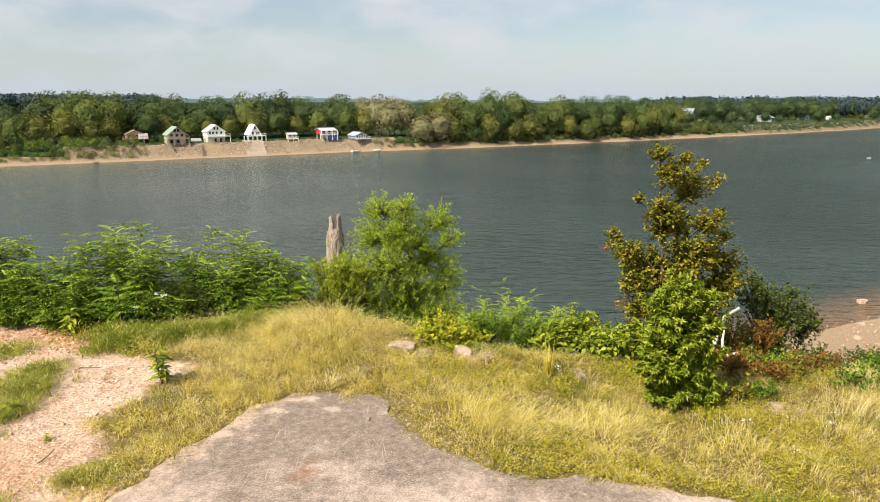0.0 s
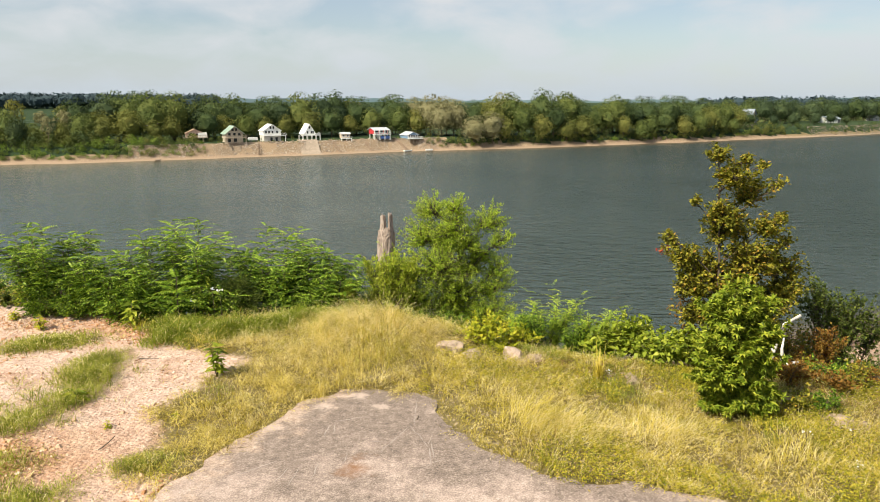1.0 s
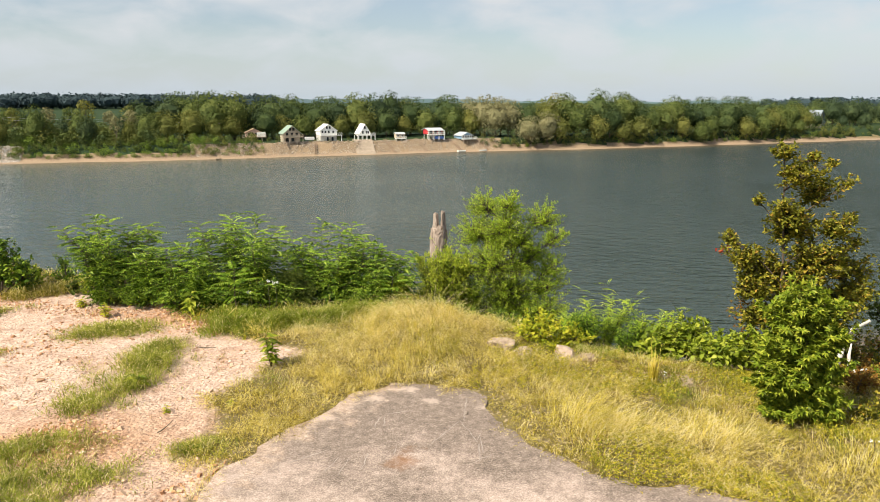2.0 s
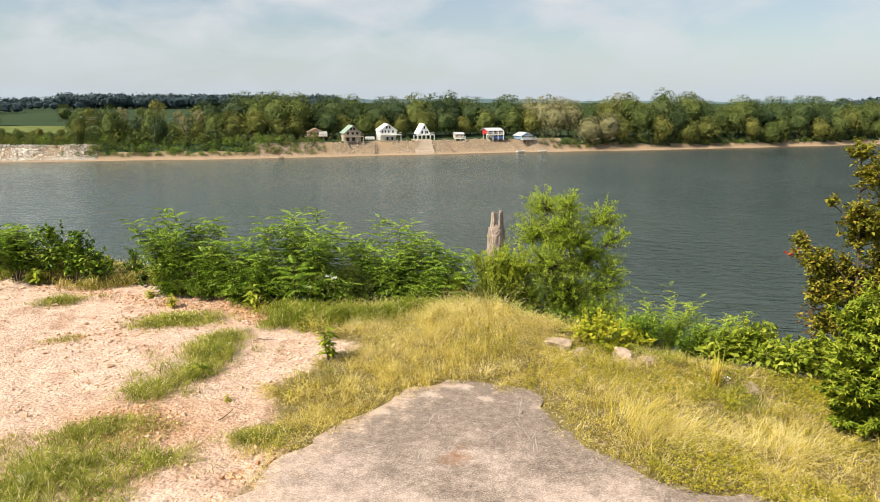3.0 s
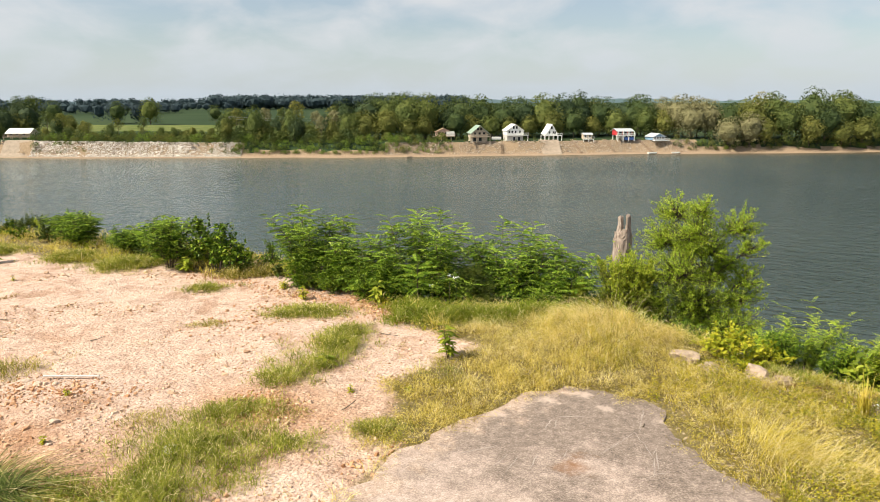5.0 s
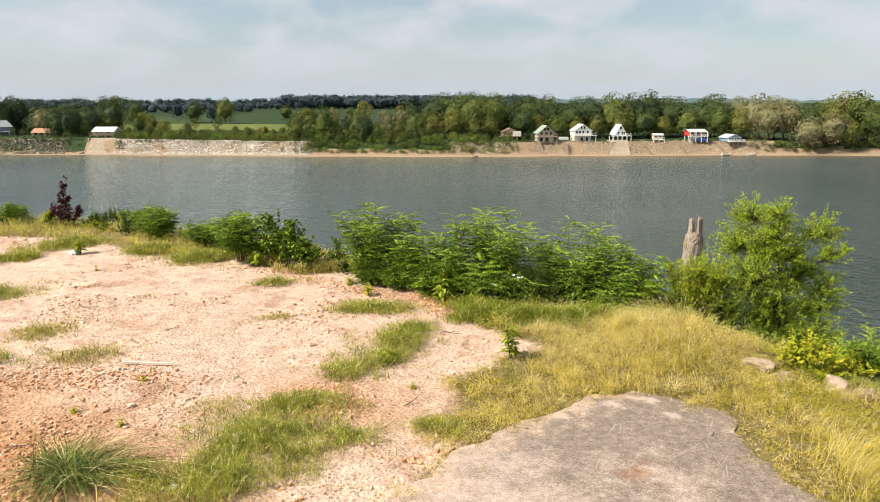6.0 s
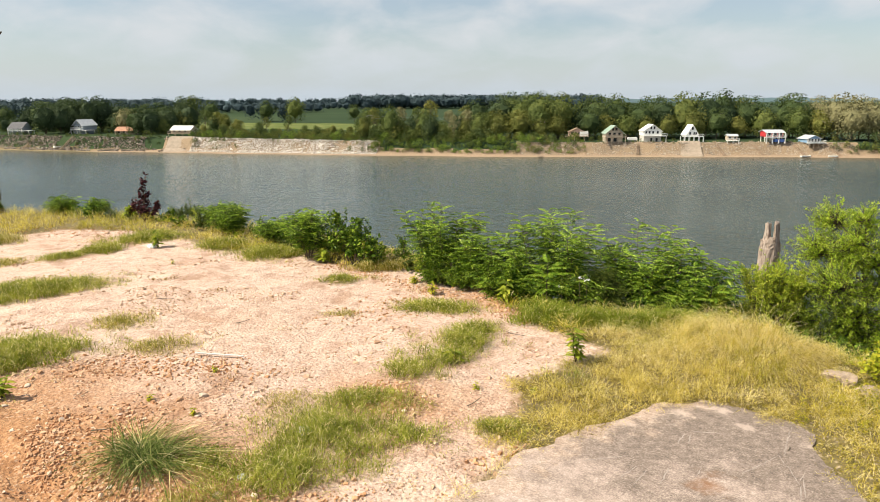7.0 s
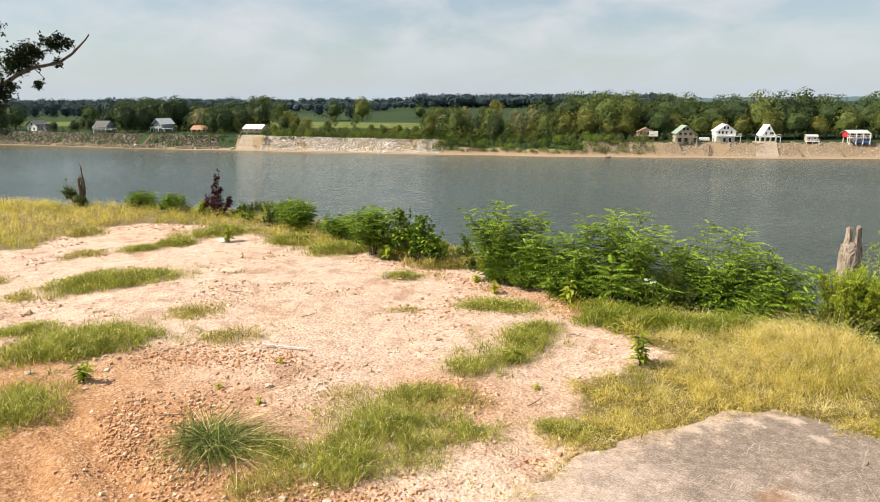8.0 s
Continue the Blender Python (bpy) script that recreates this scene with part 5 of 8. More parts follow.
def far_hills():
    """Low ridges on the horizon; a faint blue glow stands in for their haze."""
    m, nt, b = mat("haze_glow_ridge", 1.0)
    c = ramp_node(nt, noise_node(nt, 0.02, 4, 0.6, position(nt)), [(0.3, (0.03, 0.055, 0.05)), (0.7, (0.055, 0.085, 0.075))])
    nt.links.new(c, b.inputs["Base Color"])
    # blue emission lifts the ridge the way distance haze would
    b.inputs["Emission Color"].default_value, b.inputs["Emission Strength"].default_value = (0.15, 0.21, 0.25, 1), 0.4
    V, F = [], []
    ang = np.arange(-60, 100, 0.12)
    for i, a in enumerate(ang):
        t = radians(a)
        d = 4100 + 200 * math.sin(a * 0.2)
        z = 3 + 7 * float(vnoise(a, 0, 7, 21)) + 5 * float(vnoise(a, 0, 2.2, 22)) + 3 * float(vnoise(a, 0, 0.5, 23))
        for dd, zz in ((0, -30), (10, z), (160, z * 0.6 - 20)):
            V.append((-math.sin(t) * (d + dd), math.cos(t) * (d + dd), zz))
        if i:
            for j in range(2):
                F.append((3 * i - 3 + j, 3 * i + j, 3 * i + 1 + j, 3 * i - 2 + j))
    tagged(part("backdrop", mesh_of("backdrop", V, F, m, True)), "low wooded ridge on the horizon, glowing faintly for haze", "hills", kind="structure")


far_hills()

# ---- plants on the near bank ----
def near_bushes():
    word = "leafy green shrub with feathery compound leaves on the bank"
    for i, (x, y, top, w) in enumerate(((-15.66, 15.3, 1.55, 0.4), (-10.79, 15.7, 2.15, 0.95), (-9.15, 15.4, 1.45, 0.8), (-7.36, 15.8, 2.35, 1.05), (-5.23, 16.3, 2.05, 1.05), (-3.89, 16.2, 1.5, 0.75), (-8.3, 15.0, 0.9, 0.7), (-6.4, 15.2, 0.8, 0.7), (-4.5, 15.7, 0.7, 0.7))):
        locust_shrub("bush", x, y, top + 0.08, w, 300 + i, word, "shrubs along the bank")
    # undergrowth in front of them
    rng = np.random.default_rng(288)
    for i, (x, y) in enumerate(((-11.6, 16.6), (-10.0, 16.1), (-9.3, 15.3), (-8.6, 14.8), (-7.9, 14.7), (-7.2, 14.8), (-6.5, 14.9), (-5.7, 15.1), (-5.0, 15.3), (-4.3, 15.5), (-3.5, 15.6), (-3.0, 15.9), (-12.6, 16.2), (-10.6, 15.1), (-11.1, 15.3), (-10.2, 15.0), (-9.7, 14.95))):
        kind = ("small", "locust", "oval")[i % 3]
        crown_plant("bush", x, y, "low green undergrowth at the foot of taller shrubs", "bush", kind, [(0, 0, 0.38, 0.5, 0.4, 0.34), (rng.uniform(-0.3, 0.3), 0.1, 0.75, 0.25, 0.25, 0.25)], 440 + i, leaf=("locust", "locust", "broad", "dark")[i % 4], each=4 if kind == "small" else 2, dens=55, stems=4, group="undergrowth along the bank")
    for i, (x, y, top, w) in enumerate(((-20.69, 16.3, 1.15, 0.55), (-22.4, 17.2, 0.95, 0.6), (-16.83, 16.2, 1.35, 0.42), (-31.2, 15.5, 0.75, 0.5), (-29.2, 16.0, 0.6, 0.25), (-18.3, 16.2, 0.85, 0.5))):
        locust_shrub("bush", x, y, top, w, 330 + i, "small bright green sapling at the edge of the bank", "saplings along the bank")
    rng = np.random.default_rng(289)
    for i, x in enumerate(np.arange(-30.5, -10.6, 0.85)):       # ragged fringe along the brow
        x = x + rng.uniform(-0.3, 0.3)
        y = 15.75 + rng.uniform(-0.35, 0.5) + 0.05 * max(0, -15 - x) * (x > -26)
        r, h = rng.uniform(0.35, 0.65), rng.uniform(0.35, 0.8)
        key = ("locust", "broad", "willow_dry", "dark", "locust")[int(rng.integers(5))]
        crown_plant("bush", x, y, "low ragged scrub along the brow of the bank", "bush", "small" if i % 2 else "oval", [(0, 0, h * 0.45, r, r * 0.8, h * 0.4), (rng.uniform(-0.3, 0.3), 0, h * 0.9, r * 0.3, r * 0.3, h * 0.25)], 900 + i, leaf=key, each=3, dens=42, stems=4, fat=0.015, group="scrub along the brow")
    h = 1.65 - gz(-13.98, 15.4)
    crown_plant("bush", -13.98, 15.4, "dense green shrub with broad oval leaves", "bush", "oval", [(-0.5, 0, h * 0.55, 0.55, 0.5, h * 0.38), (0.35, 0, h * 0.5, 0.6, 0.5, h * 0.36), (-0.6, 0, h * 0.9, 0.2, 0.2, 0.15), (0.3, 0, h * 0.86, 0.22, 0.2, 0.16), (0.85, 0, h * 0.35, 0.35, 0.4, h * 0.25)], 350, leaf="locust", each=2, dens=75, stems=4, size=1.15)
    plant("bush", -24.05, 16.9, "low dull green scrub with thin twigs", "bush", "small", 1, 0.9, 351, stems=7, branches=8, twigs=3, each=3, top=0.55, leaf="dark")
    # willow and the shrubs round its foot
    b = gz(-0.9, 16.8)
    masses = ((-0.53, 2.44, 0.36), (0.05, 2.51, 0.29), (-0.06, 1.98, 0.52), (0.78, 2.17, 0.36), (-0.82, 1.75, 0.41), (1.08, 1.68, 0.26), (-0.35, 1.07, 0.66), (-1.18, 0.93, 0.5), (0.59, 1.28, 0.34), (0.96, 0.44, 0.4), (0.08, 0.35, 0.6), (-0.57, -0.3, 0.6), (0.51, -0.26, 0.54), (0.35, 0.95, 0.4), (1.05, 0.95, 0.3), (0.95, -0.15, 0.45), (-1.0, 0.3, 0.5), (0.3, 1.6, 0.36), (-0.3, 1.55, 0.4), (0.0, 0.0, 0.5))
    crown_plant("tree", -0.9, 16.8, "slender bright green willow with narrow leaves", "tree", "willow", [(mx * 1.1, 0.3 * math.sin(5 * i), mz - b, mr * 1.45, mr * 1.3, mr * 1.15) for i, (mx, mz, mr) in enumerate(masses)], 360, each=6, dens=84, stems=1, size=0.85, fat=0.05, reach=0.8, lift=0.5)
    b = gz(-2.3, 16.2)
    crown_plant("bush", -2.3, 16.2, "yellow-green willow shrub with narrow leaves", "bush", "willow", [(mx, 0.2 * math.sin(5 * i), mz - b, mr * 1.15, mr, mr * 0.85) for i, (mx, mz, mr) in enumerate(((-0.35, 0.9, 0.36), (0.12, 0.82, 0.46), (-0.59, 0.33, 0.32), (-0.12, 0.22, 0.55), (0.41, 0.12, 0.5), (-0.6, 1.15, 0.24), (-0.15, 1.2, 0.32), (0.35, 1.15, 0.3)))], 361, leaf="willow_dry", each=7, dens=105, stems=5, lift=0.5)
    crown_plant("bush", -1.3, 15.2, "low green shrub with small leaves below a willow", "bush", "small", [(-0.4, 0, 0.45, 0.7, 0.5, 0.35), (0.5, 0, 0.4, 0.7, 0.5, 0.35)], 362, leaf="locust", each=5, dens=70, stems=5)
    crown_plant("bush", -0.2, 14.8, "low green shrub with small leaves below a willow", "bush", "small", [(0, 0, 0.35, 0.6, 0.5, 0.3), (0.6, 0.2, 0.3, 0.5, 0.5, 0.3)], 363, leaf="locust", each=5, dens=70, stems=5)
    # young tree that turns brown, and its neighbours
    b = gz(4.6, 13.75)
    masses = ((-0.22, 4.0, 0.23), (0.25, 3.91, 0.15), (0.75, 3.8, 0.07), (0.05, 3.64, 0.34), (0.98, 3.47, 0.13), (0.55, 3.28, 0.36), (-0.11, 2.91, 0.34), (-0.6, 3.11, 0.1), (0.15, 2.6, 0.46), (0.84, 2.71, 0.31), (1.17, 2.81, 0.1), (-1.02, 2.39, 0.17), (-0.81, 2.07, 0.3), (-0.37, 1.77, 0.44),
              (0.56, 2.05, 0.53), (1.22, 2.38, 0.13), (1.34, 1.88, 0.32), (-0.58, 1.44, 0.36), (1.23, 1.24, 0.4), (0.26, 1.46, 0.56), (-0.41, 0.92, 0.36), (1.5, 1.5, 0.3), (0.91, 0.96, 0.47), (0.3, 0.7, 0.5))
    crown_plant("tree", 4.6, 13.75, "olive-green young tree with leaves turning brown", "tree", "oval", [(mx - 0.04, 0.25 * math.sin(4 * i), mz - b, mr * 1.22, mr * 1.1, mr * 0.9) for i, (mx, mz, mr) in enumerate(masses)],
                370, leaf="olive", each=4, dens=100, stems=1, size=0.78, fat=0.045, lift=0.5, accents=((-1.16, 0, 2.08 - b, 0.07, "red", 14), (-0.75, 0, 1.05 - b, 0.12, "rust", 30), (-0.6, -0.2, 0.6 - b, 0.2, "rust", 40)))
    crown_plant("bush", 3.85, 10.75, "dense green shrub with star-shaped leaves", "bush", "star", [(0.01, 0, 2.02, 0.33, 0.35, 0.25), (-0.2, 0, 1.81, 0.36, 0.4, 0.3), (0.34, 0, 1.83, 0.35, 0.4, 0.28), (0.03, -0.1, 1.41, 0.58, 0.5, 0.4), (0.5, 0, 1.43, 0.28, 0.3, 0.3), (-0.11, -0.1, 0.87, 0.56, 0.5, 0.42), (0.36, 0, 0.9, 0.48, 0.5, 0.4), (0.03, 0, 0.4, 0.53, 0.5, 0.35), (0.45, 0, 0.42, 0.4, 0.4, 0.35)], 371, each=3, dens=78, stems=4, size=1.2, fat=0.02)
    for i, (x, y, top, r, key) in enumerate(((1.33, 14.6, 1.02, 0.5, "willow"), (1.0, 14.3, 0.6, 0.4, "locust"), (2.25, 14.4, 0.85, 0.45, "willow"), (1.8, 14.3, 0.55, 0.45, "locust"), (0.75, 14.6, 0.5, 0.4, "willow"))):
        plume_weed(x, y, top, r, 372 + i, key, "tall feathery green weed with drooping plumes", 24)
    for i, (x, y, top, r) in enumerate(((2.9, 13.7, 0.8, 0.75), (3.35, 12.9, 0.7, 0.6), (3.9, 13.2, 0.75, 0.55), (2.3, 13.6, 0.5, 0.5))):
        b = gz(x, y)
        crown_plant("bush", x, y, "leafy green shrub with broad heart-shaped leaves", "bush", "oval", [(0, 0, (top - b) * 0.55, r, r * 0.8, (top - b) * 0.42)], 380 + i, leaf="broad", each=2, dens=95, stems=5, size=1.25, group="broad-leaved shrubs")
    for i, (x, y, top, r) in enumerate(((-0.05, 13.55, 0.6, 0.55), (0.65, 14.0, 0.5, 0.45), (0.3, 13.2, 0.25, 0.35))):
        crown_plant("bush", x, y, "small yellow-green shrub beside broken rocks", "bush", "oval", [(0, 0, top * 0.6, r, r, top * 0.5)], 386 + i, leaf="lime", each=2, dens=110, stems=5, size=0.85)
    b = gz(8.1, 16.0)
    crown_plant("tree", 8.1, 16.0, "small dark green tree on the slope", "tree", "small", [(-0.6, 0, 0.6 - b, 0.5, 0.5, 0.45), (0.15, 0, 0.25 - b, 0.8, 0.7, 0.5), (0.85, 0, -0.25 - b, 0.42, 0.4, 0.32), (-0.2, 0, -0.6 - b, 0.9, 0.7, 0.5), (-0.2, 0, -1.2 - b, 0.8, 0.7, 0.5)], 390, leaf="dark", each=6, dens=70, stems=2, size=1.2)
    b = gz(6.9, 14.2)
    crown_plant("bush", 6.9, 14.2, "rust-brown withering shrub on the slope", "bush", "small", [(0.1, 0, 0.15 - b, 0.5, 0.4, 0.35), (-0.3, 0, -0.35 - b, 0.6, 0.5, 0.4)], 391, leaf="rust", each=5, dens=80, stems=4)
    for i, (x, y, top, r, key) in enumerate(((6.4, 12.6, 0.1, 0.55, "locust"), (5.6, 12.4, 0.25, 0.5, "rust"), (7.4, 11.4, 0.35, 0.5, "locust"), (8.3, 12.2, 0.35, 0.55, "locust"), (7.6, 13.2, 0.1, 0.7, "dark"), (5.3, 11.9, 0.3, 0.35, "rust"), (5.0, 10.9, 0.3, 0.3, "olive"), (5.5, 10.9, 0.28, 0.3, "locust"), (6.0, 11.7, 0.3, 0.4, "rust"), (6.5, 11.9, 0.2, 0.4, "olive"), (7.0, 12.2, 0.15, 0.4, "rust"), (7.9, 12.9, 0.1, 0.45, "rust"), (6.0, 13.0, 0.1, 0.5, "olive"), (6.9, 12.7, 0.0, 0.55, "olive"), (8.9, 13.4, -0.1, 0.8, "dark"), (7.3, 15.2, -0.1, 0.8, "dark"), (6.6, 15.0, 0.5, 0.8, "olive"), (9.6, 12.6, 0.2, 0.6, "olive"), (8.0, 14.4, -0.5, 0.7, "olive"), (5.1, 12.9, 0.5, 0.45, "olive"))):
        b = gz(x, y)
        crown_plant("bush", x, y, "low %s shrub in dry grass" % {"olive": "olive-brown", "locust": "green", "rust": "rusty brown", "dark": "dark green"}[key], "bush", "small", [(0, 0, max(0.3, (top - b) * 0.55), r, r, max(0.22, (top - b) * 0.42))], 394 + i, leaf=key, each=4, dens=75, stems=5, group="low scrub on the slope")
    b = gz(-25.61, 16.2)
    crown_plant("bush", -26.1, 16.2, "dark purple-leaved sapling on the bank's edge", "bush", "oval", [(0.2, 0, 1.25 - b, 0.25, 0.25, 0.35), (0.1, 0, 0.75 - b, 0.42, 0.35, 0.35), (-0.55, 0, 0.7 - b, 0.2, 0.2, 0.32), (-0.85, 0, 0.35 - b, 0.16, 0.2, 0.25), (0.8, 0, 0.55 - b, 0.28, 0.2, 0.22), (1.05, 0, 0.85 - b, 0.12, 0.12, 0.14), (0.2, 0, 1.8 - b, 0.13, 0.13, 0.16), (0.12, 0, 0.4 - b, 0.5, 0.4, 0.25)], 402, leaf="purple", each=2, dens=30, stems=3, size=1.5)


near_bushes()


def scatter(rng, count, x0, x1, y0, y1, keep):
    x, y = rng.uniform(x0, x1, count), rng.uniform(y0, y1, count)
    k = keep(x, y)
    return x[k], y[k]


def turf(x, y):
    s, n = to_sn(x, y)
    return (inside(x, y, DIRT) < 0.18 * vnoise(x, y, 0.5, 31)) & (inside(x, y, PAD) < 0.05 + 0.16 * vnoise(x, y, 0.3, 32)) & (n < crest_n(s) + 4.5)


def near_grass():
    rng = np.random.default_rng(3)
    # a thin matted sward under everything
    x, y = scatter(rng, 130000, -6.2, 10.5, 5.5, 18, turf)
    me = grass_mesh("green_grass", x, y, L["sward"], 0.11 * (1 + 0.4 * vnoise(x, y, 0.8, 36)), 0.009, rng, (0.1, -0.05), 1.3, 9, 0.05)
    tagged(part("green_grass", me), "short matted olive-green grass", "grass", kind="stuff")
    # tufts, gold to the left of the pad and greener along its right edge
    x, y = scatter(rng, 4600, -6.2, 10.5, 5.5, 18, turf)
    zone = vnoise(x, y, 1.6, 33) + 0.4 * vnoise(x, y, 0.6, 34) + 0.7 * np.clip((-x - 0.6) / 2.0, -1, 1) + 0.35 * np.clip((y - 11) / 2, -1, 1)
    brow = np.exp(-((x + 2.4) / 1.9) ** 2 - ((y - 13.2) / 1.5) ** 2)
    comb = np.stack([0.45 + 0.5 * vnoise(x, y, 2.2, 71), -0.25 + 0.5 * vnoise(x, y, 2.2, 72)], -1)
    wither = vnoise(x, y, 1.1, 73) + 0.5 * vnoise(x, y, 0.4, 74)
    for name, label, key, k, ln, many, dry in (
            ("golden_grass", "golden-yellow dry grass in wind-combed tufts", "gold", (zone > 0.1) & (wither < 0.2), 0.22, 64, 0.14),
            ("golden_grass", "bleached golden grass in wind-combed tufts", "gold", (zone > 0.1) & (wither >= 0.2), 0.25, 64, 0.6),
            ("green_grass", "deep green grass in low tufts", "lush", (zone <= 0.1) & (wither < -0.5), 0.15, 64, 0.06),
            ("green_grass", "fresh yellow-green grass in low tufts", "fresh", (zone <= 0.1) & (wither >= -0.5) & (wither < -0.1), 0.15, 64, 0.08),
            ("green_grass", "yellow-green grass in low tufts going to straw", "grass", (zone <= 0.1) & (wither >= -0.1), 0.18, 64, 0.4)):
        me = tuft_mesh(name, x[k], y[k], many, 0.085, ln * (1 + 0.5 * brow[k]) * (1 + 0.45 * vnoise(x, y, 0.7, 75)[k]), 0.0057, rng, key, comb[k], 1.5, dry, fluff=0.75)
        tagged(part(name, me), label, "grass", kind="stuff")
    # long bleached stalks standing over the rest
    x, y = scatter(rng, 2600, -5, 10, 7.5, 15, lambda a, b: turf(a, b) & (vnoise(a, b, 1.0, 35) + 0.9 * np.exp(-((a - 2.0) / 2.4) ** 2 - ((b - 12.0) / 1.0) ** 2) + 0.5 * np.exp(-((a - 7) / 1.5) ** 2 - ((b - 10.5) / 1.5) ** 2) > 0.35))
    tagged(part("straw_grass", tuft_mesh("straw_grass", x, y, 13, 0.06, 0.30, 0.0036, rng, "straw", (0.35, -0.1), 1.1, 0.3, "brown")), "long bleached straw-coloured grass", "grass", kind="stuff")
    # creeping weeds with small round leaves
    x, y = scatter(rng, 120000, -1.2, 9, 6, 13, lambda a, b: turf(a, b) & (vnoise(a, b, 1.3, 37) + 0.5 * vnoise(a, b, 0.3, 76) + 0.7 * np.clip(1 + inside(a, b, PAD) / 1.1, 0, 1) * (a > 0.8) > 0.15))
    lv = Leaves()
    p = np.stack([x, y, height(x, y) + rng.uniform(0.03, 0.16, len(x))], -1)
    d = unit(rng.normal(0, 1, p.shape) * [1, 1, 0.3])
    lv.blade(p, d, unit(rng.normal(0, 0.4, p.shape) + [0, 0, 1]), rng.uniform(0.02, 0.042, len(x)), rng.uniform(0.016, 0.032, len(x)), 0.1)
    tagged(part("creeping_weed", lv.mesh("creeping_weed", L["creeper"])), "creeping yellow-green weeds among the grass", "weeds", kind="stuff")
    # the grassy brow beyond the bare dirt
    x, y = scatter(rng, 46000, -52, -5, 4, 21, lambda a, b: turf(a, b) & (a < -5.5))
    tagged(part("green_grass", grass_mesh("green_grass", x, y, L["sward"], 0.2, 0.016, rng, (0, 0), 0.8, 9, 0.08)), "olive-green grass on the brow", "grass", kind="stuff")
    x, y = scatter(rng, 5200, -52, -5, 4, 21, lambda a, b: turf(a, b) & (a < -5.5))
    w = vnoise(x, y, 2.5, 38) + 0.5 * vnoise(x, y, 0.9, 39)
    for k, name, label, key in ((w < -0.25, "golden_grass", "golden-yellow dry grass on the brow", "gold"), ((w >= -0.25) & (w < 0.25), "green_grass", "yellow-green grass on the brow going to straw", "grass"), (w >= 0.25, "green_grass", "fresh yellow-green grass on the brow", "fresh")):
        tagged(part(name, tuft_mesh(name, x[k], y[k], 28, 0.13, 0.36, 0.011, rng, key, (0.2, 0.0), 1.2, 0.16, fluff=0.9)), label, "grass", kind="stuff")
    # large tussocks: the combed-over mounds before the willow, and the fans beside the pad
    for i, (tx, ty, r, ln, many, dx, dy, key, dry) in enumerate((
            (-2.4, 14.3, 0.30, 0.95, 420, -0.35, -0.8, "gold", 0.8), (-1.9, 13.7, 0.32, 0.95, 420, 0.3, -0.9, "gold", 0.85), (-3.2, 13.9, 0.30, 0.8, 360, -0.7, -0.5, "fresh", 0.3), (-2.8, 13.2, 0.30, 0.75, 360, -0.5, -0.8, "gold", 0.5),
            (-1.3, 13.3, 0.28, 0.75, 320, 0.8, -0.6, "gold", 0.6), (-2.1, 12.7, 0.30, 0.7, 340, 0.5, -0.7, "fresh", 0.35), (-3.9, 13.1, 0.28, 0.6, 260, -0.6, -0.5, "fresh", 0.25), (-3.3, 12.4, 0.28, 0.55, 260, -0.2, -0.8, "gold", 0.4),
            (0.75, 9.95, 0.22, 0.62, 330, 0.7, 0.25, "grass", 0.25), (1.2, 9.75, 0.26, 0.7, 400, 0.95, 0.3, "grass", 0.7), (1.75, 9.75, 0.22, 0.55, 260, 0.9, 0.2, "grass", 0.75), (2.5, 9.7, 0.25, 0.5, 260, 0.7, 0.1, "grass", 0.5), (3.1, 9.9, 0.22, 0.45, 200, 0.5, 0.2, "grass", 0.5),
            (0.3, 11.2, 0.25, 0.5, 220, 0.6, 0.3, "grass", 0.4), (-0.6, 11.6, 0.25, 0.45, 220, 0.5, -0.4, "grass", 0.3), (4.5, 9.4, 0.25, 0.45, 200, 0.5, 0.2, "grass", 0.4), (6.9, 10.4, 0.28, 0.6, 240, 0.4, 0.1, "gold", 0.7), (6.2, 9.3, 0.25, 0.5, 200, 0.4, 0.0, "grass", 0.5), (7.6, 10.9, 0.28, 0.6, 240, 0.4, 0.1, "gold", 0.7))):
        g = np.random.default_rng(1300 + i)
        me = tuft_mesh("grass_clump", np.array([tx]), np.array([ty]), int(many * 2.6), r * 1.25, ln * 0.82, 0.005, g, key, (dx * 1.7, dy * 1.7), 1.5, dry, fluff=0.3)
        tagged(part("grass_clump", me), "%s tussock of long grass combed over by the wind" % ("straw-coloured" if dry > 0.45 else "golden" if key == "gold" else "yellow-green"), "grass", "long-bladed tussocks", "stuff")


near_grass()

PATCH_GREEN = ((-16.91, 14.9, 1.2, 0.7, 0.3), (-19.29, 14.8, 0.8, 0.6, 0.28), (-22.5, 13.9, 1.2, 0.9, 0.26), (-6.77, 6.75, 1.17, 1.0, 0.24), (-6.5, 5.72, 0.83, 0.55, 0.24), (-5.87, 7.49, 0.46, 0.5, 0.16), (-7.45, 12.0, 0.6, 0.45, 0.22), (-7.35, 11.2, 0.8, 0.65, 0.26), (-7.2, 10.3, 0.7, 0.6, 0.26), (-7.25, 9.4, 0.6, 0.45, 0.24), (-7.2, 8.0, 0.7, 0.35, 0.2), (-12.8, 13.8, 0.7, 0.35, 0.16), (-4.85, 8.5, 0.5, 0.25, 0.16), (-9.15, 13.0, 0.95, 0.5, 0.18), (-7.63, 5.18, 0.5, 0.7, 0.13),
               (-14.13, 5.4, 1.4, 1.1, 0.3), (-16.07, 5.09, 0.6, 0.6, 0.18), (-18.7, 8.2, 1.6, 1.0, 0.28), (-11.87, 3.5, 0.75, 0.9, 0.24), (-22.21, 10.8, 0.57, 0.5, 0.2), (-21.9, 12.0, 0.63, 0.6, 0.28))
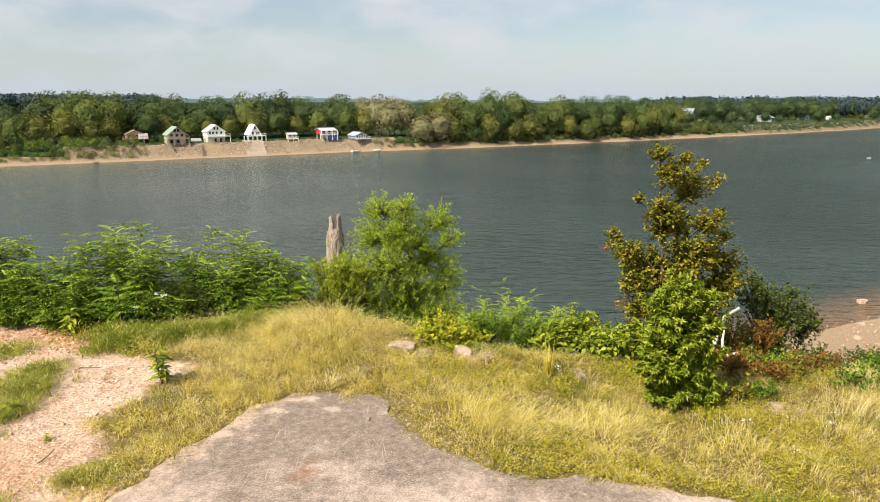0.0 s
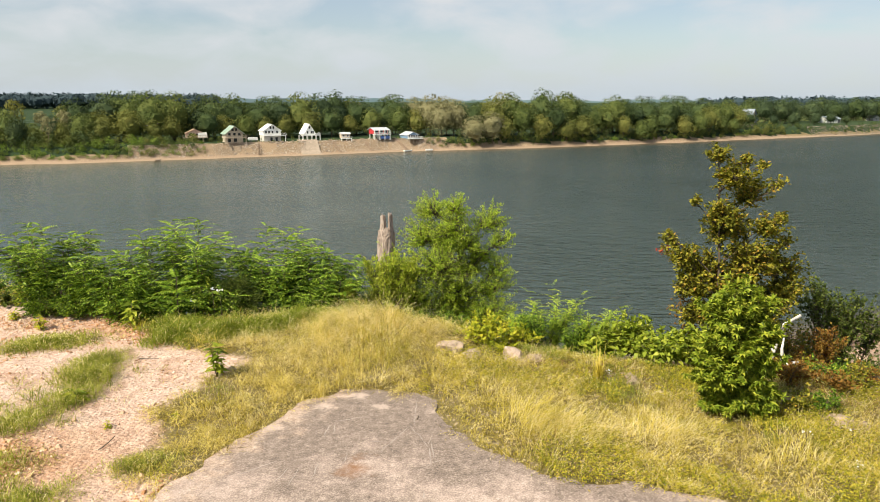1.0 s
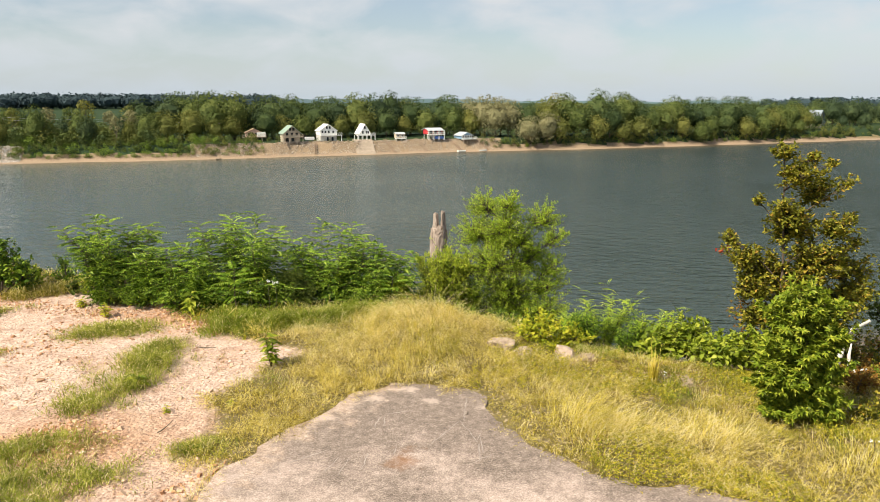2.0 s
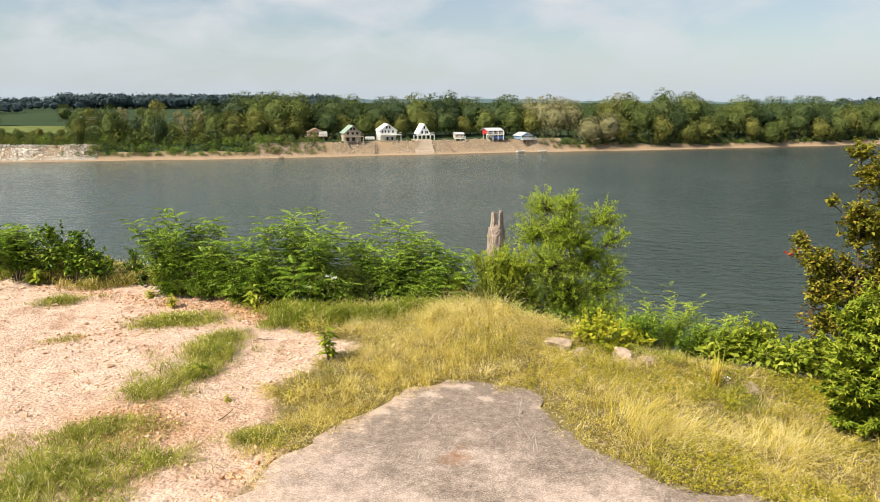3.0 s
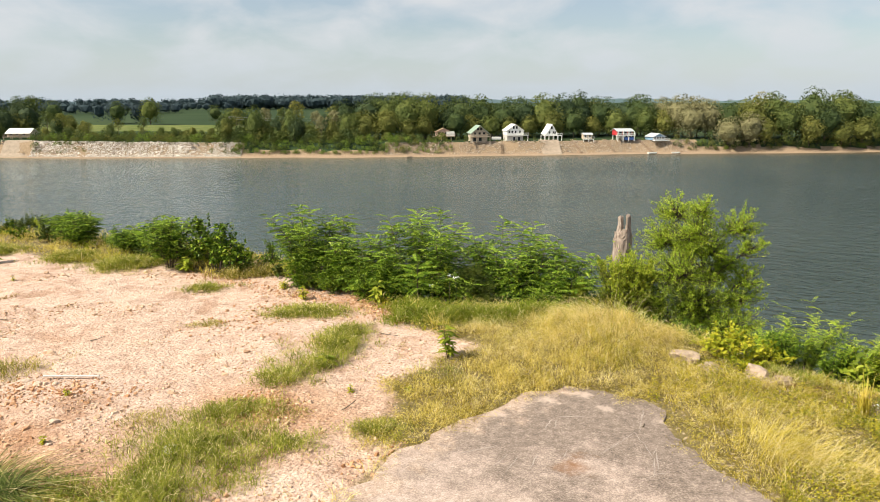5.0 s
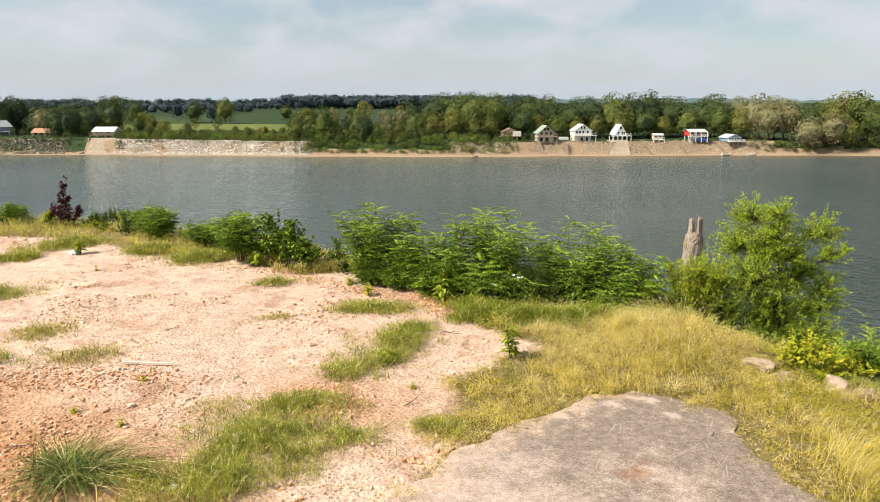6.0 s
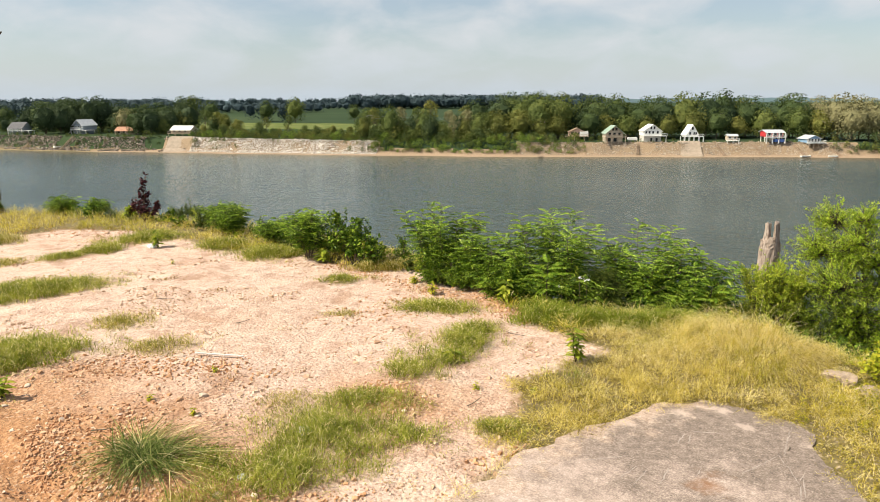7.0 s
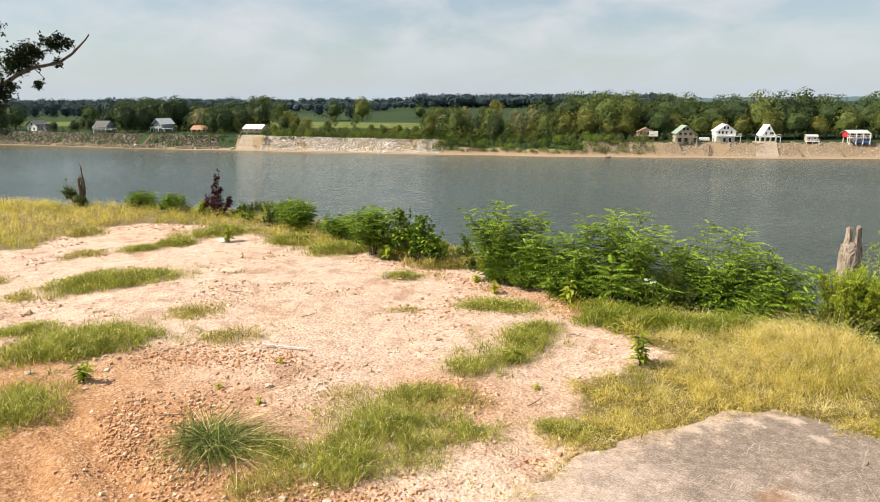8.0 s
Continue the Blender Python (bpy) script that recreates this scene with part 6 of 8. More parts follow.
PATCH_LUSH = ((-5.6, 13.7, 1.15, 0.5, 0.4), (-6.5, 13.6, 0.7, 0.42, 0.36), (-7.0, 14.3, 0.6, 0.4, 0.3), (-4.6, 14.0, 0.8, 0.4, 0.36), (-4.2, 14.5, 0.6, 0.4, 0.36))
PATCH_LESS = ((-12.17, 7.5, 0.9, 0.4, 0.2), (-14.38, 8.1, 0.65, 0.7, 0.16), (-22.96, 9.3, 0.77, 0.6, 0.15), (-19.21, 6.2, 0.58, 0.6, 0.15), 
              (-26.8, 11.0, 0.76, 0.8, 0.3), (-10.66, 11.4, 0.46, 0.25, 0.1), (-7.09, 4.5, 0.5, 0.35, 0.18), (-21.6, 6.0, 0.6, 0.7, 0.2), (-8.2, 7.3, 0.5, 0.35, 0.12), (-6.4, 8.3, 0.35, 0.3, 0.1), (-12.8, 15.4, 1.0, 0.4, 0.4)  )
PATCH_BROWN = ((2.1, 12.1, 0.5, 0.3, 0.28), (1.3, 12.4, 0.4, 0.25, 0.2), (5.6, 11.4, 0.5, 0.4, 0.25), (6.6, 11.0, 0.6, 0.4, 0.25), (-16.69, 10.9, 0.45, 0.35, 0.10), (-10.74, 9.87, 0.42, 0.22, 0.06), (-14.6, 10.9, 0.35, 0.2, 0.07), (-10.3, 14.3, 0.5, 0.3, 0.1), (-9.6, 7.4, 0.3, 0.2, 0.06))


def patches():
    rng = np.random.default_rng(12)
    for name, label, rows, key, dens, dry in (("grass_patch", "tuft of soft green grass on bare dirt", PATCH_GREEN, "patch", 2600, 0.12), ("grass_patch", "deep tuft of lush green grass below the shrubs", PATCH_LUSH, "lush", 3400, 0.06), ("grass_patch", "thin olive-brown grass on bare dirt", PATCH_LESS, "thin", 1500, 0.2), ("grass_patch", "sparse withered brown grass on bare dirt", PATCH_BROWN, "brown", 500, 0.1)):
        for cx, cy, rx, ry, h in rows:
            k = int(dens * rx * ry * 3.1 / 7) + 6
            q = rng.normal(0, 0.58, (k, 2)) * np.where(rng.random((k, 1)) < 0.14, 1.7, 1.0)
            a = math.atan2(cy, cx)
            u, v = q[:, 0] * rx, q[:, 1] * ry
            x, y = cx - math.sin(a) * u + math.cos(a) * v, cy + math.cos(a) * u + math.sin(a) * v
            r = np.hypot(q[:, 0], q[:, 1])
            keep = (vnoise(x, y, 0.5, 41) + 0.6 * vnoise(x, y, 0.2, 42) + rng.normal(0, 0.3, k) > 0.9 * r - 1.0) & (inside(x, y, PAD) < 0)
            me = tuft_mesh(name, x[keep], y[keep], 11, 0.075, (0.95 * h * np.clip(1.15 - 0.45 * r, 0.3, 1.15))[keep], 0.0085 if math.hypot(cx, cy) < 15 else 0.0125, rng, key, (0.05, 0.0), 1.0, dry, fluff=0.9)
            tagged(part(name, me), label, "grass", kind="stuff")


patches()

# ---- cottages on the far bank ----
def box(bm, x0, x1, y0, y1, z0, z1):
    v = [bm.verts.new(c) for c in ((x0, y0, z0), (x1, y0, z0), (x1, y1, z0), (x0, y1, z0), (x0, y0, z1), (x1, y0, z1), (x1, y1, z1), (x0, y1, z1))]
    for f in ((3, 2, 1, 0), (4, 5, 6, 7), (0, 1, 5, 4), (1, 2, 6, 5), (2, 3, 7, 6), (3, 0, 4, 7)):
        bm.faces.new([v[i] for i in f])


def boxes(name, rows, material, parent, label=""):
    bm = bmesh.new()
    for r in rows:
        box(bm, *r)
    return part(name, bm_mesh(name, bm, material), parent, label)


def gable_body(name, w, d, z0, z1, peak, material, parent, along=False, label=""):
    """Walls with a gable towards the river (along: ridge parallel to the river)."""
    bm = bmesh.new()
    if along:
        prof = [(0, z0), (d, z0), (d, z1), (d / 2, peak), (0, z1)]
        a, b = [bm.verts.new((-w / 2, y, z)) for y, z in prof], [bm.verts.new((w / 2, y, z)) for y, z in prof]
    else:
        prof = [(-w / 2, z0), (w / 2, z0), (w / 2, z1), (0, peak), (-w / 2, z1)]
        a, b = [bm.verts.new((x, 0, z)) for x, z in prof], [bm.verts.new((x, d, z)) for x, z in prof]
    bm.faces.new(a)
    bm.faces.new(b[::-1])
    for i in range(5):
        j = (i + 1) % 5
        bm.faces.new((a[i], b[i], b[j], a[j]))
    bmesh.ops.recalc_face_normals(bm, faces=bm.faces)
    return part(name, bm_mesh(name, bm, material), parent, label)


def gable_roof(w, d, z1, peak, material, parent, along=False, eave=0.5, front=0.8, label=""):
    span_, half = (d if along else w), 0
    k = (peak - z1) / (span_ / 2)
    t = 0.16
    for sg in (-1, 1):
        bm = bmesh.new()
        o, zlow = span_ / 2 + eave, z1 - k * eave
        prof = [(sg * o, zlow + 0.02), (0, peak + 0.02), (0, peak + t), (sg * o, zlow + t)]
        lo, hi = ((-w / 2 - 0.4, w / 2 + 0.4) if along else (-front, d + 0.4))
        if along:
            a, b = [bm.verts.new((lo, d / 2 + u, z)) for u, z in prof], [bm.verts.new((hi, d / 2 + u, z)) for u, z in prof]
        else:
            a, b = [bm.verts.new((u, lo, z)) for u, z in prof], [bm.verts.new((u, hi, z)) for u, z in prof]
        bm.faces.new(a)
        bm.faces.new(b[::-1])
        for i in range(4):
            j = (i + 1) % 4
            bm.faces.new((a[i], b[i], b[j], a[j]))
        bmesh.ops.recalc_face_normals(bm, faces=bm.faces)
        part("roof", bm_mesh("roof", bm, material), parent, label)


def window(x, z, w, h, parent, y=0.0, frame_m="white"):
    f = boxes("window", [(x - w / 2 - 0.1, x + w / 2 + 0.1, y - 0.09, y + 0.02, z + h, z + h + 0.1), (x - w / 2 - 0.1, x + w / 2 + 0.1, y - 0.09, y + 0.02, z - 0.1, z),
                          (x - w / 2 - 0.1, x - w / 2, y - 0.09, y + 0.02, z, z + h), (x + w / 2, x + w / 2 + 0.1, y - 0.09, y + 0.02, z, z + h)], M[frame_m], parent)
    boxes("pane", [(x - w / 2, x + w / 2, y - 0.05, y - 0.02, z, z + h)], M["glass"], f)


def deck(w, y0, y1, z, parent, material, rail=True, x0=None):
    x0 = -w / 2 if x0 is None else x0
    d = boxes("deck", [(x0, x0 + w, y0, y1, z - 0.25, z)], M[material], parent)
    if rail:
        rows = [(x0, x0 + w, y0, y0 + 0.08, z + 0.95, z + 1.05), (x0, x0 + 0.08, y0, y1, z + 0.95, z + 1.05), (x0 + w - 0.08, x0 + w, y0, y1, z + 0.95, z + 1.05)]
        k = int(w / 0.55)
        rows += [(x0 + i * w / k - 0.05, x0 + i * w / k + 0.05, y0, y0 + 0.08, z, z + 0.95) for i in range(k + 1)]
        boxes("railing", rows, M[material], d)


def posts(xs, ys, z, parent, material="deck_wood", r=0.15, z0=-0.5):
    for x in xs:
        for y in ys:
            boxes("post", [(x - r, x + r, y - r, y + r, z0, z)], M[material], parent)


def steps(x, y, z, parent, run=-4.0, material="deck_wood"):
    k = max(3, int(z / 0.35))
    rows = [(x - 0.5, x + 0.5, y + run * i / k, y + run * (i + 1) / k + 0.02, z * (1 - (i + 1) / k) - 0.05, z * (1 - (i + 1) / k) + 0.08) for i in range(k)]
    boxes("stairs", [(a, b, min(c, d), max(c, d), e, f) for a, b, c, d, e, f in rows], M[material], parent)


def site(name, s, n, label, turn=0.0):
    x, y = to_xy(s, n)
    rz = math.degrees(math.atan2(UY, UX)) + turn
    k = 0.88 if 0 < s < 140 else 0.82 if s in (-247, -280) else 1.0
    return thing(name, pose(x, y, gz(x, y), 0, 0, rz) @ Matrix.Diagonal((k, k, 0.5 + 0.5 * k, 1)), label, "house", "cottages on the far bank")


def cottages():
    # unfinished cottage on stilts
    h = site("house", 23, 333, "weathered pinkish wooden cottage on stilts with a deck")
    gable_body("wall", 8.5, 7, 2.2, 4.2, 6.0, M["pink_wood"], h)
    gable_roof(8.5, 7, 4.2, 6.0, M["brown_wood"], h, eave=0.5, front=0.6)
    deck(12, -2.4, 0, 2.2, h, "deck_wood")
    boxes("wall", [(1.5, 5.8, -1.6, 1.5, 2.2, 4.4)], M["white"], h, "pale side room")
    posts((-4, -1.3, 1.3, 4), (-2.0, 1.0, 6), 2.2, h)
    for x in (-2.5, -0.6, 1.0):
        window(x, 2.9, 1.0, 1.1, h, 0, "pink_wood")
    # green-roofed chalet
    h = site("house", 39, 323, "weathered tan wooden chalet with a green metal roof and balcony", 8)
    gable_body("wall", 8.6, 8, -0.3, 4.6, 7.9, M["weathered_tan"], h)
    gable_roof(8.6, 8, 4.6, 7.9, M["green_roof"], h, eave=0.8, front=1.6)
    deck(11, -2.2, 0, 2.7, h, "tan")
    posts((-5.2, -2.0, 2.0, 5.2), (-2.0,), 2.6, h, "tan")
    for x, z in ((-2.5, 3.3), (0, 3.3), (2.5, 3.3), (-0.8, 5.6), (0.9, 5.6)):
        window(x, z, 1.2, 1.3, h, 0, "tan")
    for x in (-2.6, 0.4):
        window(x, 0.4, 1.6, 1.7, h, 0, "tan")
    steps(-5.2, -1, 2.6, h, -3.5, "tan")
    # tall white house over a block ground floor
    h = site("house", 56, 325, "tall white gabled house over a grey block ground floor", 6)
    boxes("wall", [(-4.4, 4.4, 0, 8, -0.4, 3.0)], M["grey_block"], h, "grey block ground floor")
    gable_body("wall", 9.2, 8.4, 3.0, 5.2, 8.2, M["white"], h)
    gable_roof(9.2, 8.4, 5.2, 8.2, M["white"], h, eave=0.5, front=0.6)
    deck(11.6, -1.8, 0, 3.0, h, "white", x0=-4.6)
    posts((6.6,), (-1.5,), 2.8, h, "white")
    for x, z in ((-3.2, 3.8), (-1.6, 3.8), (0.2, 3.8), (2.6, 3.8), (-0.8, 6.0), (0.8, 6.0)):
        window(x, z, 0.9, 1.3, h)
    for x in (-0.5, 2.2):
        window(x, 0.1, 1.2, 1.9, h)
    # white A-frame on a deck
    h = site("house", 74, 328, "white steep-gabled cottage on a stilted deck", 8)
    gable_body("wall", 6.2, 7, 2.6, 3.4, 8.0, M["white"], h)
    gable_roof(6.2, 7, 3.4, 8.0, M["white"], h, eave=0.35, front=0.5)
    deck(10.2, -2.6, 0, 2.6, h, "white")
    posts((-4.9, -2.5, 0, 2.5, 4.9), (-2.4, 3), 2.4, h, "white", 0.2)
    for x, z in ((-1.2, 3.1), (1.0, 3.1), (0, 5.6), (1.9, 3.1)):
        window(x, z, 0.9, 1.4, h)
    # small cabin
    h = site("house", 91, 326, "small pale cabin with a porch under trees")
    gable_body("wall", 4.8, 4.2, 0.9, 3.0, 3.7, M["tan"], h, True)
    gable_roof(4.8, 4.2, 3.0, 3.7, M["grey_metal"], h, True)
    deck(6.0, -1.6, 0, 0.9, h, "white")
    posts((-2.8, 0, 2.8), (-1.4,), 0.8, h, "white")
    for x in (-1.3, 1.1):
        window(x, 1.6, 0.9, 1.0, h)
    # red cottage on stilts
    h = site("house", 109, 327, "red and white cottage raised on white stilts", 4)
    gable_body("wall", 8.8, 7, 2.5, 4.7, 5.6, M["red"], h, True)
    gable_roof(9.2, 7.2, 4.7, 5.6, M["grey_metal"], h, True, eave=1.6)
    deck(10.2, -2.4, 0, 2.5, h, "white")
    posts((-4.6, -1.6, 1.5, 4.6), (-2.2,), 4.5, h, "white", 0.17)
    posts((-4.2, 0, 4.2), (1.0, 6), 2.3, h, "white", 0.17)
    for x in (-2.6, 0.2, 2.8):
        window(x, 2.8, 1.9, 1.6, h)
    boxes("wall", [(-1.8, 1.4, 1.2, 5, -0.3, 2.2)], M["white"], h, "white storeroom below")
    # blue cottage
    h = site("house", 125, 325, "pale blue cottage with a white gable and deck", 12)
    gable_body("wall", 7.2, 7.5, 1.9, 3.7, 5.2, M["blue"], h)
    boxes("wall", [(-3.3, 3.3, -0.12, -0.02, 1.95, 3.7)], M["white"], h, "white front wall")
    gable_roof(7.2, 7.5, 3.7, 5.2, M["grey_metal"], h, eave=0.6, front=1.0)
    deck(9.2, -2.4, 0, 1.9, h, "white", x0=-3.8)
    posts((-3.6, -1.2, 1.4, 4.0), (-2.2, 3.0), 1.7, h)
    for x in (-2.4, -0.8, 0.8, 2.4):
        window(x, 2.4, 1.0, 1.2, h, -0.12)
    # upstream cottages
    h = site("house", -182, 351, "low white-roofed cottage above a concrete ramp")
    gable_body("wall", 11, 7, 1.2, 3.2, 4.9, M["tan"], h, True)
    gable_roof(11, 7, 3.2, 4.9, M["white"], h, True, eave=1.2)
    deck(13, -2.4, 0, 1.2, h, "deck_wood")
    posts((-6, -2, 2, 6), (-2.2, 4), 1.0, h)
    for x in (-3.6, -0.8, 2.4):
        window(x, 1.8, 1.3, 1.1, h)
    h = site("house", -221, 362, "low brown cottage with a rusty roof")
    gable_body("wall", 10, 6, -0.2, 2.3, 4.0, M["tan"], h, True)
    gable_roof(10, 6, 2.3, 4.0, M["terracotta"], h, True, eave=1.0)
    for x in (-3, 0, 3):
        window(x, 0.8, 1.2, 1.1, h, 0, "brown_wood")
    posts((-4.6, -1.5, 1.5, 4.6), (-1.0,), 2.0, h)
    h = site("house", -247, 361, "two-storey slate-blue house with a pale metal roof", -18)
    gable_body("wall", 8.5, 11, -0.2, 5.6, 8.6, M["slate"], h)
    gable_roof(8.5, 11, 5.6, 8.6, M["grey_metal"], h, eave=0.9, front=1.4)
    deck(9.5, -2.8, 0, 3.0, h, "white")
    posts((-4.4, -1.5, 1.5, 4.4), (-2.6,), 2.8, h, "white")
    boxes("porch_roof", [(4.3, 8.6, -1.5, 6.0, 2.3, 2.5)], M["white"], h)
    posts((8.3,), (-1.2, 5.6), 2.3, h, "white")
    for x, z in ((-2.4, 3.6), (0, 3.6), (2.4, 3.6), (0, 6.1), (-2.2, 0.6), (2.0, 0.6)):
        window(x, z, 1.1, 1.3, h)
    steps(-5.4, 0, 3.0, h, -5, "white")
    h = site("house", -280, 355, "house with a dark shingle roof and white posts")
    gable_body("wall", 10.5, 8, -0.2, 4.6, 7.2, M["slate"], h, True)
    gable_roof(10.5, 8, 4.6, 7.2, M["dark_roof"], h, True, eave=1.8)
    deck(10.5, -1.8, 0, 2.4, h, "white")
    posts((-5, -1.8, 1.8, 5), (-1.6,), 4.0, h, "white")
    for x in (-3.4, 0, 3.2):
        window(x, 2.9, 1.4, 1.3, h)
    boxes("carport", [(5.6, 10.5, -2, 4, 2.1, 2.4)], M["white"], h)
    posts((10.2,), (-1.8, 3.6), 2.1, h, "white")
    h = site("house", -335, 364, "grey house with a low dark roof and white gable", -10)
    gable_body("wall", 8, 8, -0.2, 3.8, 6.3, M["white"], h)
    gable_roof(8, 8, 3.8, 6.3, M["dark_roof"], h, eave=0.7, front=1.0)
    boxes("wall", [(4.0, 11, 1, 8, -0.2, 3.6)], M["slate"], h, "slate side wing")
    boxes("roof", [(3.8, 11.5, 0.2, 8.6, 3.6, 4.4)], M["dark_roof"], h)
    for x, z in ((-2, 0.8), (1.6, 0.8), (0, 3.6)):
        window(x, z, 1.3, 1.3, h)
    window(7.5, 1.0, 2.0, 1.4, h, 1.0)
    # downstream houses
    h = site("house", 408, 377, "tall pale house with a blue-grey roof among trees", 25)
    gable_body("wall", 9, 9, -0.2, 8.4, 12.2, M["tan"], h)
    gable_roof(9, 9, 8.4, 12.2, M["slate"], h, eave=0.8, front=1.2)
    for x, z in ((-2.4, 1.2), (1.6, 1.2), (-2.4, 4.6), (1.6, 4.6), (0, 8.4)):
        window(x, z, 1.3, 1.6, h)
    h = site("barn", 515, 395, "long white barn with a low grey-blue roof")
    gable_body("wall", 16, 9, -0.2, 3.4, 5.4, M["white"], h, True)
    gable_roof(16, 9, 3.4, 5.4, M["slate"], h, True, eave=0.5)
    boxes("door", [(5.0, 7.6, -0.12, -0.02, 0, 3.0)], M["dark_roof"], h)
    h = site("house", 605, 422, "small dark-roofed house on a green lawn")
    gable_body("wall", 8, 7, -0.2, 3.0, 5.2, M["grey_block"], h)
    gable_roof(8, 7, 3.0, 5.2, M["dark_roof"], h, eave=0.8, front=0.8)
    window(0, 0.9, 1.6, 1.3, h)
    h = site("house", 432, 398, "dark green-roofed house among trees")
    gable_body("wall", 8, 7, -0.2, 4.5, 7.4, M["slate"], h)
    gable_roof(8, 7, 4.5, 7.4, M["green_roof"], h, eave=0.6)
    window(0, 1.6, 1.4, 1.4, h)
    h = site("shed", 641, 424, "small white shed on a lawn")
    gable_body("wall", 4, 3, -0.2, 2.2, 3.2, M["white"], h, True)
    gable_roof(4, 3, 2.2, 3.2, M["white"], h, True)


cottages()

# ---- rocks, stones and rubble ----
def stone_mesh(name, seed, material, flat=0.65, detail=2, rough=0.28):
    rng = np.random.default_rng(seed)
    bm = bmesh.new()
    bmesh.ops.create_icosphere(bm, subdivisions=detail, radius=1.0)
    o = Vector(rng.uniform(-50, 50, 3))
    for v in bm.verts:
        k = 1 + rough * noise.noise(v.co * 0.9 + o) + rough * 0.6 * noise.noise(v.co * 2.3 + o)
        c = v.co * k
        top = 0.72 if detail < 3 else 1.0
        v.co = Vector((max(-0.82, min(0.82, c.x)), max(-0.8, min(0.8, c.y)), max(-0.7, min(top, c.z)) * flat))
    return bm_mesh(name, bm, material)


PEBBLES = [stone_mesh("rock", 520 + i, M["pebble"], 0.55 + 0.1 * (i % 3)) for i in range(4)]
STONES = [stone_mesh("rock", 500 + i, M["stone"], 0.75 + 0.1 * (i % 3), 3, 0.5) for i in range(5)]


def rock(x, y, size, i, label, sink=0.25, z=None, stretch=1.3):
    ob = part("rock", STONES[i % 5] if size > 0.12 else PEBBLES[i % 4])
    ob.matrix_world = pose(x, y, (gz(x, y) if z is None else z) + size * (0.35 - sink), 4 * i % 17, 7 * i % 13, 57 * i % 360) @ Matrix.Diagonal((size * stretch, size, size, 1))
    return tagged(ob, label, "rock", "loose rocks on the ground")


def rocks():
    for i, (x, y, s) in enumerate(((-0.78, 12.95, 0.52), (-0.3, 12.75, 0.42), (0.5, 12.75, 0.55), (0.85, 12.8, 0.34), (2.2, 11.95, 0.28), (2.55, 11.95, 0.36), (5.55, 10.55, 0.4), (5.8, 10.4, 0.26), (6.9, 11.9, 0.35), (7.2, 12.4, 0.3), (5.0, 11.2, 0.25), (1.9, 12.2, 0.18), (3.0, 11.4, 0.2), (6.3, 9.9, 0.16), (5.9, 9.7, 0.13))):
        rock(x, y, s * 0.5, i, "pale weathered rock half buried in dry grass", 0.56)
    rng = np.random.default_rng(77)
    for i, (x, y, s) in enumerate(((-9.44, 6.62, 0.10), (-7.4, 7.0, 0.07), (-10.95, 7.45, 0.10), (-10.7, 7.6, 0.07), (-11.3, 7.5, 0.09), (-6.9, 4.9, 0.08), (-6.1, 5.0, 0.10), (-6.6, 4.7, 0.07), (-5.6, 5.1, 0.09), (-12.4, 5.2, 0.08), (-11.9, 4.6, 0.07), (-13.2, 4.2, 0.10), (-15.2, 4.6, 0.1), (-8.9, 6.1, 0.06), (-9.9, 5.4, 0.06))):
        rock(x, y, s * 0.72, i + 3, "small pale stone on bare dirt", 0.2)
    w = rock(-7.2, 6.73, 0.125, 2, "flat white stone on bare dirt", 0.05)
    w.data = stone_mesh("rock", 541, M["white_stone"], 0.4)
    # beach and shallows below
    for i, (x, y, s) in enumerate(((52.9, 83.2, 0.5), (50.0, 72.0, 0.35), (44.0, 69.0, 0.3), (47.5, 74.2, 0.3), (55.0, 78.0, 0.4))):
        rock(x, y, s, i, "grey stone at the water's edge", 0.0, z=max(gz(x, y), WATER))


rocks()


def chips(name, label, x, y, z, size, material, seed, category):
    """Many small angular stones in one mesh."""
    rng = np.random.default_rng(seed)
    n = len(x)
    base = np.array([(-1, -1, -0.7), (1, -1, -0.7), (1, 1, -0.7), (-1, 1, -0.7), (-0.7, -0.8, 0.7), (0.8, -0.7, 0.6), (0.7, 0.75, 0.75), (-0.75, 0.7, 0.6)])
    v = base[None] * (1 + rng.normal(0, 0.22, (n, 8, 3))) * (np.broadcast_to(size, n)[:, None, None] * rng.uniform(0.55, 1.3, (n, 1, 3)))
    a, t = rng.uniform(0, 2 * np.pi, n), rng.normal(0, 0.4, n)
    ca, sa, ct, st = np.cos(a)[:, None], np.sin(a)[:, None], np.cos(t)[:, None], np.sin(t)[:, None]
    X, Y, Z = v[..., 0], v[..., 1] * ct - v[..., 2] * st, v[..., 1] * st + v[..., 2] * ct
    v = np.stack([X * ca - Y * sa + x[:, None], X * sa + Y * ca + y[:, None], Z + z[:, None]], -1).reshape(-1, 3)
    q = np.array([(3, 2, 1, 0), (4, 5, 6, 7), (0, 1, 5, 4), (1, 2, 6, 5), (2, 3, 7, 6), (3, 0, 4, 7)])
    f = (q[None] + (np.arange(n) * 8)[:, None, None]).reshape(-1, 4)
    tagged(part(name, mesh_of(name, v, f, material)), label, category, kind="stuff")


def stone_material(name, stops):
    m, nt, b = mat(name, 0.9)
    g = nt.nodes.new("ShaderNodeNewGeometry")
    c = ramp_node(nt, g.outputs["Random Per Island"], stops)
    c = mixc(nt, mathn(nt, "MULTIPLY", noise_node(nt, 14, 4, 0.6, g.outputs["Position"]), 0.35), c, (0.34, 0.22, 0.13))
    nt.links.new(c, b.inputs["Base Color"])
    return m


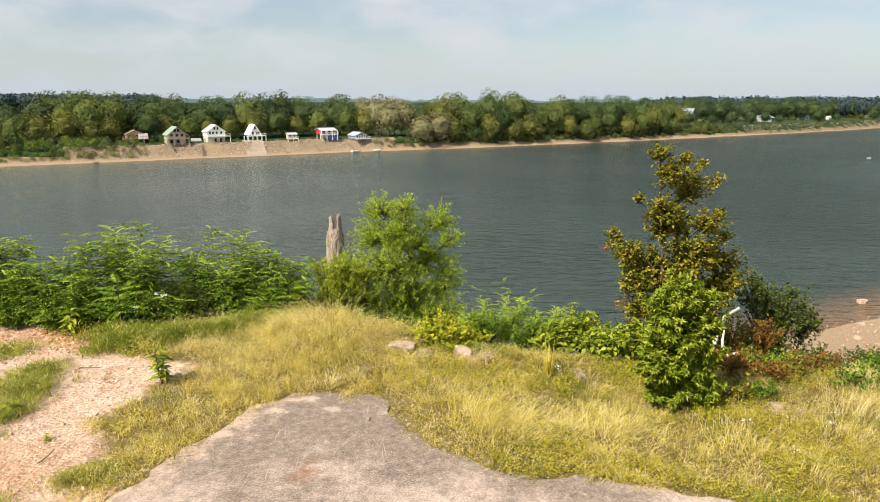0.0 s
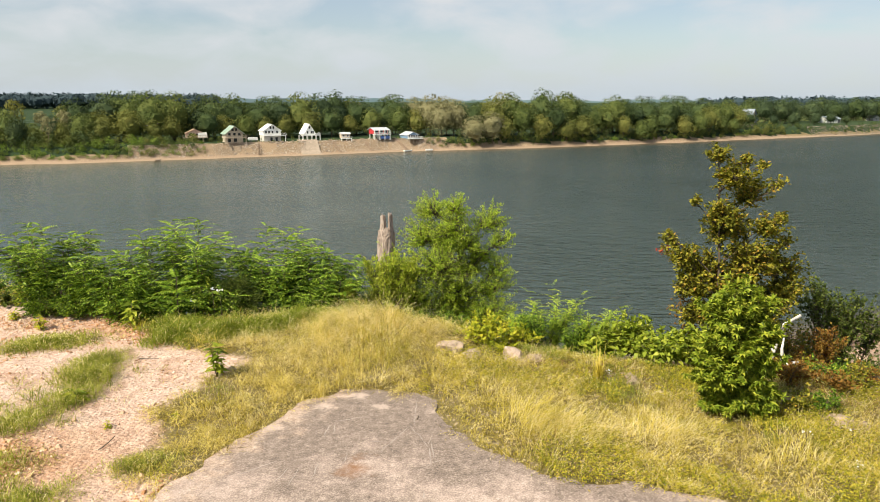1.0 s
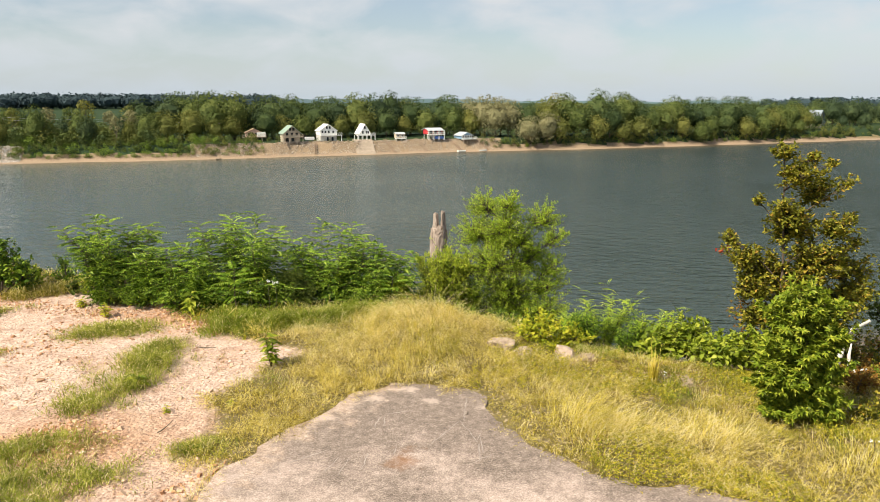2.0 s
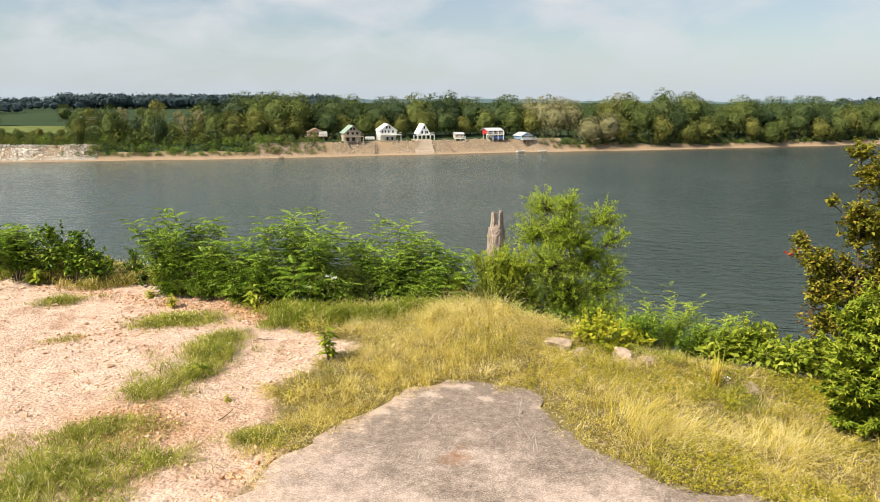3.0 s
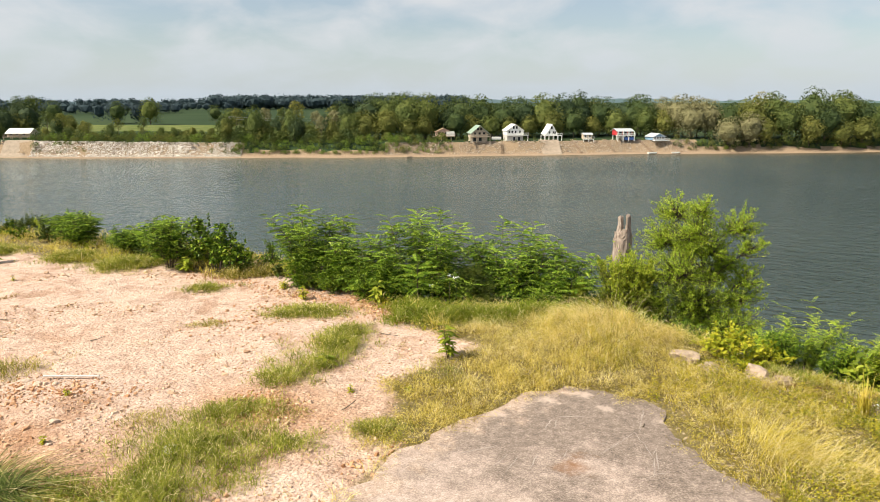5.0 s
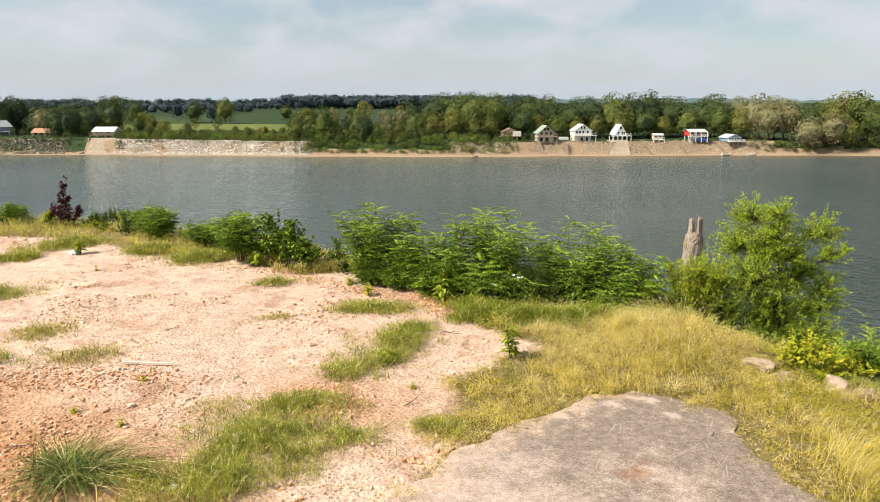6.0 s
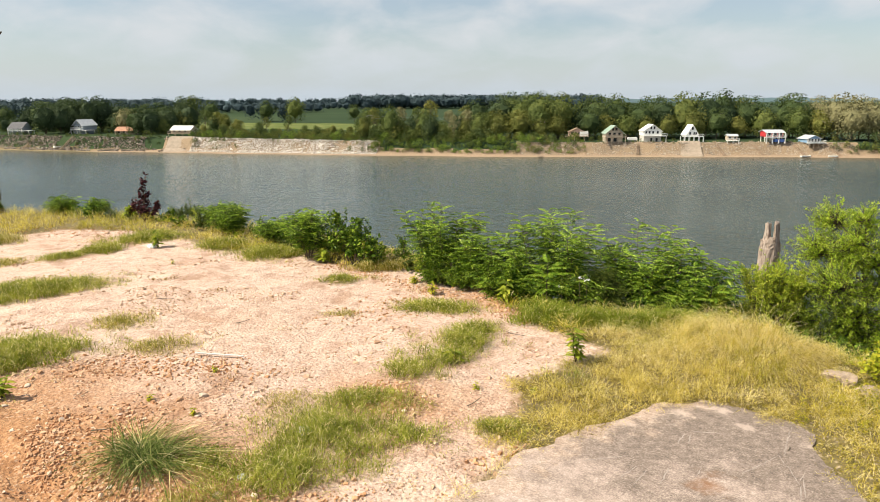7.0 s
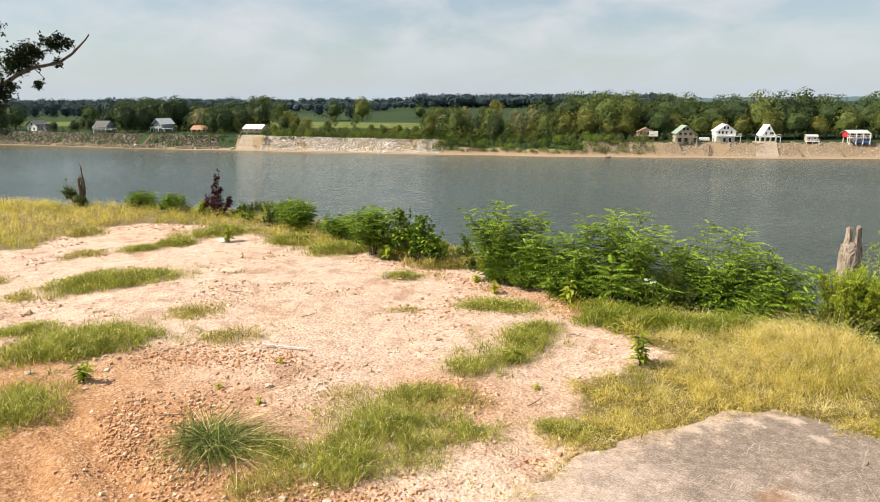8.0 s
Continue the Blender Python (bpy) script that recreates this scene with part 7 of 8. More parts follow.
def gravel():
    rng = np.random.default_rng(21)
    pale = stone_material("pale_gravel", [(0.0, (0.28, 0.155, 0.085)), (0.3, (0.50, 0.33, 0.21)), (0.85, (0.62, 0.45, 0.32)), (1.0, (0.76, 0.63, 0.50))])

    clod = stone_material("dirt_clod", [(0.0, (0.34, 0.16, 0.07)), (0.5, (0.52, 0.29, 0.15)), (0.9, (0.62, 0.41, 0.26)), (1.0, (0.76, 0.62, 0.48))])

    def bare(a, b):
        return (inside(a, b, DIRT) > -0.1) & (vnoise(a, b, 1.1, 51) + 0.5 * vnoise(a, b, 0.35, 52) + rng.normal(0, 0.25, len(a)) > 0.38)
    x, y = scatter(rng, 40000, -17, -4, 1.5, 17, bare)
    chips("gravel", "loose pale gravel and clods on bare dirt", x, y, height(x, y) + 0.003, rng.exponential(0.0065, len(x)) + 0.005, pale, 1, "gravel")
    x, y = scatter(rng, 11000, -28, -12, 2, 17, bare)
    chips("gravel", "loose pale gravel and clods on bare dirt", x, y, height(x, y) + 0.004, rng.exponential(0.011, len(x)) + 0.009, pale, 2, "gravel")
    # heaped rubble along the wheel ruts and the dirt's edge
    x, y = [], []
    for x0, y0, x1, y1, w, k in ((-9.9, 5.6, -7.6, 3.6, 0.35, 1300), (-8.9, 3.6, -10.6, 4.9, 0.2, 900), (-12.6, 6.0, -9.6, 7.9, 0.35, 900), (-6.9, 4.5, -4.9, 5.7, 0.35, 900), (-7.2, 8.6, -6.7, 8.1, 0.25, 700), (-8.8, 15.0, -6.6, 13.4, 0.25, 900), (-11, 16.2, -6.9, 13.3, 0.25, 900), (-14.5, 15.1, -9.5, 14.1, 0.3, 700), (-4.6, 7.2, -4.3, 8.2, 0.12, 60), (-24, 14.2, -28, 12.6, 0.5, 500), (-9.0, 15.0, -10.5, 11.0, 0.6, 500)):
        t = rng.random(k)
        x.append(x0 + (x1 - x0) * t + rng.normal(0, w, k))
        y.append(y0 + (y1 - y0) * t + rng.normal(0, w, k))
    x, y = np.concatenate(x), np.concatenate(y)
    chips("rubble", "broken stones heaped along the ruts", x, y, height(x, y) + 0.01, np.minimum(rng.exponential(0.010, len(x)) + 0.005, 0.032), clod, 3, "rubble")
    # beach pebbles below the bank
    x, y = scatter(rng, 3500, 30, 62, 56, 84, lambda a, b: (to_sn(a, b)[1] < 46) & (to_sn(a, b)[1] > 33))
    chips("gravel", "shingle on the river beach", x, y, height(x, y) + 0.02, rng.exponential(0.02, len(x)) + 0.02, clod, 4, "gravel")
    # far bank: riprap below the cottages, broken white concrete upstream
    grey = stone_material("riprap_stone", [(0.0, (0.20, 0.17, 0.14)), (0.5, (0.36, 0.31, 0.25)), (1.0, (0.52, 0.46, 0.38))])
    # darker riprap; the upstream bank's shade is put into its stone colour
    dark = stone_material("dark_riprap", [(0.0, (0.07, 0.065, 0.055)), (0.5, (0.15, 0.135, 0.115)), (1.0, (0.30, 0.27, 0.23))])
    white = stone_material("broken_concrete", [(0.0, (0.32, 0.28, 0.24)), (0.4, (0.58, 0.54, 0.48)), (1.0, (0.86, 0.83, 0.78))])
    for name, label, s0, s1, b0, b1, k, size, m in (("riprap", "grey-brown riprap boulders on the far bank", -5, 142, 3.2, 9.4, 6000, 0.12, grey), ("riprap", "grey-brown riprap boulders on the far bank", -420, -178, 1.5, 9.6, 9000, 0.24, dark), ("riprap", "grey-brown riprap boulders on the far bank", 425, 660, 2, 9.8, 3200, 0.17, dark),
                                                    ("concrete_rubble", "pale broken concrete tipped down the far bank", -165, -69, 2.2, 9.8, 7500, 0.165, white), ("concrete_rubble", "small grey-white concrete fragments tipped down the far bank", -165, -69, 1.8, 9.8, 9000, 0.085, white)):
        s = rng.uniform(s0, s1, k)
        n = shore_n(s) + rng.uniform(b0, b1, k)
        keep = vnoise(s, n, 7, 61) + 0.7 * vnoise(s, n, 2.5, 62) + (rng.normal(0, 0.5, k) if name == "concrete_rubble" else 0) > -0.6
        s, n = s[keep], n[keep]
        k = len(s)
        x, y = to_xy(s, n)
        chips(name, label, x, y, height(x, y) + 0.1, rng.exponential(size * 0.5, k) + size * 0.6, m, 5 + len(name) + k, "riprap")


gravel()


# ---- dead wood ----
def snag():
    z = gz(-4.26, 27.67)
    t = thing("dead_tree", pose(-4.26, 27.67, z, 0, 0, 0), "weathered grey dead trunk broken into two prongs", "dead tree")
    top = -0.25 - z
    rng = np.random.default_rng(4)

    def stake(name, pts, r, seed, sides=22, ragged=0.12):
        """Fluted, cracked stem with a ragged top."""
        g = np.random.default_rng(seed)
        flute = 1 + 0.13 * g.normal(0, 1, sides)
        V, F = [], []
        k0 = np.linspace(0, len(pts) - 1, len(pts) * 4)
        pts, r = np.stack([np.interp(k0, range(len(pts)), c) for c in np.asarray(pts, float).T], -1), np.interp(k0, range(len(r)), r)
        for i, p in enumerate(pts):
            flute = flute * (1 + 0.05 * g.normal(0, 1, sides))
            for j in range(sides):
                a = j * 2 * math.pi / sides
                rr = r[i] * flute[j] * (1 + 0.04 * g.normal())
                V.append((p[0] + math.cos(a) * rr, p[1] + math.sin(a) * rr, p[2] + (ragged * g.uniform(-1, 1) if i == len(pts) - 1 else 0)))
        for i in range(len(pts) - 1):
            for j in range(sides):
                F.append((i * sides + j, i * sides + (j + 1) % sides, (i + 1) * sides + (j + 1) % sides, (i + 1) * sides + j))
        F.append(tuple((len(pts) - 1) * sides + j for j in range(sides)))
        return part(name, mesh_of(name, V, F, M["dead"]), t)
    stake("trunk", [(0, 0, -0.6), (0.02, 0, top * 0.4), (0, 0, top * 0.75), (-0.01, 0, top - 0.4), (0, 0, top - 0.02)], [0.40, 0.34, 0.32, 0.32, 0.29], 1, 22, 0.16)
    stake("prong", [(-0.16, 0, top - 0.7), (-0.17, 0, top - 0.1), (-0.16, 0.02, top + 0.3), (-0.17, 0, top + 0.52)], [0.13, 0.13, 0.10, 0.08], 2, 12, 0.12)
    stake("prong", [(0.17, 0, top - 0.7), (0.17, 0, top - 0.1), (0.15, 0.02, top + 0.35), (0.14, 0, top + 0.64)], [0.14, 0.13, 0.11, 0.10], 3, 12, 0.1)


snag()


def stump():
    x, y = -33.7, 14.05
    z = gz(x, y)
    t = thing("dead_tree", pose(x, y, z), "splintered dead tree stump overgrown with leaves", "dead tree")
    rng = np.random.default_rng(8)
    spikes = [((0, 0, -0.2), (0.02, 0, 1), 1.5, 0.15, 0.05), ((0.07, 0, 0.5), (0.03, 0, 1), 1.55, 0.06, 0.008), ((-0.06, 0.03, 0.6), (-0.06, 0, 1), 0.85, 0.06, 0.01), ((0.02, -0.05, 0.7), (0.12, 0, 1), 0.6, 0.05, 0.01), ((-0.02, 0, 1.2), (0.0, 0, 1), 0.65, 0.04, 0.006), ((0.05, 0, 0.9), (0.8, 0, 0.7), 0.4, 0.025, 0.008), ((-0.05, 0, 1.1), (-0.8, 0, 0.6), 0.35, 0.02, 0.006)]
    part("trunk", tube_mesh("trunk", [(curve_pts(p, d, ln, (0, 0, 0.05), rng, 6, 0.05), r0, r1) for p, d, ln, r0, r1 in spikes], M["bark"], 9, 0.3), t)
    crown_plant("bush", x - 0.5, y - 0.3, "dark green shrub round a dead stump", "bush", "small", [(-0.4, 0, 0.6, 0.4, 0.35, 0.45), (0.9, 0, 0.35, 0.5, 0.4, 0.3)], 431, leaf="dark", each=5, dens=60, stems=3, size=1.5)


stump()


def bleached_branch():
    """Fallen white limb beside the star-leaved shrub."""
    b = gz(5.6, 12.9)
    t = thing("dead_branch", pose(5.6, 12.9, b), "bare bleached white branch leaning in the scrub", "branch")
    rng = np.random.default_rng(14)
    z0 = 0.05 - b
    lines = [((np.array([(-0.55, 0, z0 - 0.35), (-0.3, 0, z0 - 0.12), (0.0, 0, z0 - 0.02), (0.4, 0.1, z0 + 0.02)])), 0.075, 0.025),
             ((np.array([(-0.28, 0, z0 - 0.1), (-0.16, 0.05, z0 + 0.35), (0.0, 0.1, z0 + 0.75), (0.28, 0.1, z0 + 0.95)])), 0.06, 0.03),
             ((np.array([(0.0, 0, z0), (-0.02, 0.05, z0 + 0.3), (0.02, 0.1, z0 + 0.5)])), 0.04, 0.014),
             ((np.array([(-0.5, 0, z0 - 0.35), (-0.7, -0.1, z0 - 0.7), (-0.75, -0.1, -0.1)])), 0.075, 0.085)]
    part("branch", tube_mesh("branch", lines, M["white_wood"], 7, 0.12), t)


bleached_branch()


def limb_tree():
    """The tree at the edge of the open ground whose limb reaches over the view."""
    x, y, k = -58.3, 2.2, 1.8
    t = thing("tree", pose(x, y, -4.15) @ Matrix.Diagonal((k, k, k, 1)), "large tree with a long half-bare limb, leaves darkened as if backlit", "tree")
    rng = np.random.default_rng(17)
    trunk = np.array([(0, 0, 0), (0.1, 0.1, 1.6), (0.2, 0.3, 3.2), (0.1, 0.3, 5.0), (-0.2, 0.2, 7.0), (-0.3, 0.0, 9.0)])
    limb = np.array([(-3.6, -3.2, 2.9), (-2.4, -1.7, 3.3), (-0.9, 0.3, 3.9), (0.4, 1.7, 4.35), (1.45, 3.1, 4.95), (1.95, 4.2, 5.55), (2.1, 4.7, 5.8), (2.28, 5.2, 6.15), (2.55, 5.9, 6.45), (2.75, 6.4, 6.75), (2.9, 6.72, 6.95), (2.96, 6.88, 7.25)])
    shift = np.array([3.8, 3.4, 0])
    limb = limb + shift + rng.normal(0, 0.075, limb.shape) * [[1, 1, 1.0]] * (np.arange(len(limb)) > 1)[:, None]
    lines = [(trunk, 0.36, 0.12), (limb, 0.125, 0.022), (np.array([limb[6], limb[6] + [0.1, 0.45, 0.35], limb[6] + [0.1, 1.0, 0.75]]), 0.03, 0.01), (np.array([limb[7], limb[7] + [0.05, 0.3, -0.35], limb[7] + [0.0, 0.1, -0.6]]), 0.02, 0.008), (np.array([limb[9], limb[9] + [0.1, 0.1, 0.3]]), 0.015, 0.006)]
    P, D = [], []
    for c, r, many in (((1.9, 4.0, 5.8), 0.3, 40), ((2.1, 4.9, 6.4), 0.3, 70), ((2.05, 4.6, 6.2), 0.25, 40), ((2.2, 5.3, 6.6), 0.16, 26), ((2.5, 5.85, 6.85), 0.16, 22), ((2.62, 6.2, 6.95), 0.11, 14), ((2.3, 5.25, 5.55), 0.10, 12), ((2.5, 5.9, 6.3), 0.12, 8), ((1.95, 4.2, 5.25), 0.22, 30), ((1.9, 4.15, 7.4), 0.22, 24), ((1.8, 3.9, 4.7), 0.3, 40), ((2.2, 5.05, 6.75), 0.2, 18), ((2.4, 5.6, 7.0), 0.18, 14), ((2.55, 5.95, 7.15), 0.12, 10), ((2.0, 4.5, 5.5), 0.12, 10)):
        P.append(np.array(c) + shift + rng.normal(0, r * 0.75, (many * 5, 3)) * [1, 1, 0.8])
    for _ in range(46):
        a, zz = rng.uniform(0, 6.3), rng.uniform(4.5, 10.5)
        rr = rng.uniform(0.8, 2.6)
        c = np.array([math.cos(a) * rr - 0.5, math.sin(a) * rr, zz])
        if c[1] > 2.2:
            continue
        lines.append((curve_pts(np.array([0, 0.2, zz - 1.2]), c - [0, 0.2, zz - 1.2], rr * 1.2, (0, 0, 0.1), rng, 4, 0.1), 0.05, 0.015))
        P.append(c + rng.normal(0, 0.4, (40, 3)))
    P = np.concatenate(P)
    D = unit(rng.normal(0, 1, P.shape))
    part("trunk", tube_mesh("trunk", lines, M["bark"], 9, 0.08), t)
    part("crown", leaf_mesh(rng, P, D, 3, "oval", "backlit", 1.0), t)


limb_tree()


# ---- weeds and clumps on the open ground ----
def weed(x, y, h, seed, leaf="broad", n=16, size=1.0, label="upright broad-leaved weed on bare dirt"):
    rng = np.random.default_rng(seed)
    t = thing("weed", pose(x, y, gz(x, y)), label, "weed", "weeds on the open ground")
    lines, P, D = [], [], []
    for i in range(3):
        a = i * 2.1 + seed
        st = curve_pts((0, 0, -0.02), (math.cos(a) * 0.25, math.sin(a) * 0.25, 1), h * (1.0, 0.8, 0.65)[i], (0, 0, 0.1), rng, 6, 0.06)
        lines.append((st, 0.012, 0.004))
        for w in np.linspace(0.25, 1, n // 2):
            g = w * 5
            j = min(int(g), 4)
            b = rng.uniform(0, 6.3)
            for s_ in (0, math.pi):
                P.append(st[j] + (st[j + 1] - st[j]) * (g - j))
                D.append((math.cos(b + s_), math.sin(b + s_), 0.25))
    lv = Leaves()
    P, D = np.array(P), unit(np.array(D, float))
    lv.oval(P, D, unit(rng.normal(0, 0.25, P.shape) + [0, 0, 1]), 0.17 * size * rng.uniform(0.7, 1.2, len(P)), 0.07 * size, 0.4)
    part("stem", tube_mesh("stem", lines, M["twig"], 5), t)
    part("leaf", lv.mesh("leaf", L[leaf]), t)


def blade_clump(x, y, r, h, n, seed, leaf="coarse", label="clump of long arching coarse grass on red dirt"):
    """Clump of long arching blades."""
    rng = np.random.default_rng(seed)
    a, out = rng.uniform(0, 2 * np.pi, n), rng.uniform(0.25, 1.1, n)
    out = out * (1 + 0.35 * np.cos(a - 0.3) * (r > 0.5))
    o = np.stack([np.cos(a), np.sin(a), 0 * a], -1)
    s = np.stack([-np.sin(a), np.cos(a), 0 * a], -1)
    b = rng.uniform(0, 2 * np.pi, n)
    base = np.stack([np.cos(b) * 0.55, np.sin(b) * 0.3, 0 * b], -1) * rng.uniform(0, 1, (n, 1)) * r * 0.9
    ln, hi = rng.uniform(0.4, 1.15, n), rng.uniform(0.5, 1.25, n)
    V = []
    for w, wd in ((0, 0.004), (0.35, 0.005), (0.7, 0.0035), (1.0, 0.001)):
        p = base + o * (out * r * ln * w ** 1.15)[:, None] + np.array([0, 0, 1.0]) * (h * ln * hi * (1.5 * w - (0.55 + 0.65 * out) * w * w))[:, None]
        V += [p - s * wd, p + s * wd]
    V = np.stack(V, 1)
    q = np.array([(0, 1, 3, 2), (2, 3, 5, 4), (4, 5, 7, 6)])
    f = (q[None] + (np.arange(n) * 8)[:, None, None]).reshape(-1, 4)
    t = thing("grass_clump", pose(x, y, gz(x, y) - 0.02), label, "grass")
    k = int(n * 0.9) * 3
    part("fresh_blade", mesh_of("fresh_blade", V.reshape(-1, 3), f[:k], L[leaf]), t)["kind"] = "stuff"
    part("dry_blade", mesh_of("dry_blade", V[int(n * 0.9):].reshape(-1, 3), f[:(n - int(n * 0.9)) * 3], L["straw"]), t, "withered straw-coloured blades")["kind"] = "stuff"



weed(-4.98, 11.6, 0.72, 601, "broad", 18, 1.25)
weed(-20.84, 13.34, 0.62, 603, "broad", 16, 1.3)
weed(-12.23, 4.71, 0.42, 604, "broad", 14, 1.0)
weed(-6.95, 10.35, 0.2, 605, "broad", 14, 1.25, "low broad-leaved weed at the edge of a grass tuft")
weed(-9.9, 13.9, 0.35, 606, "lime", 14, 0.8, "yellow-green weed on bare dirt")
weed(-11.0, 14.6, 0.22, 607, "lime", 12, 0.8, "yellow-green weed on bare dirt")
weed(-8.0, 14.35, 0.6, 608, "broad", 16, 1.6, "large-leaved weed beside the shrubs")
weed(-14.9, 15.1, 0.45, 609, "broad", 16, 1.5, "large-leaved weed beside the shrubs")
for i, (wx, wy) in enumerate(((-10.1, 7.35), (-10.0, 6.0), (-9.0, 6.1), (-5.0, 9.9), (-5.9, 9.5), (-6.1, 12.9), (-18.2, 12.1))):
    weed(wx, wy, 0.13, 620 + i, "lime", 8, 0.4, "tiny weed sprouting from bare dirt")
blade_clump(-8.44, 4.85, 1.2, 0.42, 760, 611)
blade_clump(1.95, 11.75, 0.16, 0.8, 150, 612, "grass", "upright clump of tall yellow-green stalks")


def frond_plant(x, y, h, seed):
    """Young tree-of-heaven: one stem with long level fronds of paired leaflets."""
    rng = np.random.default_rng(seed)
    t = thing("sapling", pose(x, y, gz(x, y) - 0.03), "bright green sapling with long level fronds", "sapling")
    st = curve_pts((0, 0, 0), (0.05, 0, 1), h, (0, 0, 0.05), rng, 8, 0.03)
    lv = Leaves()
    k = 15
    a = np.arange(k) * 2.4
    j = np.linspace(3, 7, k).astype(int)
    lv.pinnate(st[j], np.stack([np.cos(a), np.sin(a), 0.25 + 0.03 * np.arange(k)], -1), np.tile([[0, 0, 1.0]], (k, 1)), np.linspace(0.62, 0.4, k), 9, 0.13, 0.045, 0.3)
    part("stem", tube_mesh("stem", [(st, 0.018, 0.008)], M["twig"], 6), t)
    part("frond", lv.mesh("frond", L["locust_tip"]), t)["kind"] = "stuff"


frond_plant(-7.05, 14.55, 1.15, 640)
frond_plant(-3.6, 15.4, 1.0, 641)


def flower_heads(x, y, z, seed, count=26):
    """Flat heads of tiny white flowers on a thin stalk."""
    rng = np.random.default_rng(seed)
    g = gz(x, y)
    t = thing("wildflower", pose(x, y, g), "flat white flower head on a thin stalk", "flower", "white wildflowers")
    part("stem", tube_mesh("stem", [(np.array([(0, 0, -0.02), (0.02, 0, (z - g) * 0.5), (0, 0, z - g)]), 0.006, 0.004)], M["twig"], 5), t)
    lv = Leaves()
    p = np.stack([rng.normal(0, 0.045, count), rng.normal(0, 0.045, count), z - g + rng.uniform(-0.01, 0.02, count)], -1)
    lv.blade(p, unit(rng.normal(0, 1, p.shape) * [1, 1, 0.2]), np.tile([[0, 0, 1.0]], (count, 1)), 0.035, 0.03, 0.1)
    part("flower", lv.mesh("flower", M["white"]), t)["kind"] = "stuff"


for i, (fx, fy, fz) in enumerate(((-6.2, 14.5, 0.85), (-6.05, 14.55, 0.8), (-6.6, 14.4, 0.6), (2.1, 11.7, 0.3), (4.6, 9.6, 0.3), (5.3, 9.7, 0.3), (5.9, 9.6, 0.25), (6.1, 9.9, 0.25), (5.0, 8.9, 0.2))):
    flower_heads(fx, fy, fz, 650 + i, 20 if i < 3 else 5)


# ---- litter and small things ----
def litter():
    b = boxes("plank", [(-0.48, 0.48, -0.022, 0.022, 0.0, 0.018)], M["white_wood"], None)
    b.matrix_world = pose(-10.67, 7.9, gz(-10.67, 7.9) + 0.045, 0, 2, 29)
    tagged(b, "thin bleached wooden lath lying on dirt", "lath")
    rng = np.random.default_rng(33)
    for x, y, s, key, label in ((-20.95, 13.2, 0.13, "litter", "crumpled white plastic litter beside a weed"), (-6.95, 5.35, 0.06, "grey_metal", "crumpled clear plastic litter in grass"), (-6.35, 4.85, 0.022, "tarp", "scrap of blue plastic on dirt")):
        bm = bmesh.new()
        bmesh.ops.create_icosphere(bm, subdivisions=3, radius=s)
        for v in bm.verts:
            v.co *= 1 + 0.4 * noise.noise(v.co * 9 / s * 0.12) + 0.25 * noise.noise(v.co * 20 / s * 0.12)
            v.co.z *= 0.6
        ob = part("litter", bm_mesh("litter", bm, M[key]))
        ob.matrix_world = pose(x, y, gz(x, y) + s * 0.4)
        tagged(ob, label, "litter")
    for i, (x, y, ln, a) in enumerate(((-7.4, 9.9, 0.5, 20), (-5.6, 9.0, 0.35, 70), (-6.6, 12.2, 0.4, -15), (-9.6, 5.0, 0.4, 40), (-14.9, 9.6, 0.5, 10), (-11.9, 9.5, 0.3, 60), (-1.1, 10.2, 0.25, 80), (48.2, 70.6, 0.9, 30))):
        g = np.random.default_rng(700 + i)
        ob = part("stick", tube_mesh("stick", [(curve_pts((-ln / 2, 0, 0.015), (1, 0, 0), ln, (0, 0.3, 0), g, 6, 0.08), 0.012 if ln < 0.8 else 0.09, 0.006)], M["bark"], 5))
        ob.matrix_world = pose(x, y, gz(x, y) + (0.01 if not -4.4 < x < 0 else 0.04), 0, 0, a)
        tagged(ob, "dry dark stick lying on the ground", "stick", "sticks on the ground")


litter()


# ---- shore furniture of the far bank ----
def bank_stairs(s, lean, label="weathered timber steps down a stony bank"):
    e = float(shore_n(np.array(s)))
    x, y = to_xy(s, e)
    t = thing("bank_stairs", pose(x, y, 0, 0, 0, math.degrees(math.atan2(UY, UX))), label, "stairs", "steps down the far bank")
    top = float(bank_top(np.array(s)))
    for sg in (-0.5, 0.5):
        bm = bmesh.new()
        a = [bm.verts.new((sg + dx, yy, zz + dz)) for yy, zz in ((2.5, -19.4), (10.0, top + 0.3)) for dx, dz in ((-0.08, 0), (0.08, 0), (0.08, 0.35), (-0.08, 0.35))]
        for f in ((0, 1, 2, 3), (7, 6, 5, 4), (0, 4, 5, 1), (1, 5, 6, 2), (2, 6, 7, 3), (3, 7, 4, 0)):
            bm.faces.new([a[i] for i in f])
        for v in bm.verts:
            v.co.x += lean * (10 - v.co.y) / 7.5
        part("stringer", bm_mesh("stringer", bm, M["brown_wood"]), t)
    for i in range(16):
        w = (i + 0.5) / 16
        yy, zz = 2.5 + 7.5 * w, -19.4 + (top + 0.3 + 19.4) * w + 0.2
        boxes("step", [(-0.5 + lean * (10 - yy) / 7.5, 0.5 + lean * (10 - yy) / 7.5, yy - 0.16, yy + 0.16, zz, zz + 0.06)], M["deck_wood"], t)


for s_, l_ in ((50, -1.5), (83, 3.0), (99, 3.5), (116, 4.5), (129, 5.5), (-234, -3), (-258, -3)):
    bank_stairs(s_, l_)


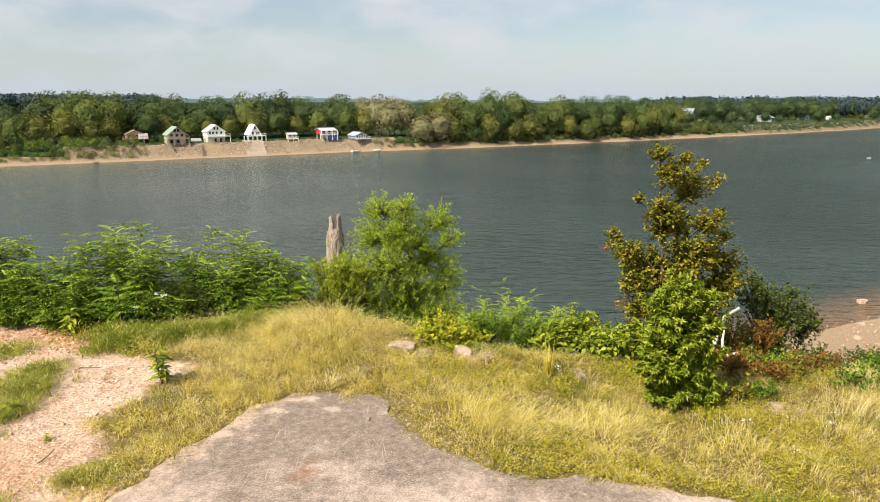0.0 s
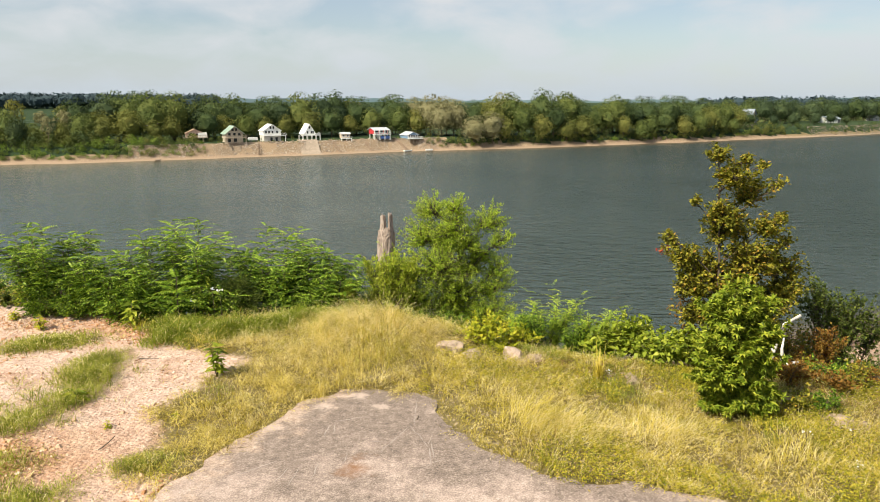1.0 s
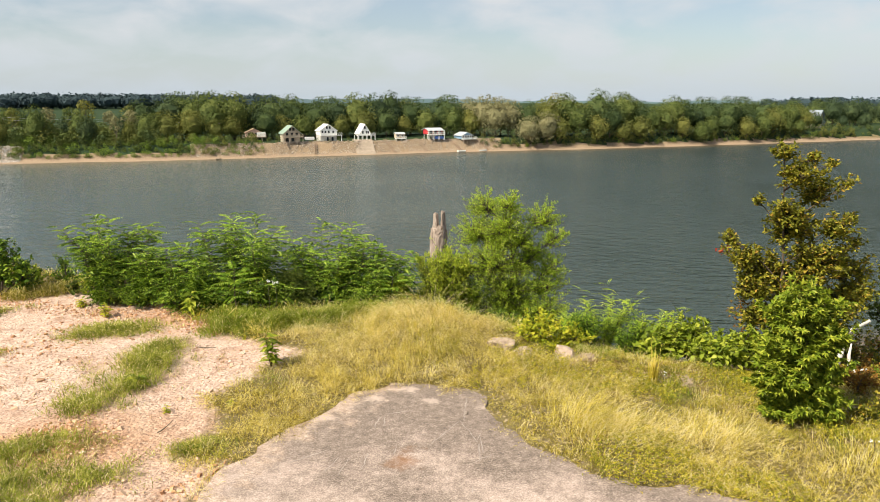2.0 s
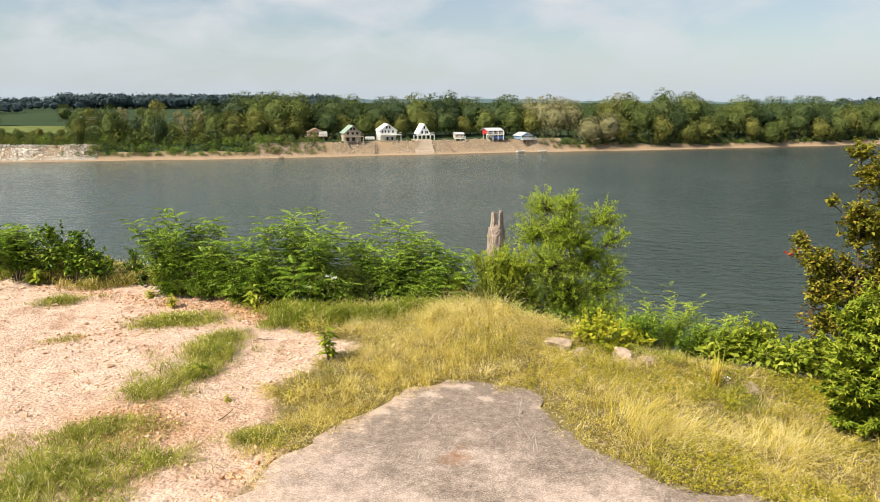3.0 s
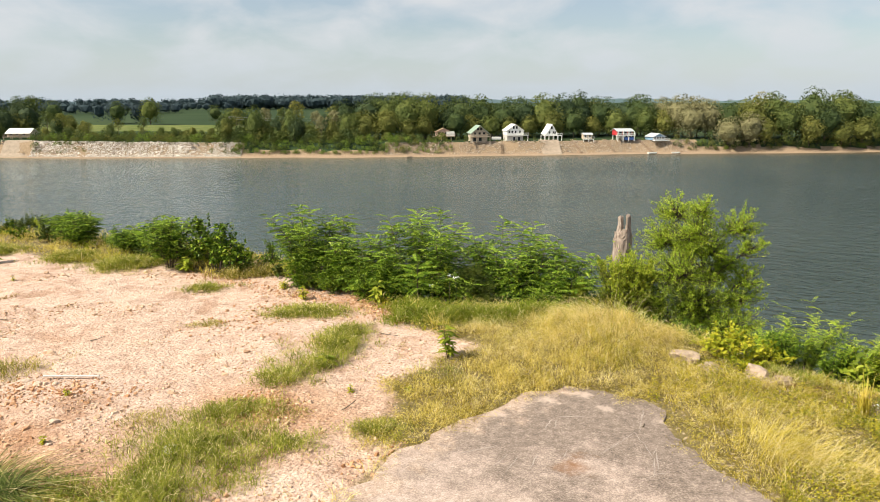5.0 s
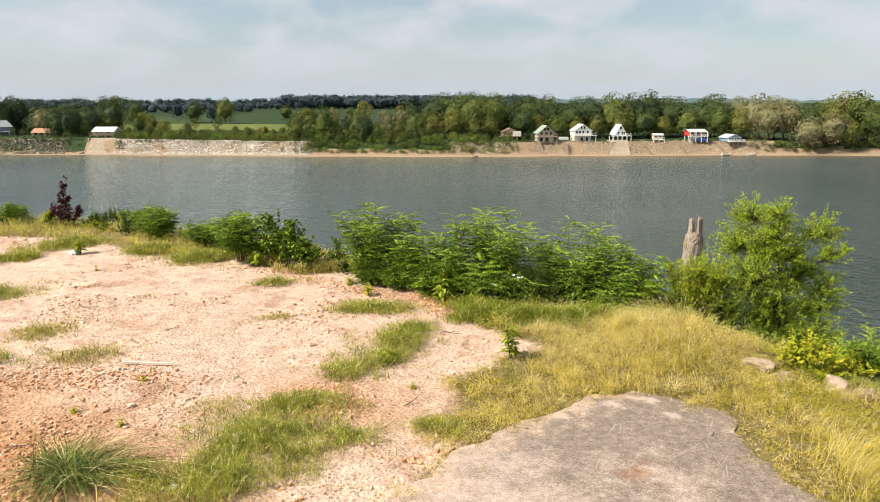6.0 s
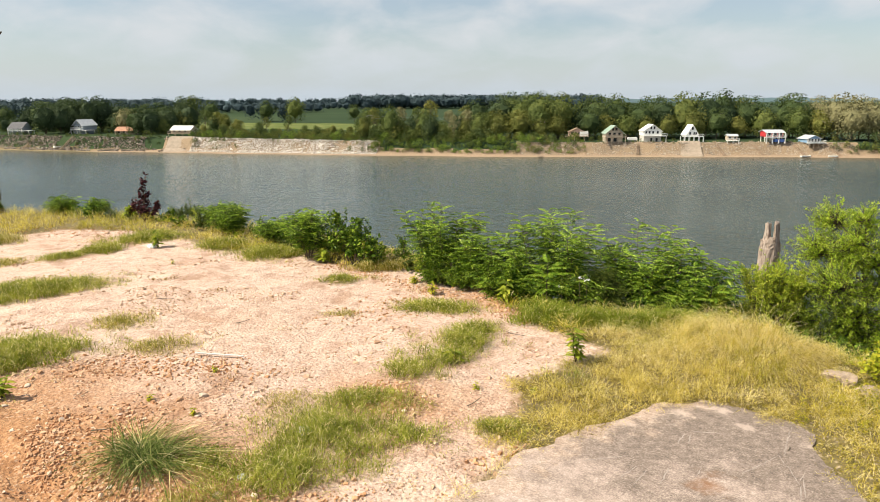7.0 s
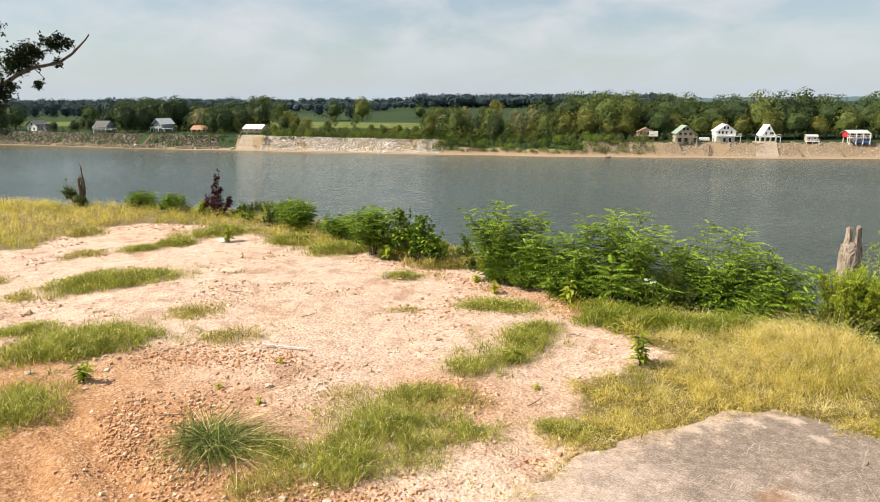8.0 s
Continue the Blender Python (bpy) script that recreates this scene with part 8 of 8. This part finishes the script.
def boat(s, off, length, turn, label, paint="white"):
    """Small flat-bottomed boat with raised sides."""
    x, y = to_xy(s, float(shore_n(np.array(s))) + off)
    t = thing("boat", pose(x, y, max(gz(x, y), WATER) + 0.02, 0, 0, math.degrees(math.atan2(UY, UX)) + turn), label, "boat", "boats by the shore")
    bm = bmesh.new()
    prof = ((-0.5, 0.8), (0.0, 0.85), (0.3, 0.7), (0.5, 0.08))
    rings = []
    for u, w in prof:
        rings.append([bm.verts.new((u * length, sy * w * (0.75 if z == 0 else 1.0), z + (0.15 if u > 0.4 else 0))) for sy, z in ((-1, 0.55), (-1, 0.0), (1, 0.0), (1, 0.55))])
    for a, b in zip(rings, rings[1:]):
        for j in range(3):
            bm.faces.new((a[j], a[j + 1], b[j + 1], b[j]))
    bm.faces.new(rings[0])
    bmesh.ops.recalc_face_normals(bm, faces=bm.faces)
    r = bmesh.ops.solidify(bm, geom=bm.faces[:], thickness=0.06)
    part("hull", bm_mesh("hull", bm, M[paint]), t)
    for u in (-0.25, 0.1):
        boxes("seat", [(u * length - 0.15, u * length + 0.15, -0.7, 0.7, 0.35, 0.4)], M["grey_metal"], t)


boat(120, 0.5, 4.5, 10, "small white boat drawn up on the shore")
boat(131, 0.8, 3.8, -15, "small white boat drawn up on the shore")
boat(-240, 4.5, 5.0, 60, "white boat upturned on the stony bank")
boat(300, -144, 3.2, 20, "small distant grey boat on the river", "slate")


def dock(s, label):
    e = float(shore_n(np.array(s)))
    x, y = to_xy(s, e)
    t = thing("jetty", pose(x, y, 0, 0, 0, math.degrees(math.atan2(UY, UX)) - 25), label, "jetty")
    boxes("plank_deck", [(-0.8, 0.8, -0.6, 3.5, -19.75, -19.62)], M["deck_wood"], t)
    for px in (-0.7, 0.7):
        for py in (-0.4, 1.2, 3.0):
            boxes("post", [(px - 0.1, px + 0.1, py - 0.1, py + 0.1, -21.0, -19.5)], M["bark"], t)


dock(6, "small dark wooden jetty at the sandy shore")


def ramp():
    """Pale concrete boat ramp below the white-roofed cottage."""
    for s0, w in ((-172, 13), (72, 9)):
        e, top = float(shore_n(np.array(s0))), float(bank_top(np.array(s0)))
        x, y = to_xy(s0, e)
        bm = bmesh.new()
        prof = ((1.5, -19.9), (4.5, -18.4), (9.5, top + 0.15), (13, top + 0.2))
        a, b, c, d = [], [], [], []
        for yy, zz in prof:
            a.append(bm.verts.new((-w / 2, yy, zz + 0.25))); b.append(bm.verts.new((w / 2, yy, zz + 0.25)))
            c.append(bm.verts.new((-w / 2, yy, zz - 0.8))); d.append(bm.verts.new((w / 2, yy, zz - 0.8)))
        for i in range(3):
            bm.faces.new((a[i], b[i], b[i + 1], a[i + 1]))
            bm.faces.new((a[i], a[i + 1], c[i + 1], c[i]))
            bm.faces.new((b[i], d[i], d[i + 1], b[i + 1]))
        bm.faces.new((a[0], c[0], d[0], b[0]))
        ob = part("ramp", bm_mesh("ramp", bm, M["concrete"]))
        ob.matrix_world = pose(x, y, 0, 0, 0, math.degrees(math.atan2(UY, UX)))
        tagged(ob, "pale concrete slope down the far bank", "ramp", kind="structure")


ramp()


def pole(s, n, h, lean, label):
    x, y = to_xy(s, n)
    t = thing("utility_pole", pose(x, y, gz(x, y) - 0.3, lean, 0, 28), label, "utility pole", "poles on the far bank")
    part("pole", tube_mesh("pole", [(np.array([(0, 0, 0), (0, 0, h / 2), (0, 0, h)]), 0.17, 0.11)], M["dead"], 8), t)
    boxes("crossarm", [(-1.1, 1.1, -0.07, 0.07, h - 0.7, h - 0.55)], M["dead"], t)


pole(-78, 336, 12, 3, "leaning grey wooden utility pole")
pole(-30, 352, 11, 0, "grey wooden utility pole among scrub")
pole(8, 338, 9, 0, "grey wooden utility pole among scrub")


def power_line():
    """Two slack wires from pole to pole."""
    tops = []
    for s_, n_, h_ in ((-78, 336, 11.5), (-30, 352, 10.5), (8, 338, 8.5)):
        px, py = to_xy(s_, n_)
        tops.append(np.array([px, py, gz(px, py) + h_]))
    t = thing("power_line", pose(0, 0, 0), "slack overhead wires between wooden poles", "power line")
    for drop in (0.0, 1.0):
        for a, b in zip(tops, tops[1:]):
            w = np.linspace(0, 1, 14)[:, None]
            part("wire", tube_mesh("wire", [(a + (b - a) * w + np.array([0, 0, -1.0]) * (drop + 4 * 0.9 * w * (1 - w)), 0.03, 0.03)], M["grey_metal"], 4), t)


power_line()


def parked_cart(s, n, label, key):
    """Small vehicle beside a cottage."""
    x, y = to_xy(s, n)
    t = thing("trailer", pose(x, y, gz(x, y), 0, 0, math.degrees(math.atan2(UY, UX))), label, "trailer")
    bm = bmesh.new()
    box(bm, -2.2, 2.2, -0.9, 0.9, 0.55, 1.9)
    bmesh.ops.bevel(bm, geom=bm.edges[:], offset=0.18, segments=2, affect="EDGES")
    part("body", bm_mesh("body", bm, M[key]), t)
    for px in (-1.2, 1.2):
        bm = bmesh.new()
        bmesh.ops.create_cone(bm, cap_ends=True, segments=14, radius1=0.34, radius2=0.34, depth=0.22)
        ob = part("wheel", bm_mesh("wheel", bm, M["dark_roof"]), t)
        ob.matrix_basis = pose(px, -0.85, 0.34, 90, 0, 0)


parked_cart(47.5, 327, "small white trailer parked on the grass", "white")
parked_cart(111, 326.5, "blue covered trailer under a raised cottage", "tarp")


def scratches():
    """Pale scrape marks on the asphalt, thin and slightly proud."""
    rng = np.random.default_rng(88)
    V, F = [], []
    marks = [((-1.2, 10.9), (-1.15, 9.9)), ((-1.55, 9.0), (-1.2, 9.85)), ((-1.2, 9.85), (-0.85, 9.2)), ((-1.75, 9.3), (-1.45, 9.35)), ((-3.4, 8.2), (-2.9, 8.7)), ((-0.9, 8.6), (-0.6, 8.9)), ((-2.4, 9.9), (-2.0, 10.1)), ((0.6, 7.6), (1.3, 7.8))]
    marks += [((x, y), (x + rng.uniform(-0.08, 0.12), y + rng.uniform(0.15, 0.5))) for x, y in zip(rng.uniform(-3.0, 0.2, 10), rng.uniform(7.4, 9.6, 10))]
    for (x0, y0), (x1, y1) in marks:
        k = max(3, int(math.hypot(x1 - x0, y1 - y0) / 0.07))
        nx, ny = -(y1 - y0), x1 - x0
        ln = math.hypot(nx, ny)
        for i in range(k + 1):
            t = i / k
            w = 0.010 * rng.uniform(0.3, 1.2) * math.sin(math.pi * (0.1 + 0.8 * t))
            j = rng.normal(0, 0.008)
            x, y = x0 + (x1 - x0) * t + nx / ln * j, y0 + (y1 - y0) * t + ny / ln * j
            V += [(x - nx / ln * w, y - ny / ln * w, 0.0375), (x + nx / ln * w, y + ny / ln * w, 0.0375)]
            if i:
                m = len(V)
                F.append((m - 4, m - 3, m - 1, m - 2))
    tagged(part("scrape_mark", mesh_of("scrape_mark", V, F, M["scrape"])), "pale scrape marks across worn asphalt", "scrape marks", kind="stuff")


scratches()


def driftwood(s, off, seed, span_=5.0):
    """Tangle of bare washed-up branches on the far bank."""
    rng = np.random.default_rng(seed)
    x, y = to_xy(s, float(shore_n(np.array(s))) + off)
    t = thing("driftwood", pose(x, y, gz(x, y) + 0.2, 0, 0, rng.uniform(0, 360)), "tangle of bare grey driftwood on the bank", "driftwood", "driftwood on the far bank")
    lines = [(curve_pts(rng.uniform(-0.5, 0.5, 3) * [1, 1, 0], rng.normal(0, 1, 3) * [1, 1, 0.3] + [0, 0, 0.15], span_ * rng.uniform(0.5, 1.0), (0, 0, 0.1), rng, 5, 0.15), 0.12, 0.03) for _ in range(7)]
    part("branch", tube_mesh("branch", lines, M["dead"], 5), t)


for i, (s_, o_) in enumerate(((-168, 4.5), (-160, 6.5), (-152, 4.0), (-120, 7.5), (-98, 5.0), (-91, 7.0), (-188, 4.0))):
    driftwood(s_, o_, 900 + i)
